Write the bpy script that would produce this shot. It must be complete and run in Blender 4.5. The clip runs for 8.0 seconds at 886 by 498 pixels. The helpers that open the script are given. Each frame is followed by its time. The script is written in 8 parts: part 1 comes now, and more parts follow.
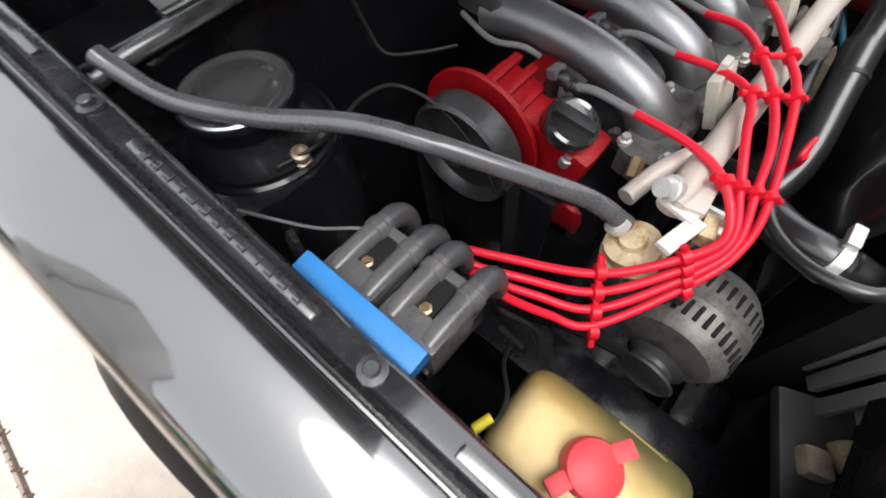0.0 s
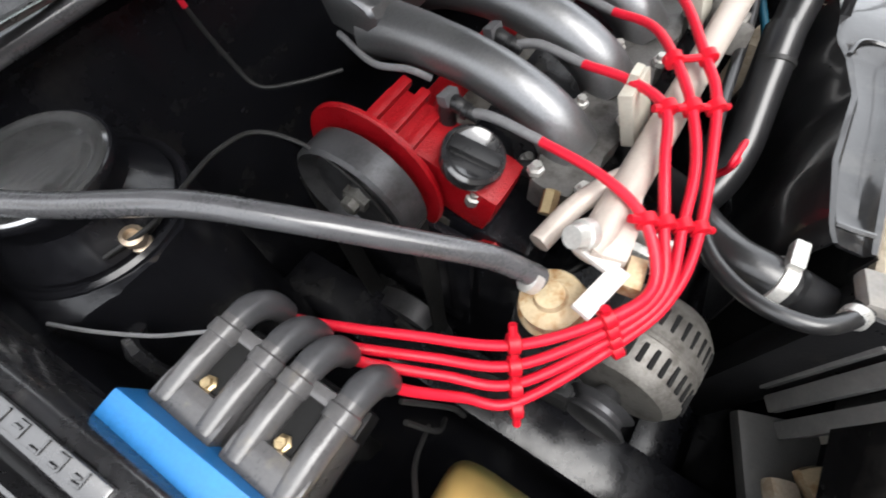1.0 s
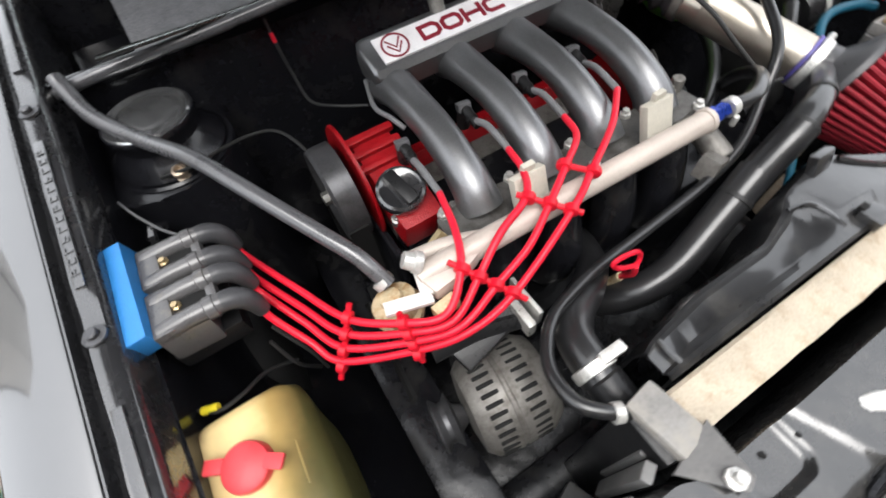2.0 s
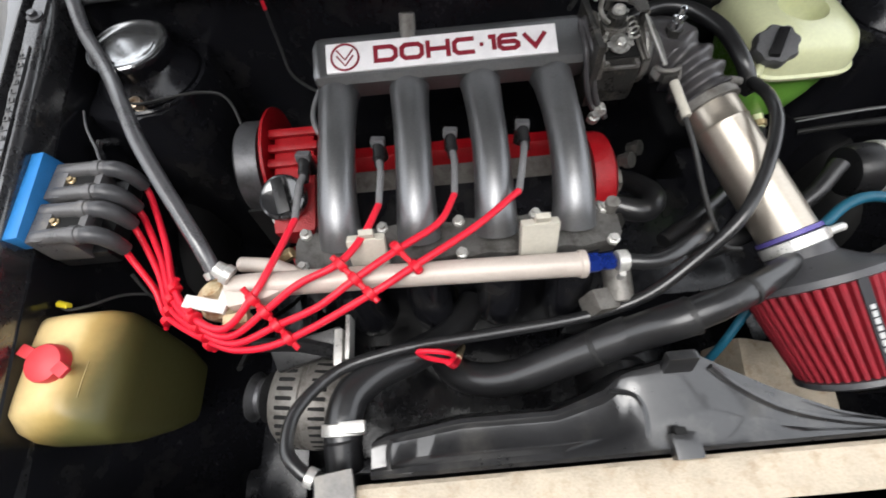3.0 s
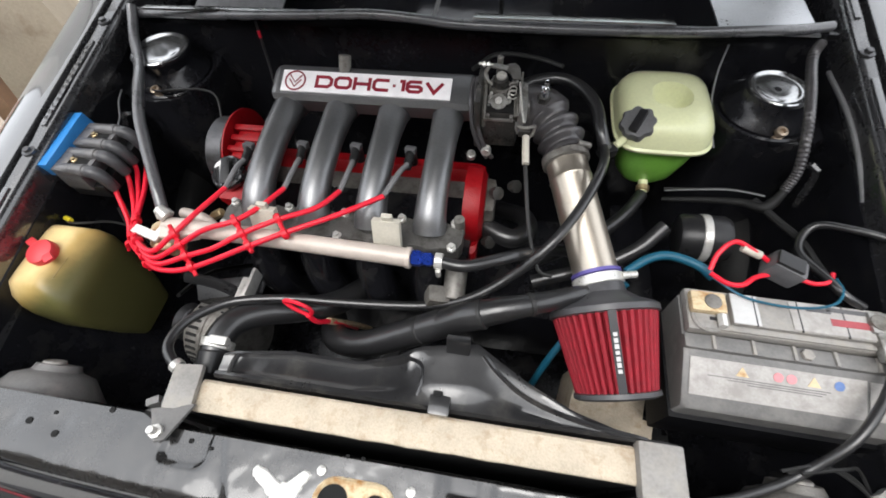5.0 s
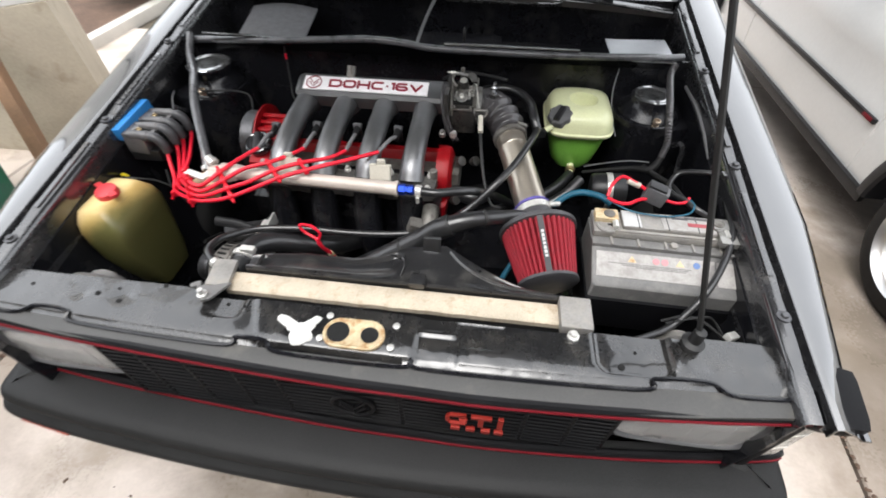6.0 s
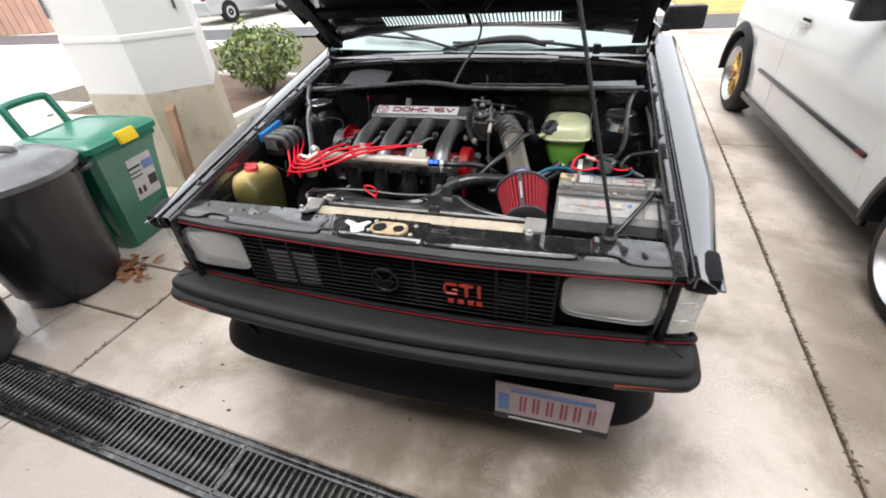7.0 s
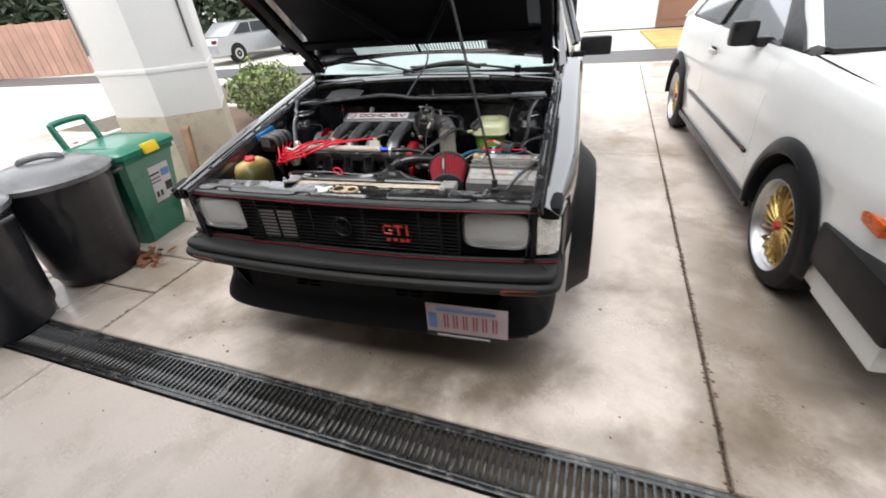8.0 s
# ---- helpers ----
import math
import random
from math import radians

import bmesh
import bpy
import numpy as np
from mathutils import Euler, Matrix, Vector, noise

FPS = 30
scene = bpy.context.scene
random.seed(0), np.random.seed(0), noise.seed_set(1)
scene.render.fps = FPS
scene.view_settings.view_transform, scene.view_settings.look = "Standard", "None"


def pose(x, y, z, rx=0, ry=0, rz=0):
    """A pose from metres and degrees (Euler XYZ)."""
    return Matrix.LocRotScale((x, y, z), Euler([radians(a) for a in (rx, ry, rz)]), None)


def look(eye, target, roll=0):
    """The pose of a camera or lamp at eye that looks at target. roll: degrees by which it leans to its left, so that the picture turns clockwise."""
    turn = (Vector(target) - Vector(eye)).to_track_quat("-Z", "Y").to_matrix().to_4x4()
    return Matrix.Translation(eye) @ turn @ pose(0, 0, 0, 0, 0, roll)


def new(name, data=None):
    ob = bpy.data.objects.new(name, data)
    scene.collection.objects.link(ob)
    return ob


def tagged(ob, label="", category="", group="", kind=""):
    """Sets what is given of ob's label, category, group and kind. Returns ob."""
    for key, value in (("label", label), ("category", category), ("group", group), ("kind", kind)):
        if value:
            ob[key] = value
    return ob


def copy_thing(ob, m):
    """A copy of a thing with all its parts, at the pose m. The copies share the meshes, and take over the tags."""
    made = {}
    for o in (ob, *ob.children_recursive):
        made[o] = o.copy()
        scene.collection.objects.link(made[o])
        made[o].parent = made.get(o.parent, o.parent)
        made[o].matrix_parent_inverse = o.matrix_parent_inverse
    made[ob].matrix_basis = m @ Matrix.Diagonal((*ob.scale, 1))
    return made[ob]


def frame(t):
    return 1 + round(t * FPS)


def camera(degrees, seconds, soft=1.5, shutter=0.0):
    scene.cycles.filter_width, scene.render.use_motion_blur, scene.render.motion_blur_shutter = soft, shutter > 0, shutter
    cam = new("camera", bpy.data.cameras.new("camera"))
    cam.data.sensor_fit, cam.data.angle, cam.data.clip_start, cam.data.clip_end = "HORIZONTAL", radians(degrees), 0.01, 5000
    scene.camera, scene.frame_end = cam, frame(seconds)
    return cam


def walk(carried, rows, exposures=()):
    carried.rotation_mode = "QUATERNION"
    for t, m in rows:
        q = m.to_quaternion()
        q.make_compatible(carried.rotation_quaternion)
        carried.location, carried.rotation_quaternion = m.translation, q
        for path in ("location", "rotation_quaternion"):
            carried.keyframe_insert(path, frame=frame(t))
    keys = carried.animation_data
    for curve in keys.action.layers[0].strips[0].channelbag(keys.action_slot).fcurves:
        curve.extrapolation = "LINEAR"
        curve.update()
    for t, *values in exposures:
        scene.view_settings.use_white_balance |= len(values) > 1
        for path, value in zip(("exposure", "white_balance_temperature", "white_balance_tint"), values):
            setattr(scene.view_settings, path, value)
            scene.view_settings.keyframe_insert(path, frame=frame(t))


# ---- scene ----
cam = camera(92.6, 8.0, soft=1.7, shutter=0.3)
PATH = [
    (0, (-0.692, 0.392, 1.108), (0.006, 1.099, -0.628), -5.6),
    (0.5, (-0.635, 0.439, 1.063), (0.087, 1.028, -0.706), -4.9),
    (1, (-0.578, 0.391, 1.074), (0.182, 0.982, -0.679), -5.8),
    (1.2, (-0.564, 0.356, 1.086), (0.197, 1.0, -0.648), -7.3),
    (2.3, (-0.38, 0.15, 1.179), (-0.095, 1.244, -0.47), -5.2),
    (2.5, (-0.301, 0.165, 1.18), (-0.136, 1.195, -0.526), -2.1),
    (3, (-0.145, 0.184, 1.233), (-0.158, 1.105, -0.542), -6.0),
    (3.5, (-0.007, 0.175, 1.274), (-0.152, 1.05, -0.519), -8.6),
    (3.8, (0.06, 0.156, 1.302), (-0.164, 1.103, -0.446), -8.4),
    (4.2, (0.103, 0.144, 1.314), (-0.172, 1.072, -0.437), -10.1),
    (5.3, (0.149, -0.003, 1.348), (-0.065, 1.104, -0.304), -2.5),
    (5.5, (0.161, -0.076, 1.36), (-0.012, 1.092, -0.255), -0.4),
    (5.8, (0.188, -0.198, 1.346), (0.048, 1.054, -0.207), 0.3),
    (6, (0.189, -0.281, 1.346), (0.018, 1.059, -0.129), -0.0),
    (6.2, (0.228, -0.367, 1.352), (-0.029, 1.024, -0.062), -1.3),
    (6.5, (0.317, -0.53, 1.336), (-0.022, 0.988, 0.079), -1.7),
    (6.8, (0.39, -0.679, 1.341), (-0.095, 0.86, 0.158), -5.9),
    (7, (0.423, -0.777, 1.332), (-0.096, 0.766, 0.17), -4.6),
    (7.2, (0.481, -0.877, 1.332), (0.078, 0.746, 0.235), -2.2),
    (7.5, (0.548, -1.026, 1.321), (0.125, 0.62, 0.267), -2.3),
    (7.8, (0.654, -1.125, 1.323), (0.131, 0.51, 0.295), -4.5),
    (8, (0.773, -1.196, 1.33), (0.227, 0.425, 0.294), -5.3),
]
walk(cam, [(t, look(eye, target, roll)) for t, eye, target, roll in PATH],
     exposures=[(0.0, 1.5), (0.5, 1.72), (1.0, 1.88), (1.2, 1.86), (2.5, 1.66), (4.2, 1.56), (5.5, 1.62), (6.0, 1.7), (6.4, 1.62), (7.0, 1.53), (8.0, 1.39)])

# world: bright overcast daylight
world = bpy.data.worlds.new("overcast_sky")
world.use_nodes = True
scene.world = world
wt = world.node_tree
wt.nodes.clear()
sky = wt.nodes.new("ShaderNodeTexSky")
sky.sky_type = "NISHITA"
sky.sun_disc = False
sky.sun_elevation, sky.sun_rotation = radians(70), radians(200)
sky.air_density, sky.dust_density, sky.ozone_density = 1.0, 6.0, 1.0
grey = wt.nodes.new("ShaderNodeHueSaturation")
grey.inputs["Saturation"].default_value = 0.22
bg = wt.nodes.new("ShaderNodeBackground")
bg.inputs["Strength"].default_value = 0.15
wout = wt.nodes.new("ShaderNodeOutputWorld")
cloud = wt.nodes.new("ShaderNodeMix")
cloud.data_type = "RGBA"
cloud.inputs[0].default_value = 0.65
cloud.inputs[7].default_value = (5.5, 5.7, 6.0, 1)
wt.links.new(sky.outputs[0], grey.inputs["Color"])
wt.links.new(grey.outputs[0], cloud.inputs[6])
wt.links.new(cloud.outputs[2], bg.inputs["Color"])
wt.links.new(bg.outputs[0], wout.inputs["Surface"])
sun_data = bpy.data.lights.new("sun", "SUN")
sun_data.energy, sun_data.angle, sun_data.color = 0.5, radians(40), (1.0, 0.98, 0.95)
sun = new("sun", sun_data)
sun.matrix_basis = look((-1.5, -2.2, 7), (0, 0.5, 0))

# ---------------------------------------------------------------- materials


def mat(name, color, rough=0.5, metal=0.0, vary=0.12, scale=8.0, fine=120.0, bump=0.05, spread=0.12, dirt=None,
        dirt_at=0.62, coat=0.0, coat_ior=1.5, transmission=0.0, ior=1.45, per_piece=0.0, alpha=1.0, stain=None, stain_scale=0.8, stain_at=0.58,
        wet=0.0, dent=0.0, dent_scale=18.0, spec=0.5, coat_rough=0.06,
        per_island=0.0):
    """Procedural surface: base colour varied at two scales, roughness variation, fine relief, optional dirt patches."""
    m = bpy.data.materials.new(name)
    m.use_nodes = True
    nt = m.node_tree
    n, l = nt.nodes, nt.links
    b = n["Principled BSDF"]
    b.inputs["Metallic"].default_value = metal
    b.inputs["Specular IOR Level"].default_value = spec
    b.inputs["Coat Weight"].default_value = coat
    b.inputs["Coat Roughness"].default_value = coat_rough
    b.inputs["Coat IOR"].default_value = coat_ior
    b.inputs["Transmission Weight"].default_value = transmission
    b.inputs["IOR"].default_value = ior
    b.inputs["Alpha"].default_value = alpha
    co = n.new("ShaderNodeTexCoord")
    big = n.new("ShaderNodeTexNoise")
    big.inputs["Scale"].default_value, big.inputs["Detail"].default_value = scale, 5.0
    small = n.new("ShaderNodeTexNoise")
    small.inputs["Scale"].default_value, small.inputs["Detail"].default_value = fine, 3.0
    l.new(co.outputs["Object"], big.inputs["Vector"])
    l.new(co.outputs["Object"], small.inputs["Vector"])
    mix = n.new("ShaderNodeMix")
    mix.data_type = "FLOAT"
    mix.inputs[0].default_value = 0.4
    l.new(big.outputs["Fac"], mix.inputs[2])
    l.new(small.outputs["Fac"], mix.inputs[3])
    ramp = n.new("ShaderNodeValToRGB")
    dark = tuple(c * (1 - vary) for c in color)
    light = tuple(min(1.0, c * (1 + vary)) for c in color)
    ramp.color_ramp.elements[0].position, ramp.color_ramp.elements[0].color = 0.32, (*dark, 1)
    ramp.color_ramp.elements[1].position, ramp.color_ramp.elements[1].color = 0.68, (*light, 1)
    l.new(mix.outputs[0], ramp.inputs[0])
    out = ramp.outputs[0]
    if per_piece:
        info = n.new("ShaderNodeObjectInfo")
        hsv = n.new("ShaderNodeHueSaturation")
        rng = n.new("ShaderNodeMapRange")
        rng.inputs["To Min"].default_value, rng.inputs["To Max"].default_value = 1 - per_piece, 1 + per_piece
        l.new(info.outputs["Random"], rng.inputs["Value"])
        l.new(rng.outputs[0], hsv.inputs["Value"])
        l.new(out, hsv.inputs["Color"])
        out = hsv.outputs[0]
    if per_island:
        geo = n.new("ShaderNodeNewGeometry")
        hsv = n.new("ShaderNodeHueSaturation")
        rng = n.new("ShaderNodeMapRange")
        rng.inputs["To Min"].default_value, rng.inputs["To Max"].default_value = 1 - per_island, 1 + per_island
        hue = n.new("ShaderNodeMapRange")
        hue.inputs["To Min"].default_value, hue.inputs["To Max"].default_value = 0.52, 0.46
        l.new(geo.outputs["Random Per Island"], rng.inputs["Value"])
        l.new(geo.outputs["Random Per Island"], hue.inputs["Value"])
        l.new(rng.outputs[0], hsv.inputs["Value"])
        l.new(hue.outputs[0], hsv.inputs["Hue"])
        l.new(out, hsv.inputs["Color"])
        out = hsv.outputs[0]
    if dirt:
        spots = n.new("ShaderNodeTexNoise")
        spots.inputs["Scale"].default_value, spots.inputs["Detail"].default_value = scale * 1.7, 8.0
        spots.inputs["Roughness"].default_value = 0.65
        l.new(co.outputs["Object"], spots.inputs["Vector"])
        dr = n.new("ShaderNodeValToRGB")
        dr.color_ramp.elements[0].position, dr.color_ramp.elements[1].position = dirt_at - 0.1, dirt_at + 0.1
        l.new(spots.outputs["Fac"], dr.inputs[0])
        dm = n.new("ShaderNodeMix")
        dm.data_type = "RGBA"
        dm.inputs[7].default_value = (*dirt, 1)
        l.new(dr.outputs[0], dm.inputs[0])
        l.new(out, dm.inputs[6])
        out = dm.outputs[2]
    if stain:
        pool = n.new("ShaderNodeTexNoise")
        pool.inputs["Scale"].default_value, pool.inputs["Detail"].default_value = stain_scale, 9.0
        pool.inputs["Roughness"].default_value, pool.inputs["Distortion"].default_value = 0.62, 0.5
        l.new(co.outputs["Object"], pool.inputs["Vector"])
        pr = n.new("ShaderNodeValToRGB")
        pr.color_ramp.elements[0].position, pr.color_ramp.elements[1].position = stain_at - 0.09, stain_at + 0.13
        l.new(pool.outputs["Fac"], pr.inputs[0])
        pm = n.new("ShaderNodeMix")
        pm.data_type = "RGBA"
        pm.inputs[7].default_value = (*stain, 1)
        l.new(pr.outputs[0], pm.inputs[0])
        l.new(out, pm.inputs[6])
        out = pm.outputs[2]
    l.new(out, b.inputs["Base Color"])
    rr = n.new("ShaderNodeMapRange")
    rr.inputs["From Min"].default_value, rr.inputs["From Max"].default_value = 0.3, 0.7
    rr.inputs["To Min"].default_value = max(0.02, rough - spread)
    rr.inputs["To Max"].default_value = min(1.0, rough + spread)
    l.new(mix.outputs[0], rr.inputs["Value"])
    level = rr.outputs[0]
    if wet:
        damp = n.new("ShaderNodeTexNoise")
        damp.inputs["Scale"].default_value, damp.inputs["Detail"].default_value = 1.3, 7.0
        l.new(co.outputs["Object"], damp.inputs["Vector"])
        wr = n.new("ShaderNodeMapRange")
        wr.inputs["From Min"].default_value, wr.inputs["From Max"].default_value = 0.42, 0.62
        wr.inputs["To Min"].default_value, wr.inputs["To Max"].default_value = 1.0, wet
        l.new(damp.outputs["Fac"], wr.inputs["Value"])
        mul = n.new("ShaderNodeMath")
        mul.operation = "MULTIPLY"
        l.new(level, mul.inputs[0])
        l.new(wr.outputs[0], mul.inputs[1])
        level = mul.outputs[0]
    l.new(level, b.inputs["Roughness"])
    if bump or dent:
        bp = n.new("ShaderNodeBump")
        bp.inputs["Strength"].default_value, bp.inputs["Distance"].default_value = bump, 0.004
        l.new(small.outputs["Fac"], bp.inputs["Height"])
        if dent:
            wave = n.new("ShaderNodeTexNoise")
            wave.inputs["Scale"].default_value, wave.inputs["Detail"].default_value = dent_scale, 2.0
            l.new(co.outputs["Object"], wave.inputs["Vector"])
            db = n.new("ShaderNodeBump")
            db.inputs["Strength"].default_value, db.inputs["Distance"].default_value = dent, 0.02
            l.new(wave.outputs["Fac"], db.inputs["Height"])
            l.new(db.outputs[0], bp.inputs["Normal"])
            l.new(db.outputs[0], b.inputs["Coat Normal"])
        l.new(bp.outputs[0], b.inputs["Normal"])
    return m


M = {
    "black_paint": mat("black_paint", (0.016, 0.016, 0.017), 0.14, 0, 0.3, 6, 90, 0.02, 0.06, coat=1.0, coat_ior=2.2, ior=1.6, dirt=(0.03, 0.03, 0.03), dirt_at=0.6),
    "bay_paint": mat("bay_paint", (0.010, 0.0102, 0.0125), 0.2, 0, 0.35, 9, 140, 0.03, 0.08, dirt=(0.03, 0.029, 0.028), dirt_at=0.64, dent=0.16, dent_scale=11),
    "panel_paint": mat("panel_paint", (0.012, 0.012, 0.0125), 0.26, 0, 0.3, 12, 160, 0.03, 0.1, dirt=(0.045, 0.042, 0.038), dirt_at=0.62, coat=1.0, coat_ior=1.6, dent=0.10, dent_scale=18, coat_rough=0.07, stain=(0.024, 0.023, 0.022), stain_scale=5, stain_at=0.55),
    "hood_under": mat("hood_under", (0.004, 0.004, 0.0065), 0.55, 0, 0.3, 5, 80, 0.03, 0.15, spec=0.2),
    "black_plastic": mat("black_plastic", (0.014, 0.014, 0.015), 0.34, 0, 0.25, 14, 260, 0.08, 0.12, dirt=(0.045, 0.043, 0.04), dirt_at=0.7, spec=0.4),
    "bumper_plastic": mat("bumper_plastic", (0.018, 0.018, 0.018), 0.5, 0, 0.3, 6, 400, 0.15, 0.1, spec=0.22),
    "grille_plastic": mat("grille_plastic", (0.008, 0.008, 0.009), 0.42, 0, 0.2, 12, 200, 0.04, 0.1, spec=0.25),
    "rubber": mat("rubber", (0.011, 0.011, 0.011), 0.62, 0, 0.3, 20, 300, 0.1, 0.12, dirt=(0.04, 0.038, 0.035), dirt_at=0.72, spec=0.3),
    "hose_rubber": mat("hose_rubber", (0.015, 0.015, 0.016), 0.4, 0, 0.25, 30, 420, 0.08, 0.1, dirt=(0.07, 0.066, 0.06), dirt_at=0.72, coat=0.7, coat_ior=1.5, coat_rough=0.16),
    "elbow_rubber": mat("elbow_rubber", (0.05, 0.047, 0.05), 0.42, 0, 0.25, 30, 420, 0.08, 0.1, dirt=(0.085, 0.08, 0.078), dirt_at=0.6, coat=0.6, coat_ior=1.5, coat_rough=0.2),
    "grey_hose": mat("grey_hose", (0.085, 0.085, 0.09), 0.3, 0, 0.2, 30, 500, 0.08, 0.1, coat=0.5, coat_ior=1.7),
    "wire_black": mat("wire_black", (0.016, 0.016, 0.016), 0.5, 0, 0.2, 30, 300, 0.03),
    "wire_grey": mat("wire_grey", (0.16, 0.16, 0.165), 0.45, 0, 0.2, 40, 300, 0.03),
    "red_wire": mat("red_wire", (0.72, 0.012, 0.035), 0.4, 0, 0.12, 30, 300, 0.03, 0.1),
    "red_clip": mat("red_clip", (0.62, 0.006, 0.022), 0.45, 0, 0.1, 40, 300, 0.03),
    "red_crackle": mat("red_crackle", (0.29, 0.004, 0.008), 0.34, 0, 0.25, 30, 420, 0.3, 0.1, spec=0.45),
    "red_trim": mat("red_trim", (0.14, 0.006, 0.012), 0.4, 0, 0.15, 12, 200, 0.02, spec=0.3),
    "red_emblem": mat("red_emblem", (0.36, 0.03, 0.02), 0.4, 0, 0.15, 40, 200, 0.02),
    "plenum_paint": mat("plenum_paint", (0.21, 0.212, 0.218), 0.37, 0.8, 0.15, 16, 420, 0.08, 0.06, dirt=(0.17, 0.17, 0.172), dirt_at=0.68),
    "badge_silver": mat("badge_silver", (0.86, 0.84, 0.85), 0.38, 0.1, 0.1, 40, 600, 0.06, 0.08),
    "badge_ink": mat("badge_ink", (0.22, 0.012, 0.025), 0.4, 0, 0.2, 40, 300, 0.0),
    "cast_alu": mat("cast_alu", (0.34, 0.335, 0.32), 0.45, 0.75, 0.25, 25, 350, 0.25, 0.15, dirt=(0.11, 0.10, 0.085), dirt_at=0.58),
    "dirty_alu": mat("dirty_alu", (0.20, 0.19, 0.175), 0.5, 0.5, 0.25, 30, 320, 0.2, 0.15, dirt=(0.10, 0.09, 0.078), dirt_at=0.58),
    "pulley_steel": mat("pulley_steel", (0.10, 0.10, 0.105), 0.42, 0.7, 0.25, 25, 300, 0.08, 0.12, dirt=(0.05, 0.05, 0.05), dirt_at=0.62),
    "brushed_alu": mat("brushed_alu", (0.50, 0.45, 0.38), 0.33, 0.85, 0.10, 9, 300, 0.006, 0.05, dirt=(0.41, 0.36, 0.28), dirt_at=0.66),
    "tb_dark": mat("tb_dark", (0.06, 0.058, 0.055), 0.36, 0.5, 0.35, 30, 300, 0.2, 0.15, dirt=(0.17, 0.155, 0.13), dirt_at=0.64),
    "zinc": mat("zinc", (0.62, 0.61, 0.58), 0.34, 0.5, 0.2, 60, 400, 0.1, 0.12),
    "brass": mat("brass", (0.55, 0.42, 0.24), 0.35, 0.85, 0.25, 60, 400, 0.1, 0.1),
    "flange_grey": mat("flange_grey", (0.13, 0.126, 0.12), 0.46, 0.5, 0.25, 30, 320, 0.2, 0.15, dirt=(0.06, 0.056, 0.05), dirt_at=0.58),
    "valve_brass": mat("valve_brass", (0.46, 0.37, 0.28), 0.35, 0.7, 0.25, 60, 400, 0.1, 0.1),
    "rail_paint": mat("rail_paint", (0.52, 0.455, 0.405), 0.45, 0.15, 0.1, 18, 300, 0.08, 0.1, dirt=(0.42, 0.355, 0.30), dirt_at=0.68),
    "cream_bracket": mat("cream_bracket", (0.52, 0.49, 0.42), 0.55, 0, 0.12, 40, 300, 0.08),
    "blue_plastic": mat("blue_plastic", (0.028, 0.21, 0.54), 0.42, 0, 0.14, 25, 400, 0.08),
    "blue_fitting": mat("blue_fitting", (0.02, 0.06, 0.42), 0.3, 0.8, 0.15, 40, 300, 0.03),
    "blue_hose": mat("blue_hose", (0.007, 0.085, 0.14), 0.5, 0, 0.2, 30, 300, 0.05),
    "purple_band": mat("purple_band", (0.10, 0.08, 0.30), 0.4, 0, 0.2, 30, 300, 0.03),
    "coil_plastic": mat("coil_plastic", (0.095, 0.092, 0.093), 0.34, 0, 0.2, 30, 420, 0.08, 0.12, dirt=(0.18, 0.16, 0.13), dirt_at=0.7, coat=0.4, coat_ior=1.6),
    "boot_grey": mat("boot_grey", (0.10, 0.10, 0.105), 0.48, 0, 0.2, 40, 300, 0.06),
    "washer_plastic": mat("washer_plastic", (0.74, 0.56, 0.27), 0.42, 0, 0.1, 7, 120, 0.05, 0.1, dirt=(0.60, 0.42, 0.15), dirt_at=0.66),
    "red_cap": mat("red_cap", (0.66, 0.05, 0.06), 0.45, 0, 0.12, 30, 200, 0.05),
    "tank_pale": mat("tank_pale", (0.70, 0.72, 0.44), 0.3, 0, 0.08, 9, 200, 0.02, 0.02, coat=0.5),
    "tank_green": mat("tank_green", (0.20, 0.48, 0.07), 0.3, 0, 0.12, 9, 200, 0.02, 0.08, coat=0.5),
    "filter_red": mat("filter_red", (0.24, 0.008, 0.018), 0.7, 0, 0.25, 50, 500, 0.25),
    "filter_rubber": mat("filter_rubber", (0.06, 0.06, 0.064), 0.38, 0, 0.2, 30, 300, 0.06),
    "pale_panel": mat("pale_panel", (0.8, 0.8, 0.8), 0.4, 0, 0.05, 30, 300, 0.02),
    "white_label": mat("white_label", (0.5, 0.5, 0.5), 0.45, 0, 0.08, 30, 300, 0.02, dirt=(0.5, 0.48, 0.44), dirt_at=0.68),
    "battery_grey": mat("battery_grey", (0.15, 0.147, 0.144), 0.45, 0, 0.2, 18, 250, 0.08, 0.1, dirt=(0.20, 0.195, 0.185), dirt_at=0.6),
    "battery_sticker": mat("battery_sticker", (0.37, 0.355, 0.34), 0.5, 0, 0.2, 26, 300, 0.03, 0.1, dirt=(0.27, 0.255, 0.24), dirt_at=0.56),
    "pink_ink": mat("pink_ink", (0.62, 0.25, 0.27), 0.5, 0, 0.12, 30, 200, 0.0),
    "battery_top": mat("battery_top", (0.25, 0.24, 0.228), 0.5, 0, 0.25, 22, 250, 0.1, 0.1, dirt=(0.30, 0.28, 0.25), dirt_at=0.56),
    "tan_foam": mat("tan_foam", (0.50, 0.43, 0.335), 0.8, 0, 0.2, 26, 350, 0.3, 0.1, dirt=(0.36, 0.27, 0.18), dirt_at=0.62),
    "shroud_plastic": mat("shroud_plastic", (0.016, 0.016, 0.017), 0.34, 0, 0.25, 10, 160, 0.03, 0.1, dirt=(0.055, 0.052, 0.048), dirt_at=0.63, spec=0.5, coat=0.9, coat_ior=1.55, dent=0.09, dent_scale=12, coat_rough=0.08),
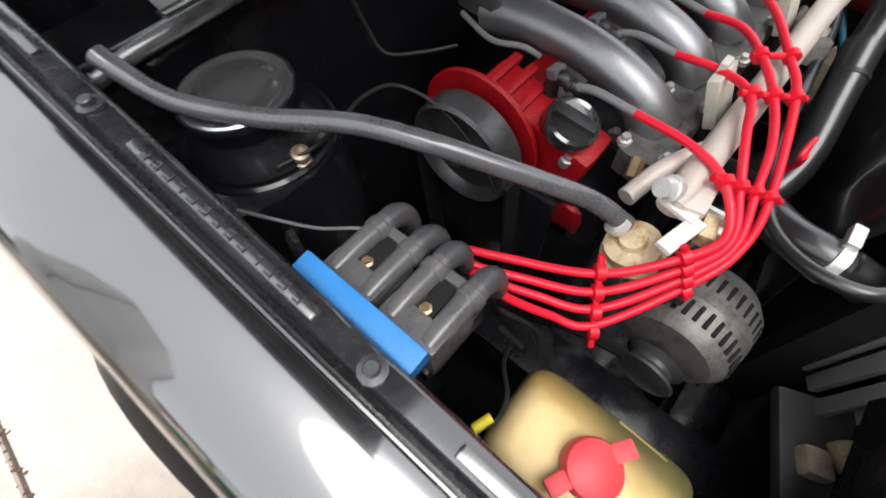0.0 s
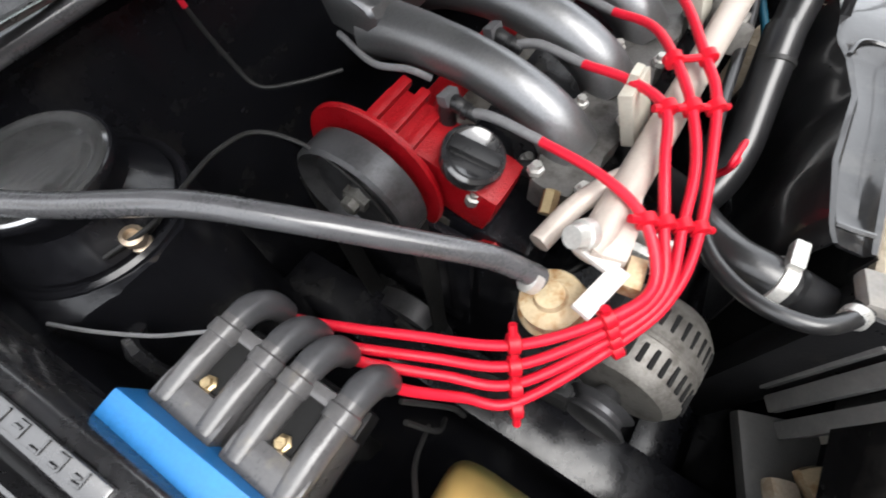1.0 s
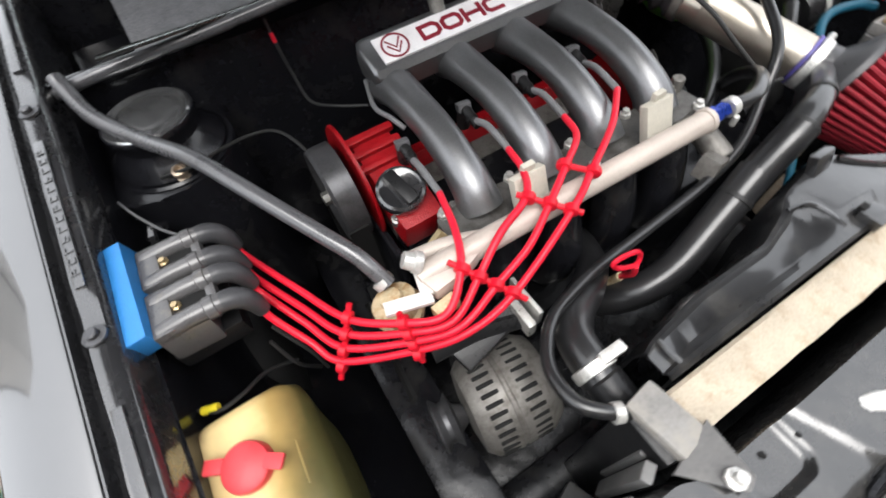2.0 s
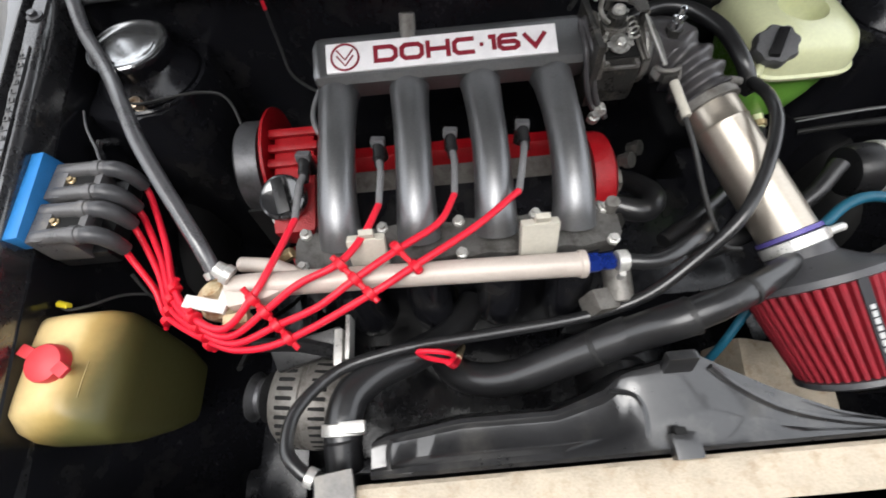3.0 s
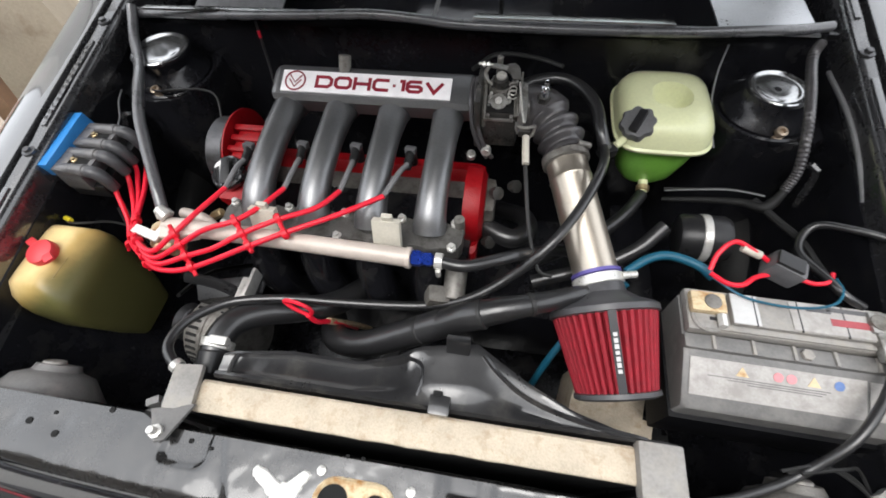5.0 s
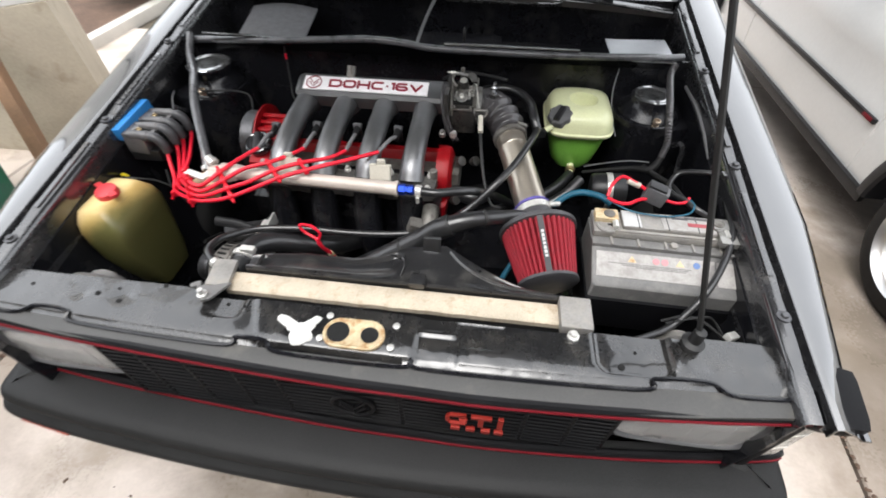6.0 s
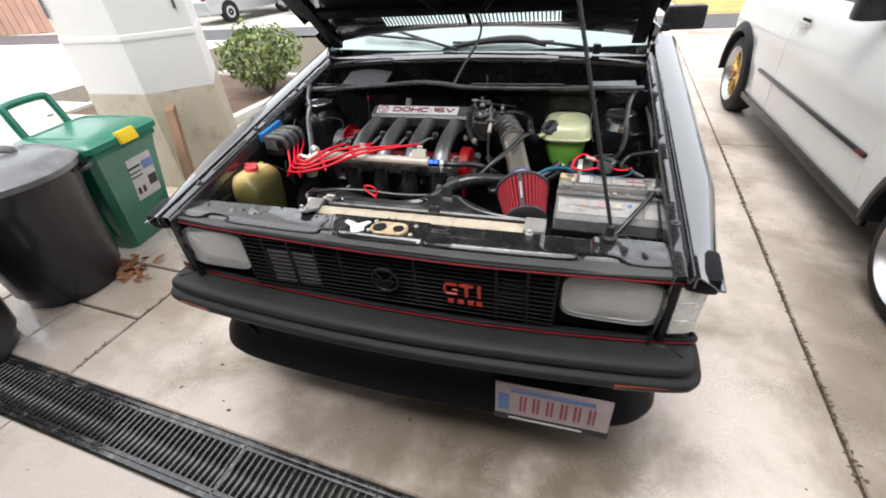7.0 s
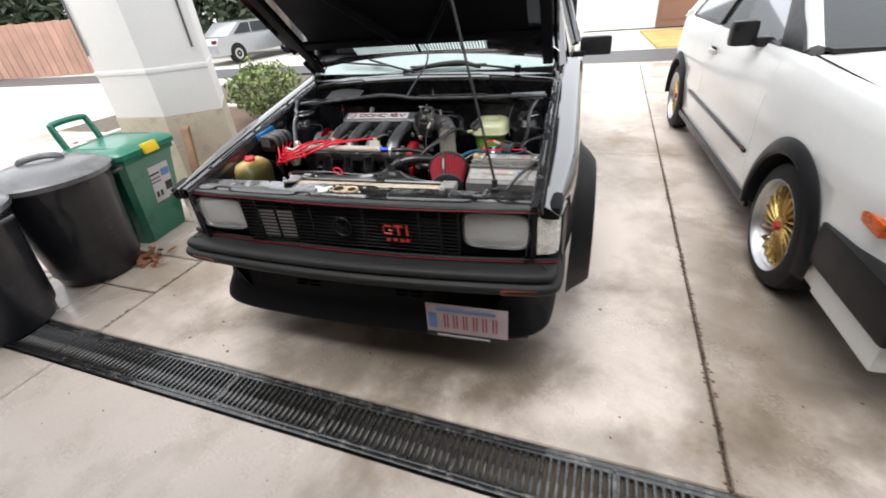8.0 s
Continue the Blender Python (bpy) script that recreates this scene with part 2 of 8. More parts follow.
    "rust_cream": mat("rust_cream", (0.58, 0.47, 0.30), 0.6, 0.1, 0.2, 40, 300, 0.15, 0.1, dirt=(0.35, 0.17, 0.05), dirt_at=0.58),
    "white_putty": mat("white_putty", (0.74, 0.73, 0.70), 0.7, 0, 0.08, 40, 250, 0.4),
    "yellow_tip": mat("yellow_tip", (0.75, 0.62, 0.03), 0.45, 0, 0.1, 40, 200, 0.02),
    "chrome": mat("chrome", (0.75, 0.76, 0.78), 0.1, 1.0, 0.06, 20, 200, 0.01, 0.05),
    "lamp_reflector": mat("lamp_reflector", (0.92, 0.92, 0.91), 0.3, 0.5, 0.06, 30, 200, 0.06, 0.08),
    "lamp_glass": mat("lamp_glass", (0.95, 0.95, 0.94), 0.10, 0, 0.03, 60, 90, 0.12, 0.05, transmission=0.72),
    "lens_clear": mat("lens_clear", (0.82, 0.80, 0.75), 0.28, 0, 0.08, 40, 160, 0.15, transmission=0.15),
    "amber": mat("amber", (0.55, 0.09, 0.01), 0.3, 0, 0.15, 40, 160, 0.1, transmission=0.2),
    "amber_dark": mat("amber_dark", (0.24, 0.03, 0.012), 0.35, 0, 0.15, 40, 160, 0.1),
    "glass": mat("glass", (0.58, 0.70, 0.68), 0.05, 0, 0.03, 5, 50, 0.0, 0.02, transmission=0.62, ior=1.8),
    "window_glass": mat("window_glass", (0.12, 0.13, 0.135), 0.06, 0, 0.1, 3, 40, 0.0, 0.03, spec=0.8, coat=1.0, coat_ior=2.0, coat_rough=0.03),
    "dark_glass": mat("dark_glass", (0.035, 0.04, 0.042), 0.06, 0, 0.1, 3, 40, 0.0, 0.03),
    "concrete": mat("concrete", (0.57, 0.495, 0.437), 0.42, 0, 0.10, 1.6, 90, 0.08, 0.16, dirt=(0.43, 0.365, 0.30), dirt_at=0.62, per_piece=0.04,
                    stain=(0.20, 0.15, 0.10), stain_scale=1.1, stain_at=0.59, wet=0.3),
    "concrete_far": mat("concrete_far", (0.55, 0.52, 0.47), 0.8, 0, 0.1, 0.4, 12, 0.2, 0.1),
    "joint_dirt": mat("joint_dirt", (0.12, 0.10, 0.075), 0.9, 0, 0.4, 20, 200, 0.4),
    "drain_iron": mat("drain_iron", (0.028, 0.028, 0.029), 0.25, 0.3, 0.35, 12, 200, 0.2, 0.15, dirt=(0.17, 0.16, 0.145), dirt_at=0.6, wet=0.4, coat=0.8, coat_ior=1.6),
    # near-black that stands in for the shade inside openings and gaps
    "void_shade": mat("void_shade", (0.006, 0.006, 0.006), 0.9, 0, 0.3, 20, 100, 0.1),
    "white_paint": mat("white_paint", (0.66, 0.66, 0.645), 0.2, 0, 0.04, 2.5, 60, 0.01, 0.05, coat=0.5),
    "gold": mat("gold", (0.56, 0.38, 0.13), 0.3, 0.85, 0.15, 30, 200, 0.05, 0.08),
    "rim_polish": mat("rim_polish", (0.52, 0.52, 0.52), 0.34, 0.9, 0.08, 30, 200, 0.02, 0.06),
    "stucco": mat("stucco", (0.74, 0.73, 0.71), 0.85, 0, 0.05, 2, 90, 0.3, 0.05),
    "stone_base": mat("stone_base", (0.42, 0.37, 0.29), 0.85, 0, 0.12, 5, 80, 0.4, 0.05, dirt=(0.3, 0.25, 0.18), dirt_at=0.64),
    "wood_brown": mat("wood_brown", (0.22, 0.13, 0.075), 0.75, 0, 0.25, 8, 120, 0.25),
    "fence_wood": mat("fence_wood", (0.42, 0.25, 0.19), 0.8, 0, 0.2, 2, 40, 0.2, per_piece=0.12),
    "bin_green": mat("bin_green", (0.004, 0.15, 0.088), 0.34, 0, 0.2, 6, 200, 0.06, 0.12, coat=0.6, coat_ior=1.5, coat_rough=0.22),
    "bin_black": mat("bin_black", (0.012, 0.013, 0.017), 0.36, 0, 0.2, 8, 300, 0.1, 0.1, dirt=(0.03, 0.031, 0.035), dirt_at=0.66, spec=0.4, coat=0.3),
    # lid grey raised over bin_black to paint in the reflected sky
    "bin_lid_lit": mat("bin_lid_lit", (0.12, 0.12, 0.125), 0.34, 0, 0.2, 7, 300, 0.06, 0.1, dirt=(0.18, 0.18, 0.18), dirt_at=0.62, coat=0.4),
    "shelf_grey": mat("shelf_grey", (0.06, 0.059, 0.057), 0.5, 0, 0.2, 8, 300, 0.1, 0.1, dirt=(0.10, 0.095, 0.085), dirt_at=0.64),
    "bracket_white": mat("bracket_white", (0.66, 0.63, 0.60), 0.5, 0.1, 0.1, 40, 300, 0.1, 0.1, dirt=(0.5, 0.46, 0.42), dirt_at=0.66),
    "rail_black": mat("rail_black", (0.024, 0.024, 0.026), 0.26, 0, 0.35, 14, 160, 0.05, 0.1, dirt=(0.10, 0.095, 0.09), dirt_at=0.68, coat=1.0, coat_ior=1.8, coat_rough=0.1),
    "cap_steel": mat("cap_steel", (0.5, 0.505, 0.51), 0.16, 0.92, 0.2, 20, 200, 0.03, 0.06, dirt=(0.25, 0.25, 0.25), dirt_at=0.64),
    "apron_black": mat("apron_black", (0.005, 0.005, 0.006), 0.5, 0, 0.3, 8, 300, 0.08, 0.1, spec=0.15),
    "leaf": mat("leaf", (0.16, 0.22, 0.075), 0.4, 0, 0.45, 9, 60, 0.05, 0.1, per_island=0.4),
    "dry_leaf": mat("dry_leaf", (0.24, 0.10, 0.045), 0.75, 0, 0.4, 20, 100, 0.1),
    "bark": mat("bark", (0.12, 0.09, 0.06), 0.85, 0, 0.3, 20, 100, 0.3),
    "soil": mat("soil", (0.11, 0.07, 0.05), 0.95, 0, 0.4, 6, 60, 0.6),
    "dry_grass": mat("dry_grass", (0.42, 0.32, 0.12), 0.9, 0, 0.3, 2, 40, 0.4),
    "grey_paint": mat("grey_paint", (0.42, 0.43, 0.44), 0.22, 0.4, 0.05, 2, 50, 0.0, 0.05, coat=0.4),
    "far_wood": mat("far_wood", (0.10, 0.13, 0.08), 0.9, 0, 0.5, 0.8, 4, 0.3),
    "door_brown": mat("door_brown", (0.21, 0.11, 0.07), 0.7, 0, 0.1, 1, 20, 0.1),
    "ink": mat("ink", (0.02, 0.02, 0.024), 0.5, 0, 0.2, 30, 200, 0.0),
    "ink_blue": mat("ink_blue", (0.12, 0.2, 0.42), 0.5, 0, 0.2, 30, 200, 0.0),
    "ink_red": mat("ink_red", (0.30, 0.06, 0.07), 0.5, 0, 0.2, 30, 200, 0.0),
    "plate_white": mat("plate_white", (0.42, 0.35, 0.35), 0.4, 0, 0.1, 20, 200, 0.02),
    "silver_foil": mat("silver_foil", (0.62, 0.63, 0.65), 0.35, 0.8, 0.12, 18, 250, 0.35, 0.12),
    "mesh_grey": mat("mesh_grey", (0.14, 0.14, 0.145), 0.6, 0, 0.3, 60, 260, 0.4),
    "yellow_sticker": mat("yellow_sticker", (0.80, 0.55, 0.02), 0.45, 0, 0.06, 30, 200, 0.02),
    "garage_wall": mat("garage_wall", (0.40, 0.385, 0.36), 0.85, 0, 0.05, 1, 40, 0.1),
}



def stain_shade(m, spots, color):
    """Old leaks and a car's painted shadow on a surface: soft-edged patches (x, y, half length, half width) of their
    own shape.
    """
    nt = m.node_tree
    n, l = nt.nodes, nt.links
    base = n["Principled BSDF"].inputs["Base Color"]
    out = base.links[0].from_socket
    co = n.new("ShaderNodeTexCoord")
    rag = n.new("ShaderNodeTexNoise")
    rag.inputs["Scale"].default_value, rag.inputs["Detail"].default_value = 3.5, 6.0
    rag.inputs["Roughness"].default_value, rag.inputs["Distortion"].default_value = 0.6, 0.25
    wide_rag = n.new("ShaderNodeMath")
    wide_rag.operation = "MULTIPLY"
    wide_rag.inputs[1].default_value = 1.8
    l.new(rag.outputs["Fac"], wide_rag.inputs[0])
    l.new(co.outputs["Object"], rag.inputs["Vector"])
    for x, y, a, b, amount in spots:
        mp = n.new("ShaderNodeMapping")
        mp.inputs["Scale"].default_value = (1 / a, 1 / b, 0)
        mp.inputs["Location"].default_value = (-x / a, -y / b, 0)
        ln = n.new("ShaderNodeVectorMath")
        ln.operation = "LENGTH"
        ad = n.new("ShaderNodeMath")
        ad.operation = "ADD"
        mr = n.new("ShaderNodeMapRange")
        mr.interpolation_type = "SMOOTHSTEP"
        mr.inputs["From Min"].default_value, mr.inputs["From Max"].default_value = 1.1, 2.05
        mr.inputs["To Min"].default_value, mr.inputs["To Max"].default_value = amount, 0.0
        mx = n.new("ShaderNodeMix")
        mx.data_type = "RGBA"
        mx.inputs[7].default_value = (*color, 1)
        l.new(co.outputs["Object"], mp.inputs["Vector"])
        l.new(mp.outputs[0], ln.inputs[0])
        l.new(ln.outputs["Value"], ad.inputs[0])
        l.new(wide_rag.outputs[0], ad.inputs[1])
        l.new(ad.outputs[0], mr.inputs["Value"])
        l.new(mr.outputs[0], mx.inputs[0])
        l.new(out, mx.inputs[6])
        out = mx.outputs[2]
    l.new(out, base)


def tilt_blend(m, point, way, soft, color):
    """Blends in a second colour below a tilted plane with an uneven edge."""
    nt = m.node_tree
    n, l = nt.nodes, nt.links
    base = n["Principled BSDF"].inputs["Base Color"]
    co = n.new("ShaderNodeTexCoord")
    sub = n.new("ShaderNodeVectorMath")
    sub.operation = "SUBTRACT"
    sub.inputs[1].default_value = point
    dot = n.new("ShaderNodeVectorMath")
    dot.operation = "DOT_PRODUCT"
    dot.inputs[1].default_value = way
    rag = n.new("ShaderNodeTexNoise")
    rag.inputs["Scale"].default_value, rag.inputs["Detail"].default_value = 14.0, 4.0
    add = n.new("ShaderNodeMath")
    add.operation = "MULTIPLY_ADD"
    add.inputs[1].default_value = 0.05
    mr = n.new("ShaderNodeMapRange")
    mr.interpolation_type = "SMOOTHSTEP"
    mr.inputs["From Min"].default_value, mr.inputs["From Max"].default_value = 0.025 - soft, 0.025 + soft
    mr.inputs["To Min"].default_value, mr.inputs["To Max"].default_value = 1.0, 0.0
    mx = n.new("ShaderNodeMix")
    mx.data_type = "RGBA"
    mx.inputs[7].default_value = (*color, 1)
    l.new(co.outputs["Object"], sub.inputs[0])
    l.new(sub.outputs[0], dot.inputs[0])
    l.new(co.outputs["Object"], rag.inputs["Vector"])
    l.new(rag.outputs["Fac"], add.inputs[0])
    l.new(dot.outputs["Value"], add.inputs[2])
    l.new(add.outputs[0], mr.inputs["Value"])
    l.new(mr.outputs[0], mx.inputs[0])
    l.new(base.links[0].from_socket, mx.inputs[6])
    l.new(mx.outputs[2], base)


# amber, then dark olive, towards the tank's lower inner side
tilt_blend(M["washer_plastic"], (-0.588, 0.33, 0.768), (-0.67, 0.10, 0.71), 0.016, (0.46, 0.32, 0.11))
tilt_blend(M["washer_plastic"], (-0.572, 0.33, 0.744), (-0.66, 0.18, 0.73), 0.022, (0.10, 0.095, 0.032))
# brown stains; patches one and seven also paint shadow under the car's front
stain_shade(M["concrete"], ((0.42, 0.03, 0.66, 0.36, 0.92), (1.75, 0.5, 0.45, 0.9, 0.7), (2.2, -0.25, 0.8, 0.35, 0.7), (0.9, -0.25, 0.35, 0.12, 0.4), (1.0, 2.3, 0.5, 0.9, 0.35), (-1.45, 0.2, 0.5, 0.55, 0.45), (-0.05, -0.10, 0.62, 0.22, 0.75), (1.5, 0.7, 0.42, 1.5, 0.5)), (0.16, 0.128, 0.095))

# ---------------------------------------------------------------- mesh helpers


def thing(name, label, category, base=(0, 0, 0), group="", kind=""):
    """An empty at the base of a thing that parents its parts."""
    ob = new(name)
    ob.empty_display_size = 0.05
    ob.matrix_basis = Matrix.Translation(base)
    return tagged(ob, label, category, group, kind)


def finish(bm, name, material, angle=38):
    bmesh.ops.recalc_face_normals(bm, faces=bm.faces)
    me = bpy.data.meshes.new(name)
    bm.to_mesh(me)
    bm.free()
    me.polygons.foreach_set("use_smooth", [True] * len(me.polygons))
    me.set_sharp_from_angle(angle=radians(angle))
    me.materials.append(M[material])
    return me


def part(name, bm, material, parent, label="", angle=38):
    """A bmesh in world coordinates as one mesh object under a thing or a part."""
    ob = new(name, finish(bm, name, material, angle) if isinstance(bm, bmesh.types.BMesh) else bm)
    ob.parent = parent
    if parent.parent is None:
        ob.matrix_parent_inverse = parent.matrix_basis.inverted()
    return tagged(ob, label)


def solo(name, bm, material, label, category, group="", kind="", angle=38):
    return tagged(new(name, finish(bm, name, material, angle)), label, category, group, kind)


def V(*p):
    return Vector(p)


def lin(a, b, n, endpoint=True):
    return np.linspace(a, b, n, endpoint=endpoint).tolist()


def spline(pts, n=6):
    """Catmull-Rom points through pts."""
    p = [Vector(q) for q in pts]
    if len(p) < 3 or n < 2:
        return p
    p = [2 * p[0] - p[1], *p, 2 * p[-1] - p[-2]]
    out = []
    for a, b, c, d in zip(p, p[1:], p[2:], p[3:]):
        for k in range(n):
            t = k / n
            out.append(0.5 * (2 * b + (c - a) * t + (2 * a - 5 * b + 4 * c - d) * t * t + (3 * b - a - 3 * c + d) * t ** 3))
    return out + [p[-2]]


def loft(bm, rings, caps=True, closed=True):
    vs = [[bm.verts.new(v) for v in r] for r in rings]
    n = len(rings[0])
    for a, b in zip(vs, vs[1:]):
        for i in range(n if closed else n - 1):
            j = (i + 1) % n
            bm.faces.new((a[i], a[j], b[j], b[i]))
    if caps and closed:
        bm.faces.new(vs[0])
        bm.faces.new(vs[-1][::-1])
    return bm


def tube(pts, r, seg=10, n=6, bm=None, flat=1.0):
    """A round hose through pts; r is a number or one per point."""
    bm = bm or bmesh.new()
    path = spline(pts, n)
    radii = [r] * len(path) if isinstance(r, (int, float)) else np.interp(
        np.linspace(0, 1, len(path)), np.linspace(0, 1, len(r)), r).tolist()
    side, rings = None, []
    for i, p in enumerate(path):
        way = (path[min(i + 1, len(path) - 1)] - path[max(i - 1, 0)]).normalized()
        side = way.orthogonal() if side is None else side - way * side.dot(way)
        side.normalize()
        up = way.cross(side)
        rings.append([p + radii[i] * (side * math.cos(a) + flat * up * math.sin(a))
                      for a in (2 * math.pi * k / seg for k in range(seg))])
    return loft(bm, rings)


def lathe(origin, axis, profile, seg=24, bm=None, caps=True):
    """Rings of (radius, height) along an axis."""
    bm = bm or bmesh.new()
    way = Vector(axis).normalized()
    side = way.orthogonal().normalized()
    up = way.cross(side)
    o = Vector(origin)
    return loft(bm, [[o + way * h + max(r, 1e-4) * (side * math.cos(a) + up * math.sin(a))
                      for a in (2 * math.pi * k / seg for k in range(seg))] for r, h in profile], caps)


def rod(a, b, r, r2=None, seg=14, bm=None):
    a, b = Vector(a), Vector(b)
    h = (b - a).length
    c = min(r, h) * 0.12
    r2 = r if r2 is None else r2
    return lathe(a, b - a, [(r - c, 0), (r, c), (r2, h - c), (r2 - c, h)], seg, bm)


def box(c, s, bevel=0.004, m=None, bm=None, seg=2):
    """A bevelled box of centre c and size s, turned by m about its centre."""
    tmp = bmesh.new()
    bmesh.ops.create_cube(tmp, size=1.0)
    bmesh.ops.scale(tmp, vec=s, verts=tmp.verts)
    if bevel:
        bmesh.ops.bevel(tmp, geom=tmp.edges[:], offset=min(bevel, min(s) * 0.45), segments=seg, affect="EDGES", profile=0.7)
    bmesh.ops.transform(tmp, matrix=Matrix.Translation(c) @ (m or Matrix()), verts=tmp.verts)
    return join(bm, tmp)


def join(bm, tmp):
    if bm is None:
        return tmp
    me = bpy.data.meshes.new("tmp")
    tmp.to_mesh(me)
    tmp.free()
    bm.from_mesh(me)
    bpy.data.meshes.remove(me)
    return bm


def prism(outline, vec, bevel=0.0, bm=None):
    """A flat outline pushed along vec."""
    tmp = bmesh.new()
    f = tmp.faces.new([tmp.verts.new(p) for p in outline])
    got = bmesh.ops.extrude_face_region(tmp, geom=[f])
    bmesh.ops.translate(tmp, vec=vec, verts=[v for v in got["geom"] if isinstance(v, bmesh.types.BMVert)])
    if bevel:
        bmesh.ops.recalc_face_normals(tmp, faces=tmp.faces)
        bmesh.ops.bevel(tmp, geom=tmp.edges[:], offset=bevel, segments=2, affect="EDGES", profile=0.7, clamp_overlap=True)
    return join(bm, tmp)


def sheet(rows, thick=0.0, bm=None):
    """A grid of points as a sheet, thickened along its normals."""
    tmp = bmesh.new()
    loft(tmp, rows, caps=False, closed=False)
    if thick:
        bmesh.ops.recalc_face_normals(tmp, faces=tmp.faces)
        tmp.normal_update()
        front = list(tmp.faces)
        back = {v: tmp.verts.new(v.co - v.normal * thick) for v in list(tmp.verts)}
        rim = [e for e in tmp.edges if len(e.link_faces) == 1]
        rim = [(e.verts[0], e.verts[1]) for e in rim]
        for f in front:
            tmp.faces.new([back[v] for v in reversed(f.verts)])
        for p, q in rim:
            tmp.faces.new((p, q, back[q], back[p]))
    return join(bm, tmp)


def rot(x=0, y=0, z=0):
    return pose(0, 0, 0, x, y, z)


def letters(text, size, depth, m, extra=None):
    """Raised letters of the built-in font as a bmesh."""
    cu = bpy.data.curves.new("letters", "FONT")
    cu.body, cu.size, cu.extrude, cu.align_x, cu.align_y = text, size, depth, "CENTER", "CENTER"
    if extra:
        cu.space_character, cu.offset = extra, size * 0.022
    ob = bpy.data.objects.new("letters", cu)
    scene.collection.objects.link(ob)
    me = bpy.data.meshes.new_from_object(ob.evaluated_get(bpy.context.evaluated_depsgraph_get()))
    bpy.data.objects.remove(ob)
    bm = bmesh.new()
    bm.from_mesh(me)
    bpy.data.meshes.remove(me)
    bmesh.ops.transform(bm, matrix=m, verts=bm.verts)
    return bm

# ---------------------------------------------------------------- setting: ground, drain
ENV = rot(0, 0, -3.6)


def env(u, v, z=0.0):
    return ENV @ Vector((u, v, z))


ground = tagged(new("ground", finish(sheet([[V(x, y, -0.03) for y in (-200, -20, 0, 20, 200)] for x in (-200, -20, 0, 20, 200)]),
                                     "ground", "concrete_far")), "pale concrete ground reaching to the street", "ground", kind="structure")
pavement = thing("pavement", "pale concrete driveway slabs with dirty joints, stained and damp", "pavement", kind="structure")
bed = sheet([[env(u, v, -0.022) for v in (-5.5, 0, 7.6)] for u in (-7, 0, 7)])
part("joint_bed", bed, "joint_dirt", pavement)


def slab(u0, u1, v0, v1, gap=0.006):
    """One cast slab with a rounded edge."""
    bm = bmesh.new()
    c = [(u0 + gap, v0 + gap), (u1 - gap, v0 + gap), (u1 - gap, v1 - gap), (u0 + gap, v1 - gap)]
    mid = ((u0 + u1) / 2, (v0 + v1) / 2)
    ring = lambda d, z: [env(u + math.copysign(d, mid[0] - u), v + math.copysign(d, mid[1] - v), z) for u, v in c]
    loft(bm, [ring(0, -0.05), ring(0, -0.006), ring(0.005, 0.0)])
    return part("slab", bm, "concrete", pavement)


D0, D1 = -0.45, -0.245          # drain channel
UL, UR = -1.445, 1.325          # joints beside the car
for u0, u1 in ((-7, -2.9), (-2.9, UL), (UL, UR), (UR, 4.2), (4.2, 7)):
    slab(u0, u1, -5.5, D0)
for v0, v1 in ((D1, 2.76), (2.76, 5.2), (5.2, 7.6)):
    slab(UL, UR, v0, v1, 0.0055)
    slab(UR, 4.2, v0, v1, 0.0055)
    slab(4.2, 7, v0, v1)
EDGES = (D1, 0.09, 0.43, 0.86, 1.3, 1.75)
for u0, u1 in ((-1.86, UL), (-2.3, -1.86), (-2.9, -2.3)):
    for v0, v1 in zip(EDGES, EDGES[1:]):
        slab(u0, u1, v0, v1)
slab(-7, -2.9, D1, 1.75)
slab(-7, UL - 0.9, 1.75, 2.9)
slab(UL - 0.9, UL, 1.75, 7.6)

drain = thing("trench_drain", "dark cast iron trench drain with slotted grates across the garage threshold", "drain", kind="structure")
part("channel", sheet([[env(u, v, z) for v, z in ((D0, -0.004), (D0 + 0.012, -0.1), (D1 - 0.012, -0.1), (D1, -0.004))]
                       for u in (-7, 7)]), "void_shade", drain)
for v in (D0 + 0.011, D1 - 0.011):
    part("edge_rail", box(env(0, v, -0.006), (14, 0.016, 0.016), 0.003, ENV), "drain_iron", drain)
bar = finish(box((0, 0, 0), (0.013, 0.15, 0.02), 0.003, None, None, 1), "slat", "drain_iron")
for k in range(170):
    u = -2.1 + k * 0.0255
    ob = new("slat", bar)
    ob.parent = drain
    ob.matrix_basis = ENV @ pose(u, (D0 + D1) / 2, -0.009)
for k in range(-5, 6):
    u = k * 0.5
    part("grate_frame", box(env(u, (D0 + D1) / 2, -0.008), (0.012, 0.176, 0.02), 0.003, ENV), "drain_iron", drain)
for v in (D0 + 0.028, D1 - 0.028):
    part("grate_frame", box(env(0, v, -0.008), (14, 0.014, 0.02), 0.003, ENV), "drain_iron", drain)
stuff = bmesh.new()
for u0 in (-7, 2.25):
    for k in range(184):
        box(env(u0 + k * 0.0255 if u0 < 0 else u0 + k * 0.0255, (D0 + D1) / 2, -0.009), (0.013, 0.15, 0.02), 0, ENV, stuff)
tagged(part("grate_rest", stuff, "drain_iron", drain), kind="stuff")

# ---------------------------------------------------------------- black hatchback
car = thing("hatchback", "old black hatchback with its hood propped open, parked on the driveway", "car", (0, 1.7, 0))


def lip(y):
    return 0.748 + 0.182 * y


def wide(y):
    return 0.757 + 0.045 * min(1.0, max(0.0, y) / 0.35)


def arch_bottom(y, yc, zc=0.29, r=0.325, low=0.2):
    d = abs(y - yc)
    return zc + math.sqrt(r * r - d * d) if d < r else low


